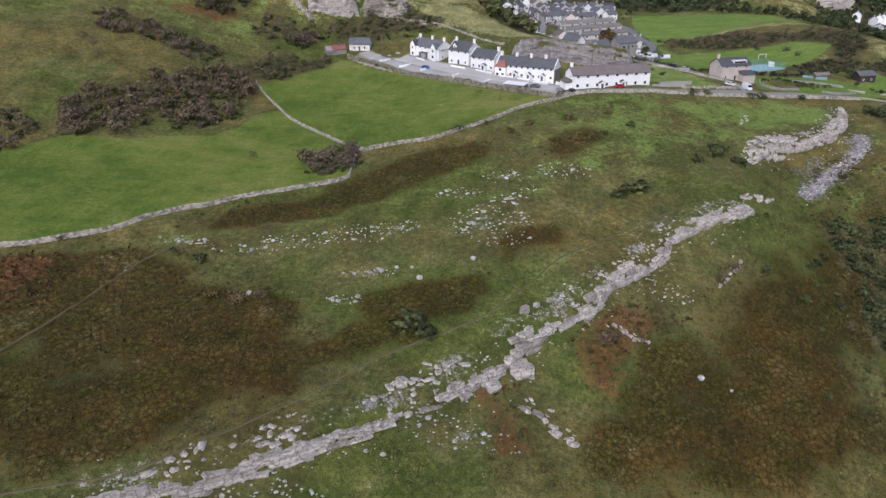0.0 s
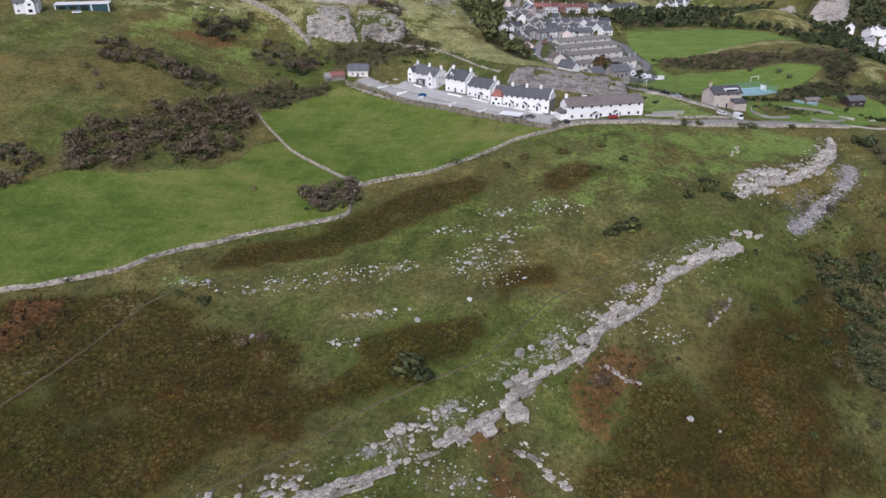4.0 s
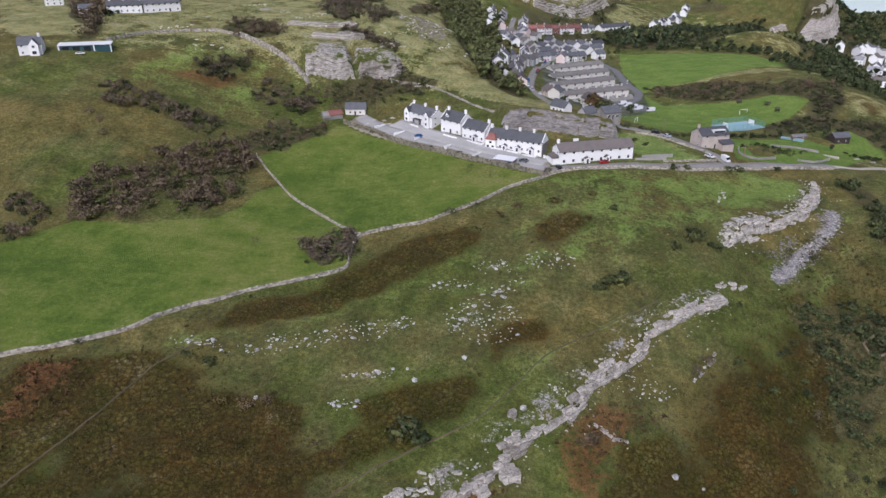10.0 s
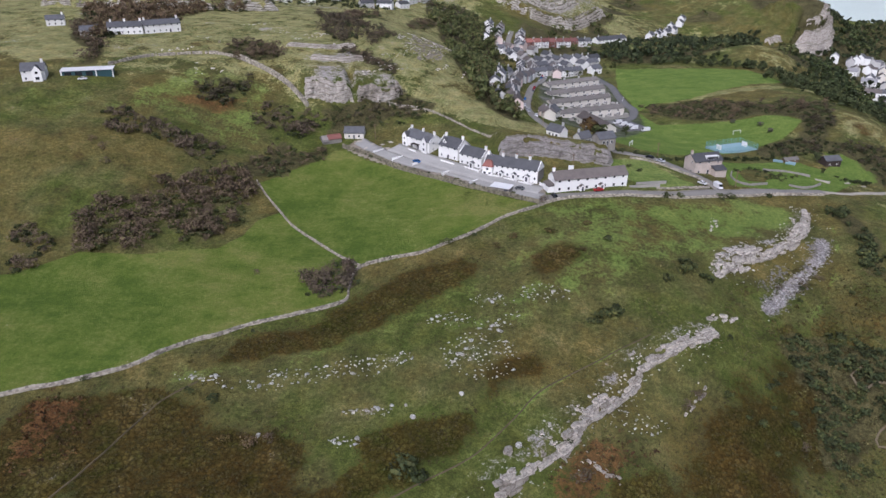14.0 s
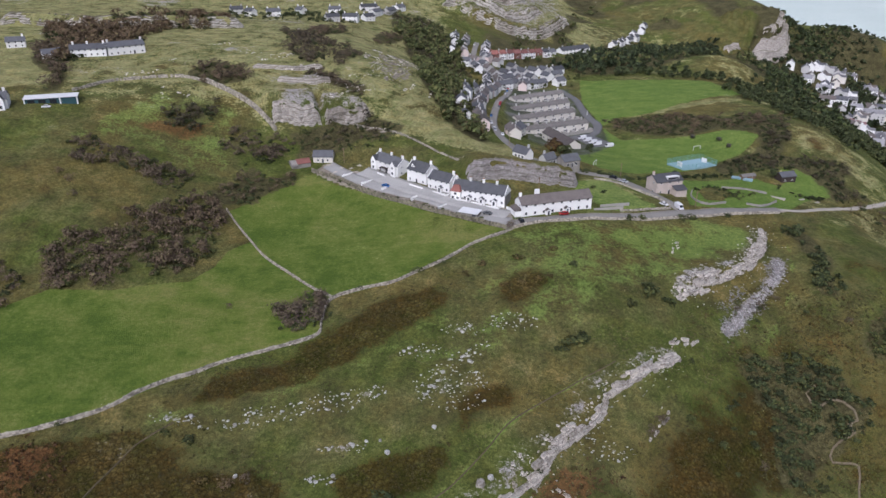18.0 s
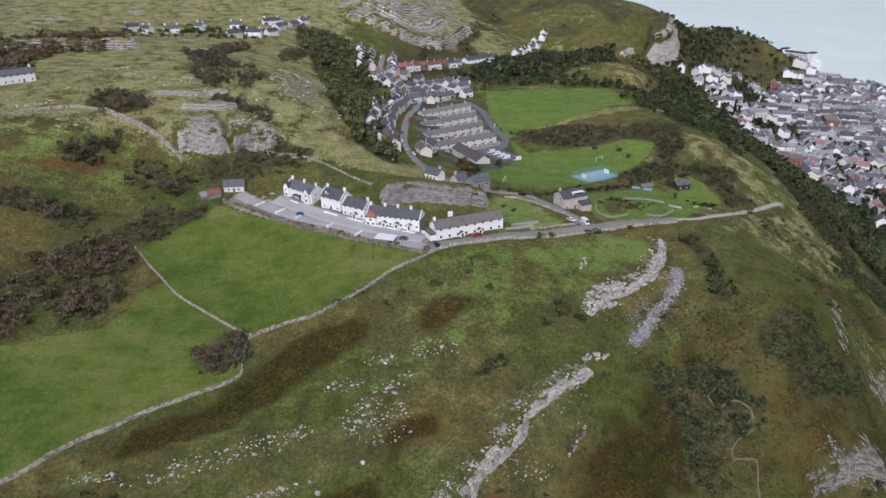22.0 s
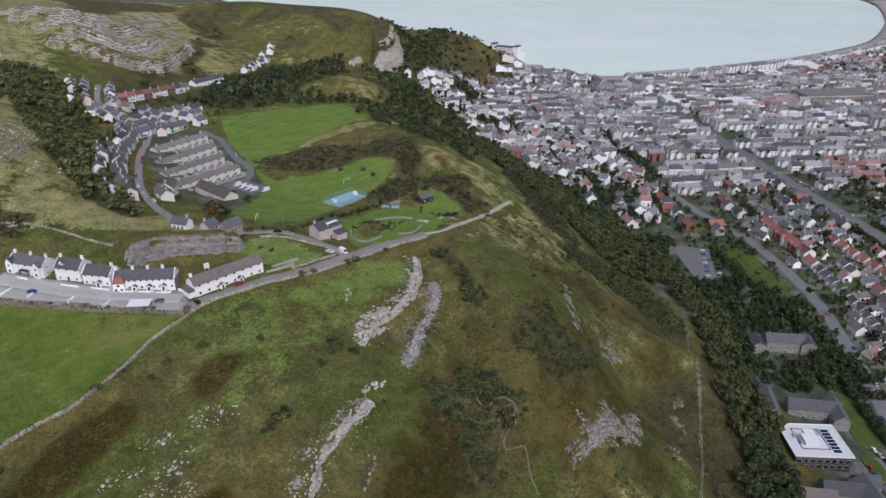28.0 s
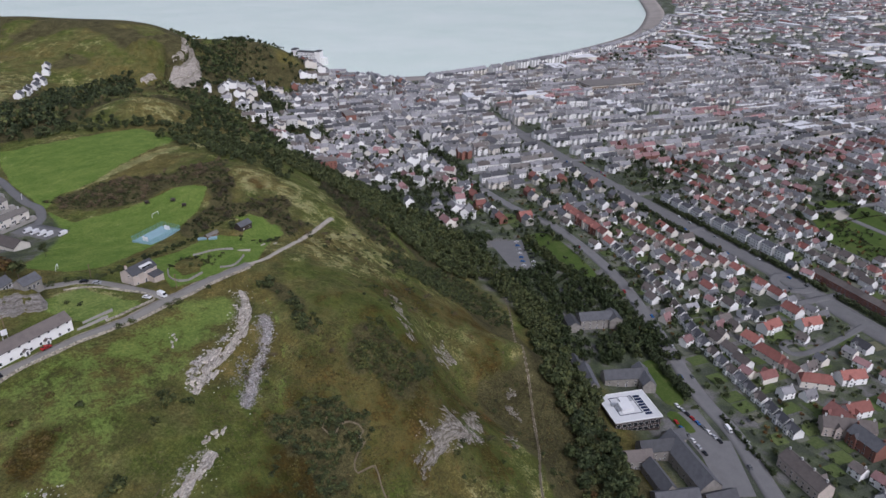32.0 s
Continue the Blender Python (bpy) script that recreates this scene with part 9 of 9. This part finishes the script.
for (x, y, r) in taken:
    for sg in (1, -1):
        ux, uy = (0.893, -0.45) if rnd.random() < 0.8 else (0.45, 0.893)
        l, w, o = rnd.uniform(8, 15), rnd.uniform(7, 11), r + 1.5
        cx, cy = x + sg * ux * (o + l / 2), y + sg * uy * (o + l / 2)
        if float(ground_z(cx, cy)) > 30 or float(seg_dist(np.array([cx]), np.array([cy]), ABBEY)[0][0]) < l / 2 + 6 or float(seg_dist(np.array([cx]), np.array([cy]), AVENUE)[0][0]) < l / 2 + 12:
            continue
        c4 = [(cx + ux * a * l / 2 - uy * b * w / 2, cy + uy * a * l / 2 + ux * b * w / 2) for a, b in ((-1, -1), (1, -1), (1, 1), (-1, 1))]
        plots.add([(a, b, float(ground_z(a, b)) + 0.13 + 0.004 * (len(plots.v) % 40)) for a, b in c4] + [(a, b, float(ground_z(a, b)) - 0.3) for a, b in c4], [(0, 1, 2, 3), (0, 4, 5, 1), (1, 5, 6, 2), (2, 6, 7, 3), (3, 7, 4, 0)])
tagged(new("garden_plots", plots.mesh("garden_plots", M["garden"])), "small lawns and patios behind the town houses", "gardens", kind="stuff")
rows = [([uv(150, -14), uv(330, -14)], 3.2, "dark clipped hedge of trees along the avenue"), ([uv(70, 17), uv(300, 14)], 3.4, "dark tree belt before the white terrace"), ([uv(-80, 17), uv(60, 18)], 3.4, "dark tree belt along the avenue"),
        ([(384, 128), (400, 150), (418, 172)], 4.5, "belt of dark trees by the school lawn"), ([(420, 190), (452, 222), (478, 262)], 5.5, "belt of dark trees along the hillside road"), ([(350, 62), (366, 84), (380, 104)], 2.2, "clipped hedge along the hillside road"),
        ([(478, 270), (490, 300), (506, 330), (520, 356)], 4.5, "dark trees round a green field"), ([(408, 178), (424, 196), (440, 205)], 5.0, "dark garden trees of the mansion"), ([(700, 128), (730, 150), (770, 178), (800, 186)], 3.2, "dark trees round the park")]
rng = np.random.default_rng(61)
for i, (ln, w, lab) in enumerate(rows):
    c = curve_points(ln, 1.6)
    p = np.repeat(c, 2, 0) + rng.normal(0, w * 0.35, (len(c) * 2, 2))
    grow("tree_belt", [t[2] for t in TREES["dark"]], p, rng.uniform(0.25, 0.42, len(p)) * w / 2.4, M["leaf_dark"], lab, "trees", 70 + i)


# ---- the town further off, in joined blocks ----
class Blocks:
    """Houses far off, gathered by roof and wall colour into one object."""

    def __init__(self, mats):
        self.s, self.mats = Shape(), mats

    def house(self, x, y, turn, l, d, eave, ridge, wall, roof, floors=2, z=None):
        c, s_ = math.cos(radians(turn)), math.sin(radians(turn))
        z = float(ground_z(x, y)) if z is None else z
        def tf(vs):
            return [(x + a * c - b * s_, y + a * s_ + b * c, z + h) for a, b, h in vs]
        v, f = gable_walls(l, d, eave, ridge, 2.0)
        self.s.add(tf(v), f[:4], wall)
        o, t = 0.3, 0.25
        rise = (ridge - eave) / (d / 2)
        for sg in (-1, 1):
            q = [(-l / 2 - o, sg * (d / 2 + o), eave - rise * o + t), (l / 2 + o, sg * (d / 2 + o), eave - rise * o + t), (l / 2 + o, 0, ridge + t), (-l / 2 - o, 0, ridge + t)]
            q = q + [(a, b, h - t) for a, b, h in q]
            self.s.add(tf(q), [(0, 1, 2, 3), (7, 6, 5, 4), (0, 4, 5, 1), (1, 5, 6, 2), (3, 7, 4, 0)] if sg < 0 else [(3, 2, 1, 0), (4, 5, 6, 7), (1, 5, 4, 0), (2, 6, 5, 1), (0, 4, 7, 3)], roof)
        n = max(2, int(l / 4))
        for fl in range(floors):
            for k in range(n):
                xx = -l / 2 + l * (k + 0.5) / n
                for sg in (-1, 1):
                    yy = sg * (d / 2 + 0.05)
                    w_ = [(xx - 0.6, yy, 0.8 + fl * 2.7), (xx + 0.6, yy, 0.8 + fl * 2.7), (xx + 0.6, yy, 2.1 + fl * 2.7), (xx - 0.6, yy, 2.1 + fl * 2.7)]
                    self.s.add(tf(w_), [(0, 1, 2, 3) if sg < 0 else (3, 2, 1, 0)], len(self.mats) - 2)
        if l > 11:
            for k in range(int(l / 9)):
                wx, ww, wd, we = -l / 2 + 4.5 + k * 9.0, 4.6, 5.5, eave - 0.6
                wv = [(a + wx, b - d / 2 - wd / 2, h) for b, a, h in gable_walls(wd, ww, we, we + 2.3, 2.0)[0]]
                self.s.add(tf(wv), [q[::-1] for q in gable_walls(wd, ww, we, 1)[1][:4]], wall)
                for sg in (-1, 1):
                    rq = [(wx + sg * (ww / 2 + 0.2), -d / 2 - wd - 0.3, we - 0.05), (wx + sg * (ww / 2 + 0.2), -d / 2 + 1.5, we - 0.05), (wx, -d / 2 + 1.5, we + 2.45), (wx, -d / 2 - wd - 0.3, we + 2.45)]
                    self.s.add(tf(rq), [(0, 1, 2, 3) if sg > 0 else (3, 2, 1, 0)], roof)
        for q in (0.1, 0.9) if l > 12 else (0.1,):
            cx = -l / 2 + l * q
            self.s.add(tf(box_v(cx - 0.5, cx + 0.5, -0.4, 0.4, ridge - 0.6, ridge + 1.6)), BOX_F, len(self.mats) - 1)

    def flat(self, x, y, turn, l, d, h, wall, roof):
        c, s_ = math.cos(radians(turn)), math.sin(radians(turn))
        z = float(ground_z(x, y))
        def tf(vs):
            return [(x + a * c - b * s_, y + a * s_ + b * c, z + k) for a, b, k in vs]
        self.s.add(tf(box_v(-l / 2, l / 2, -d / 2, d / 2, -2, h)), BOX_F, wall)
        self.s.add(tf(box_v(-l / 2 - 0.2, l / 2 + 0.2, -d / 2 - 0.2, d / 2 + 0.2, h, h + 0.5)), BOX_F, roof)

    def done(self, name, label):
        return tagged(new(name, self.s.mesh(name, [M[m] for m in self.mats])), label, "town houses", kind="stuff")


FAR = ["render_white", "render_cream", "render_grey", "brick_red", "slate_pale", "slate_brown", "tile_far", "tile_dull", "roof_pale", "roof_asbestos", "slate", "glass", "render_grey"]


def seen(x, y):
    """Within the part of the town that lies ahead of the hill."""
    a = math.degrees(math.atan2(x, y))
    return 18 < a < 84


def far_town():
    rnd = random.Random(88)
    centre, east, shore_b, west, sheds, infill = (Blocks(FAR) for _ in range(6))
    # rows of terraces across the avenue's far side
    for u in np.arange(405, 1000, 20.5):
        row = int((u - 405) / 20.5)
        if row % 6 == 5:
            continue
        v = -330.0
        while v < 760:
            red = v > 60 and float(rough_noise(*uv(u, v), 170, 2, 19)) > (0.0 if u < 640 else 0.3)
            l = rnd.choice((12, 16, 20, 26)) if not red else rnd.choice((10, 12, 18))
            uu, vv = u + rnd.uniform(-1.2, 1.2), v + l / 2
            x, y = uv(uu, vv)
            v += l + (1.0 if rnd.random() < 0.8 else rnd.uniform(4, 14))
            if not seen(x, y) or not clear(x, y, 4) or not free(x, y, 5) or (y > 905 and x < 1000) or y > 900 + 0.02 * x:
                continue
            if rnd.random() < 0.08 or inside(np.array([x]), np.array([y]), VILLAS)[0]:
                continue
            big = u > 600 and not red
            e = rnd.choice((7, 8, 10, 12)) if big else rnd.choice((6, 6.6, 7.4))
            wall = rnd.choice((0, 0, 0, 0, 1, 2, 0)) if not red else rnd.choice((1, 3, 0, 1))
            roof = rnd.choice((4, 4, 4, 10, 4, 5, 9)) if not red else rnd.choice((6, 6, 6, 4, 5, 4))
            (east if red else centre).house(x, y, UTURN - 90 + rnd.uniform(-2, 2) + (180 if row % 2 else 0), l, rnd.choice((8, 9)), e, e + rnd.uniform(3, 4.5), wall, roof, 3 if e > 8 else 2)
    # the side streets further right
    for v in np.arange(165, 1500, 25.0):
        u = -420.0
        while u < 395:
            l = rnd.choice((9, 11, 13, 18))
            uu, vv = u + l / 2, v + rnd.uniform(-3, 3) + 14 * math.sin(u * 0.012)
            x, y = uv(uu, vv)
            u += l + (rnd.uniform(1, 3) if rnd.random() < 0.75 else rnd.uniform(6, 22))
            if not seen(x, y) or not clear(x, y, 5) or not free(x, y, 6) or rnd.random() < 0.12:
                continue
            if vv > 640 and rnd.random() < 0.6:
                continue
            w = rnd.choice((0, 1, 0, 3, 0))
            east.house(x, y, UTURN + rnd.choice((0, 0, 0, 90)) + rnd.uniform(-6, 6), l, 8.5, rnd.choice((4.8, 5.4)), rnd.uniform(8, 9.2), w, rnd.choice((6, 6, 7, 4, 5, 4, 5)))
    # the old town climbing the foot of the headland
    for _ in range(150):
        x, y = rnd.uniform(460, 550), rnd.uniform(712, 874)
        if not inside(np.array([x]), np.array([y]), OLD_TOWN_BANK)[0] or not free(x, y, 11.0):
            continue
        l = rnd.choice((9, 12, 16))
        taken.append((x, y, l * 0.42 + 2.5))
        west.house(x, y, 60 + rnd.choice((0, 0, 90)) + rnd.uniform(-12, 12), l, 9, 6.5, 10, rnd.choice((0, 0, 1, 2)), rnd.choice((4, 4, 5, 10)))
    for _ in range(200):
        x, y = rnd.uniform(420, 700), rnd.uniform(425, 800)
        if not inside(np.array([x]), np.array([y]), VILLAS)[0] or not clear(x, y, 5, 60) or not free(x, y, 8.5):
            continue
        l = rnd.choice((11, 13, 16))
        taken.append((x, y, l * 0.42 + 3))
        e = rnd.choice((6, 7, 8))
        west.house(x, y, UTURN + rnd.choice((0, 90, 45, -30)) + rnd.uniform(-10, 10), l, 10, e, e + 4, rnd.choice((0, 0, 1, 2, 2)), rnd.choice((4, 10, 5, 4, 6)))
    for _ in range(2200):
        x, y = rnd.uniform(430, 1010), rnd.uniform(560, 1330)
        z = float(ground_z(x, y))
        rel = np.array((x, y)) - O
        if z > 44 or z < 2.5 or rel @ V > -60 or not clear(x, y, 5, 66) or (z > 30 and rnd.random() < 0.35) or not free(x, y, 7.5):
            continue
        l = rnd.choice((10, 14, 20, 26))
        taken.append((x, y, l * 0.42 + 2.5))
        e = rnd.choice((6, 8, 10, 11))
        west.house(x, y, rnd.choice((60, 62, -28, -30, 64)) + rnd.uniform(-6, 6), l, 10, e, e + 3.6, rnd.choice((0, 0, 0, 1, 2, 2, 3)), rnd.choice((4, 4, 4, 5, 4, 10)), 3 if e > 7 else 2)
    # hotels along the bay
    for ln in ([(960, 840), (975, 905), (1005, 935)], [(1010, 925), (1130, 905), (1290, 882), (1475, 868), (1700, 880), (1950, 930), (2250, 1040)]):
        c = curve_points(ln, 1.0)
        i = 8
        while i < len(c) - 9:
            d_ = c[i + 1] - c[i]
            l = rnd.choice((16, 24, 34))
            shore_b.house(float(c[i][0]), float(c[i][1]), math.degrees(math.atan2(d_[1], d_[0])), l, 15, rnd.choice((12, 13, 15)), 17.5, rnd.choice((0, 0, 0, 1)), 4, 4)
            i += l + (1 if rnd.random() < 0.8 else 14)
    # sheds, shops and the far suburbs
    for _ in range(1000):
        r, a = rnd.uniform(1150, 3700), radians(rnd.uniform(50, 82))
        x, y = r * math.sin(a), r * math.cos(a)
        if float(ground_z(x, y)) < 4 or not free(x, y, 16) or y > 850 + 0.02 * x + max(0, x - 1700) * 0.25 + max(0, x - 2350) * 0.22:
            continue
        if rnd.random() < 0.35:
            l, d = rnd.uniform(30, 90), rnd.uniform(18, 40)
            taken.append((x, y, l * 0.5))
            sheds.flat(x, y, UTURN + rnd.choice((0, 90)) + rnd.uniform(-8, 8), l, d, rnd.uniform(6, 9), rnd.choice((0, 2, 1)), rnd.choice((8, 9, 8, 4)))
        else:
            l = rnd.uniform(22, 60)
            taken.append((x, y, l * 0.4))
            sheds.house(x, y, UTURN + rnd.choice((0, 90)) + rnd.uniform(-12, 12), l, 10, 5, 8.6, rnd.choice((0, 0, 2)), rnd.choice((4, 4, 5, 7, 6)))
    for _ in range(3000):
        r, a = rnd.uniform(1250, 3900), radians(rnd.uniform(46, 82))
        x, y = r * math.sin(a), r * math.cos(a)
        if float(ground_z(x, y)) < 4 or y > 850 + 0.02 * x + max(0, x - 1700) * 0.25 + max(0, x - 2350) * 0.22:
            continue
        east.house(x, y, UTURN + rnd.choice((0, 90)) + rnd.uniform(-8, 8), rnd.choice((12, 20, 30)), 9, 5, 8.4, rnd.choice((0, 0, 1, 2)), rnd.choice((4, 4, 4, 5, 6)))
    for _ in range(520):
        uu, vv = rnd.uniform(-230, 300), rnd.choice((rnd.uniform(-150, -18), rnd.uniform(20, 165)))
        x, y = uv(uu, vv)
        if not clear(x, y, 5) or not free(x, y, 5.2):
            continue
        l = rnd.choice((8, 9, 10.5))
        taken.append((x, y, l * 0.6))
        infill.house(x, y, UTURN + rnd.choice((0, 90, 12, -80)) + rnd.uniform(-6, 6), l, 7.5, rnd.choice((2.8, 4.8)), 7.4, rnd.choice((0, 0, 1, 0)), rnd.choice((5, 10, 5, 6, 4)))
    infill.done("infill_houses", "small white bungalows and houses in back gardens")
    centre.done("distant_terraces", "dense grey and white slate-roofed terraces of the town centre")
    east.done("distant_suburbs", "red-roofed suburban houses in curved rows")
    shore_b.done("distant_hotels", "white four-storey hotels along the curved bay")
    west.done("distant_old_town", "white and grey houses stepping up to the headland")
    sheds.done("distant_sheds", "pale-roofed sheds and far suburbs of the town")


far_town()
rng = np.random.default_rng(71)
q = np.column_stack([rng.uniform(430, 1900, 9000), rng.uniform(120, 1150, 9000)])
zz = ground_z(q[:, 0], q[:, 1])
rel = q - O
villa = inside(q[:, 0], q[:, 1], VILLAS)
keep = (zz > 6) & (zz < 66) & (np.abs(rel @ V) > 16) & ((rough_noise(q[:, 0], q[:, 1], 120, 3, 33) > 0.05) | (rng.random(len(q)) < 0.16) | villa | ((zz > 26) & (rng.random(len(q)) < 0.8))) & (np.degrees(np.arctan2(q[:, 0], q[:, 1])) > 22)
keep &= seg_dist(q[:, 0], q[:, 1], COAST)[0] > 90
q = q[keep]
v_ = rng.uniform((420, 425), (700, 800), (1500, 2))
o_ = rng.uniform((450, 410), (700, 960), (2200, 2))
o_ = o_[inside(o_[:, 0], o_[:, 1], [(612, 960), (532, 793), (500, 655), (456, 515), (465, 419), (573, 517), (620, 661), (652, 792), (691, 940)]) & (rough_noise(o_[:, 0], o_[:, 1], 48, 3, 37) > 0.04)]
grow("old_town_trees", [t[2] for t in TREES["dark"]], o_, rng.uniform(0.7, 1.25, len(o_)), M["leaf_dark"], "dark garden trees among the old town houses", "trees", 92)
q = np.concatenate([q, v_[inside(v_[:, 0], v_[:, 1], VILLAS) & (rough_noise(v_[:, 0], v_[:, 1], 45, 3, 35) > -0.15)]])
grow("town_trees", [t[3] for t in TREES["dark"]], q, rng.uniform(0.5, 1.1, len(q)), M["leaf_dark"], "dark trees scattered among the town houses", "trees", 91)


# ---- landmarks of the far town ----
def landmark(name, x, y, turn, label, boxes, category="building"):
    root = new(name)
    root.matrix_basis = pose(x, y, float(ground_z(x, y)), 0, 0, turn)
    tagged(root, label, category)
    for nm, (x0, x1, y0, y1, z0, z1), m in boxes:
        part(nm, Shape().box(x0, x1, y0, y1, z0, z1).mesh(nm, M[m]), root)
    return root


gh = landmark("grand_hotel", 985, 1290, -62, "huge white many-storeyed hotel on the headland shore", [
    ("main_block", (-30, 30, -8, 8, -14, 24), "render_white"), ("left_tower", (-34, -22, -11, 9, -14, 29), "render_white"), ("right_tower", (22, 34, -11, 9, -14, 27), "render_white"), ("low_wing", (34, 46, -7, 7, -14, 14), "render_white"),
    ("main_roof", (-22, 22, -7, 7, 24, 26.5), "slate"), ("left_roof", (-33, -23, -10, 8, 29, 31.5), "slate"), ("right_roof", (23, 33, -10, 8, 27, 29.5), "slate")], "hotel")
for k in range(14):
    for z in (2, 6, 10, 14, 18, 21.5):
        put_window(gh, -20 + k * 3.1, -8, z, 1.7, 2.2, 0, True)
mk = landmark("shopping_centre", 1180, 640, UTURN - 90, "large yellow-brown brick shopping block with flat roof", [("wall", (-58, 58, -24, 24, -2, 15), "render_cream"), ("roof", (-59, 59, -25, 25, 15, 16), "roof_asbestos"), ("brick_band", (-58.4, 58.4, -24.4, 24.4, 4, 8), "timber"), ("upper_band", (-58.4, 58.4, -24.4, 24.4, 11, 13), "timber")])
for k in range(20):
    put_window(mk, -54 + k * 5.6, -24.4, 9.5, 3.6, 2.2, 0, True)
fl = landmark("flats", 690, 812, 62, "red-brick and cream block of flats in the old town", [("wall", (-16, 16, -8, 8, -3, 16), "brick_red"), ("roof", (-16.4, 16.4, -8.4, 8.4, 16, 16.6), "roof_asbestos"), ("pale_tower", (-5, 5, -9, -8, -3, 17), "render_cream")])
for k in range(6):
    for z in (2, 5, 8, 11, 14):
        put_window(fl, -13.5 + k * 5.4, -8, z, 1.8, 1.6, 0, True)
st = landmark("station_sheds", 1420, 330, UTURN - 32, "long low railway station roofs and platforms", [("platform", (-120, 120, -14, 14, -1, 1), "concrete"), ("canopy", (-110, 60, -13, -4, 5, 5.6), "slate_brown"), ("canopy_b", (-110, 60, 4, 13, 5, 5.6), "slate_brown"), ("wall", (-112, -108, -14, 14, 0, 6), "brick_red")])
strip("railway", [(1560, 520), (1468, 407), (1400, 300), (1365, 221), (1330, 140)], 20, M["gravel"], "pale railway tracks beyond the houses", 0.3, "railway")
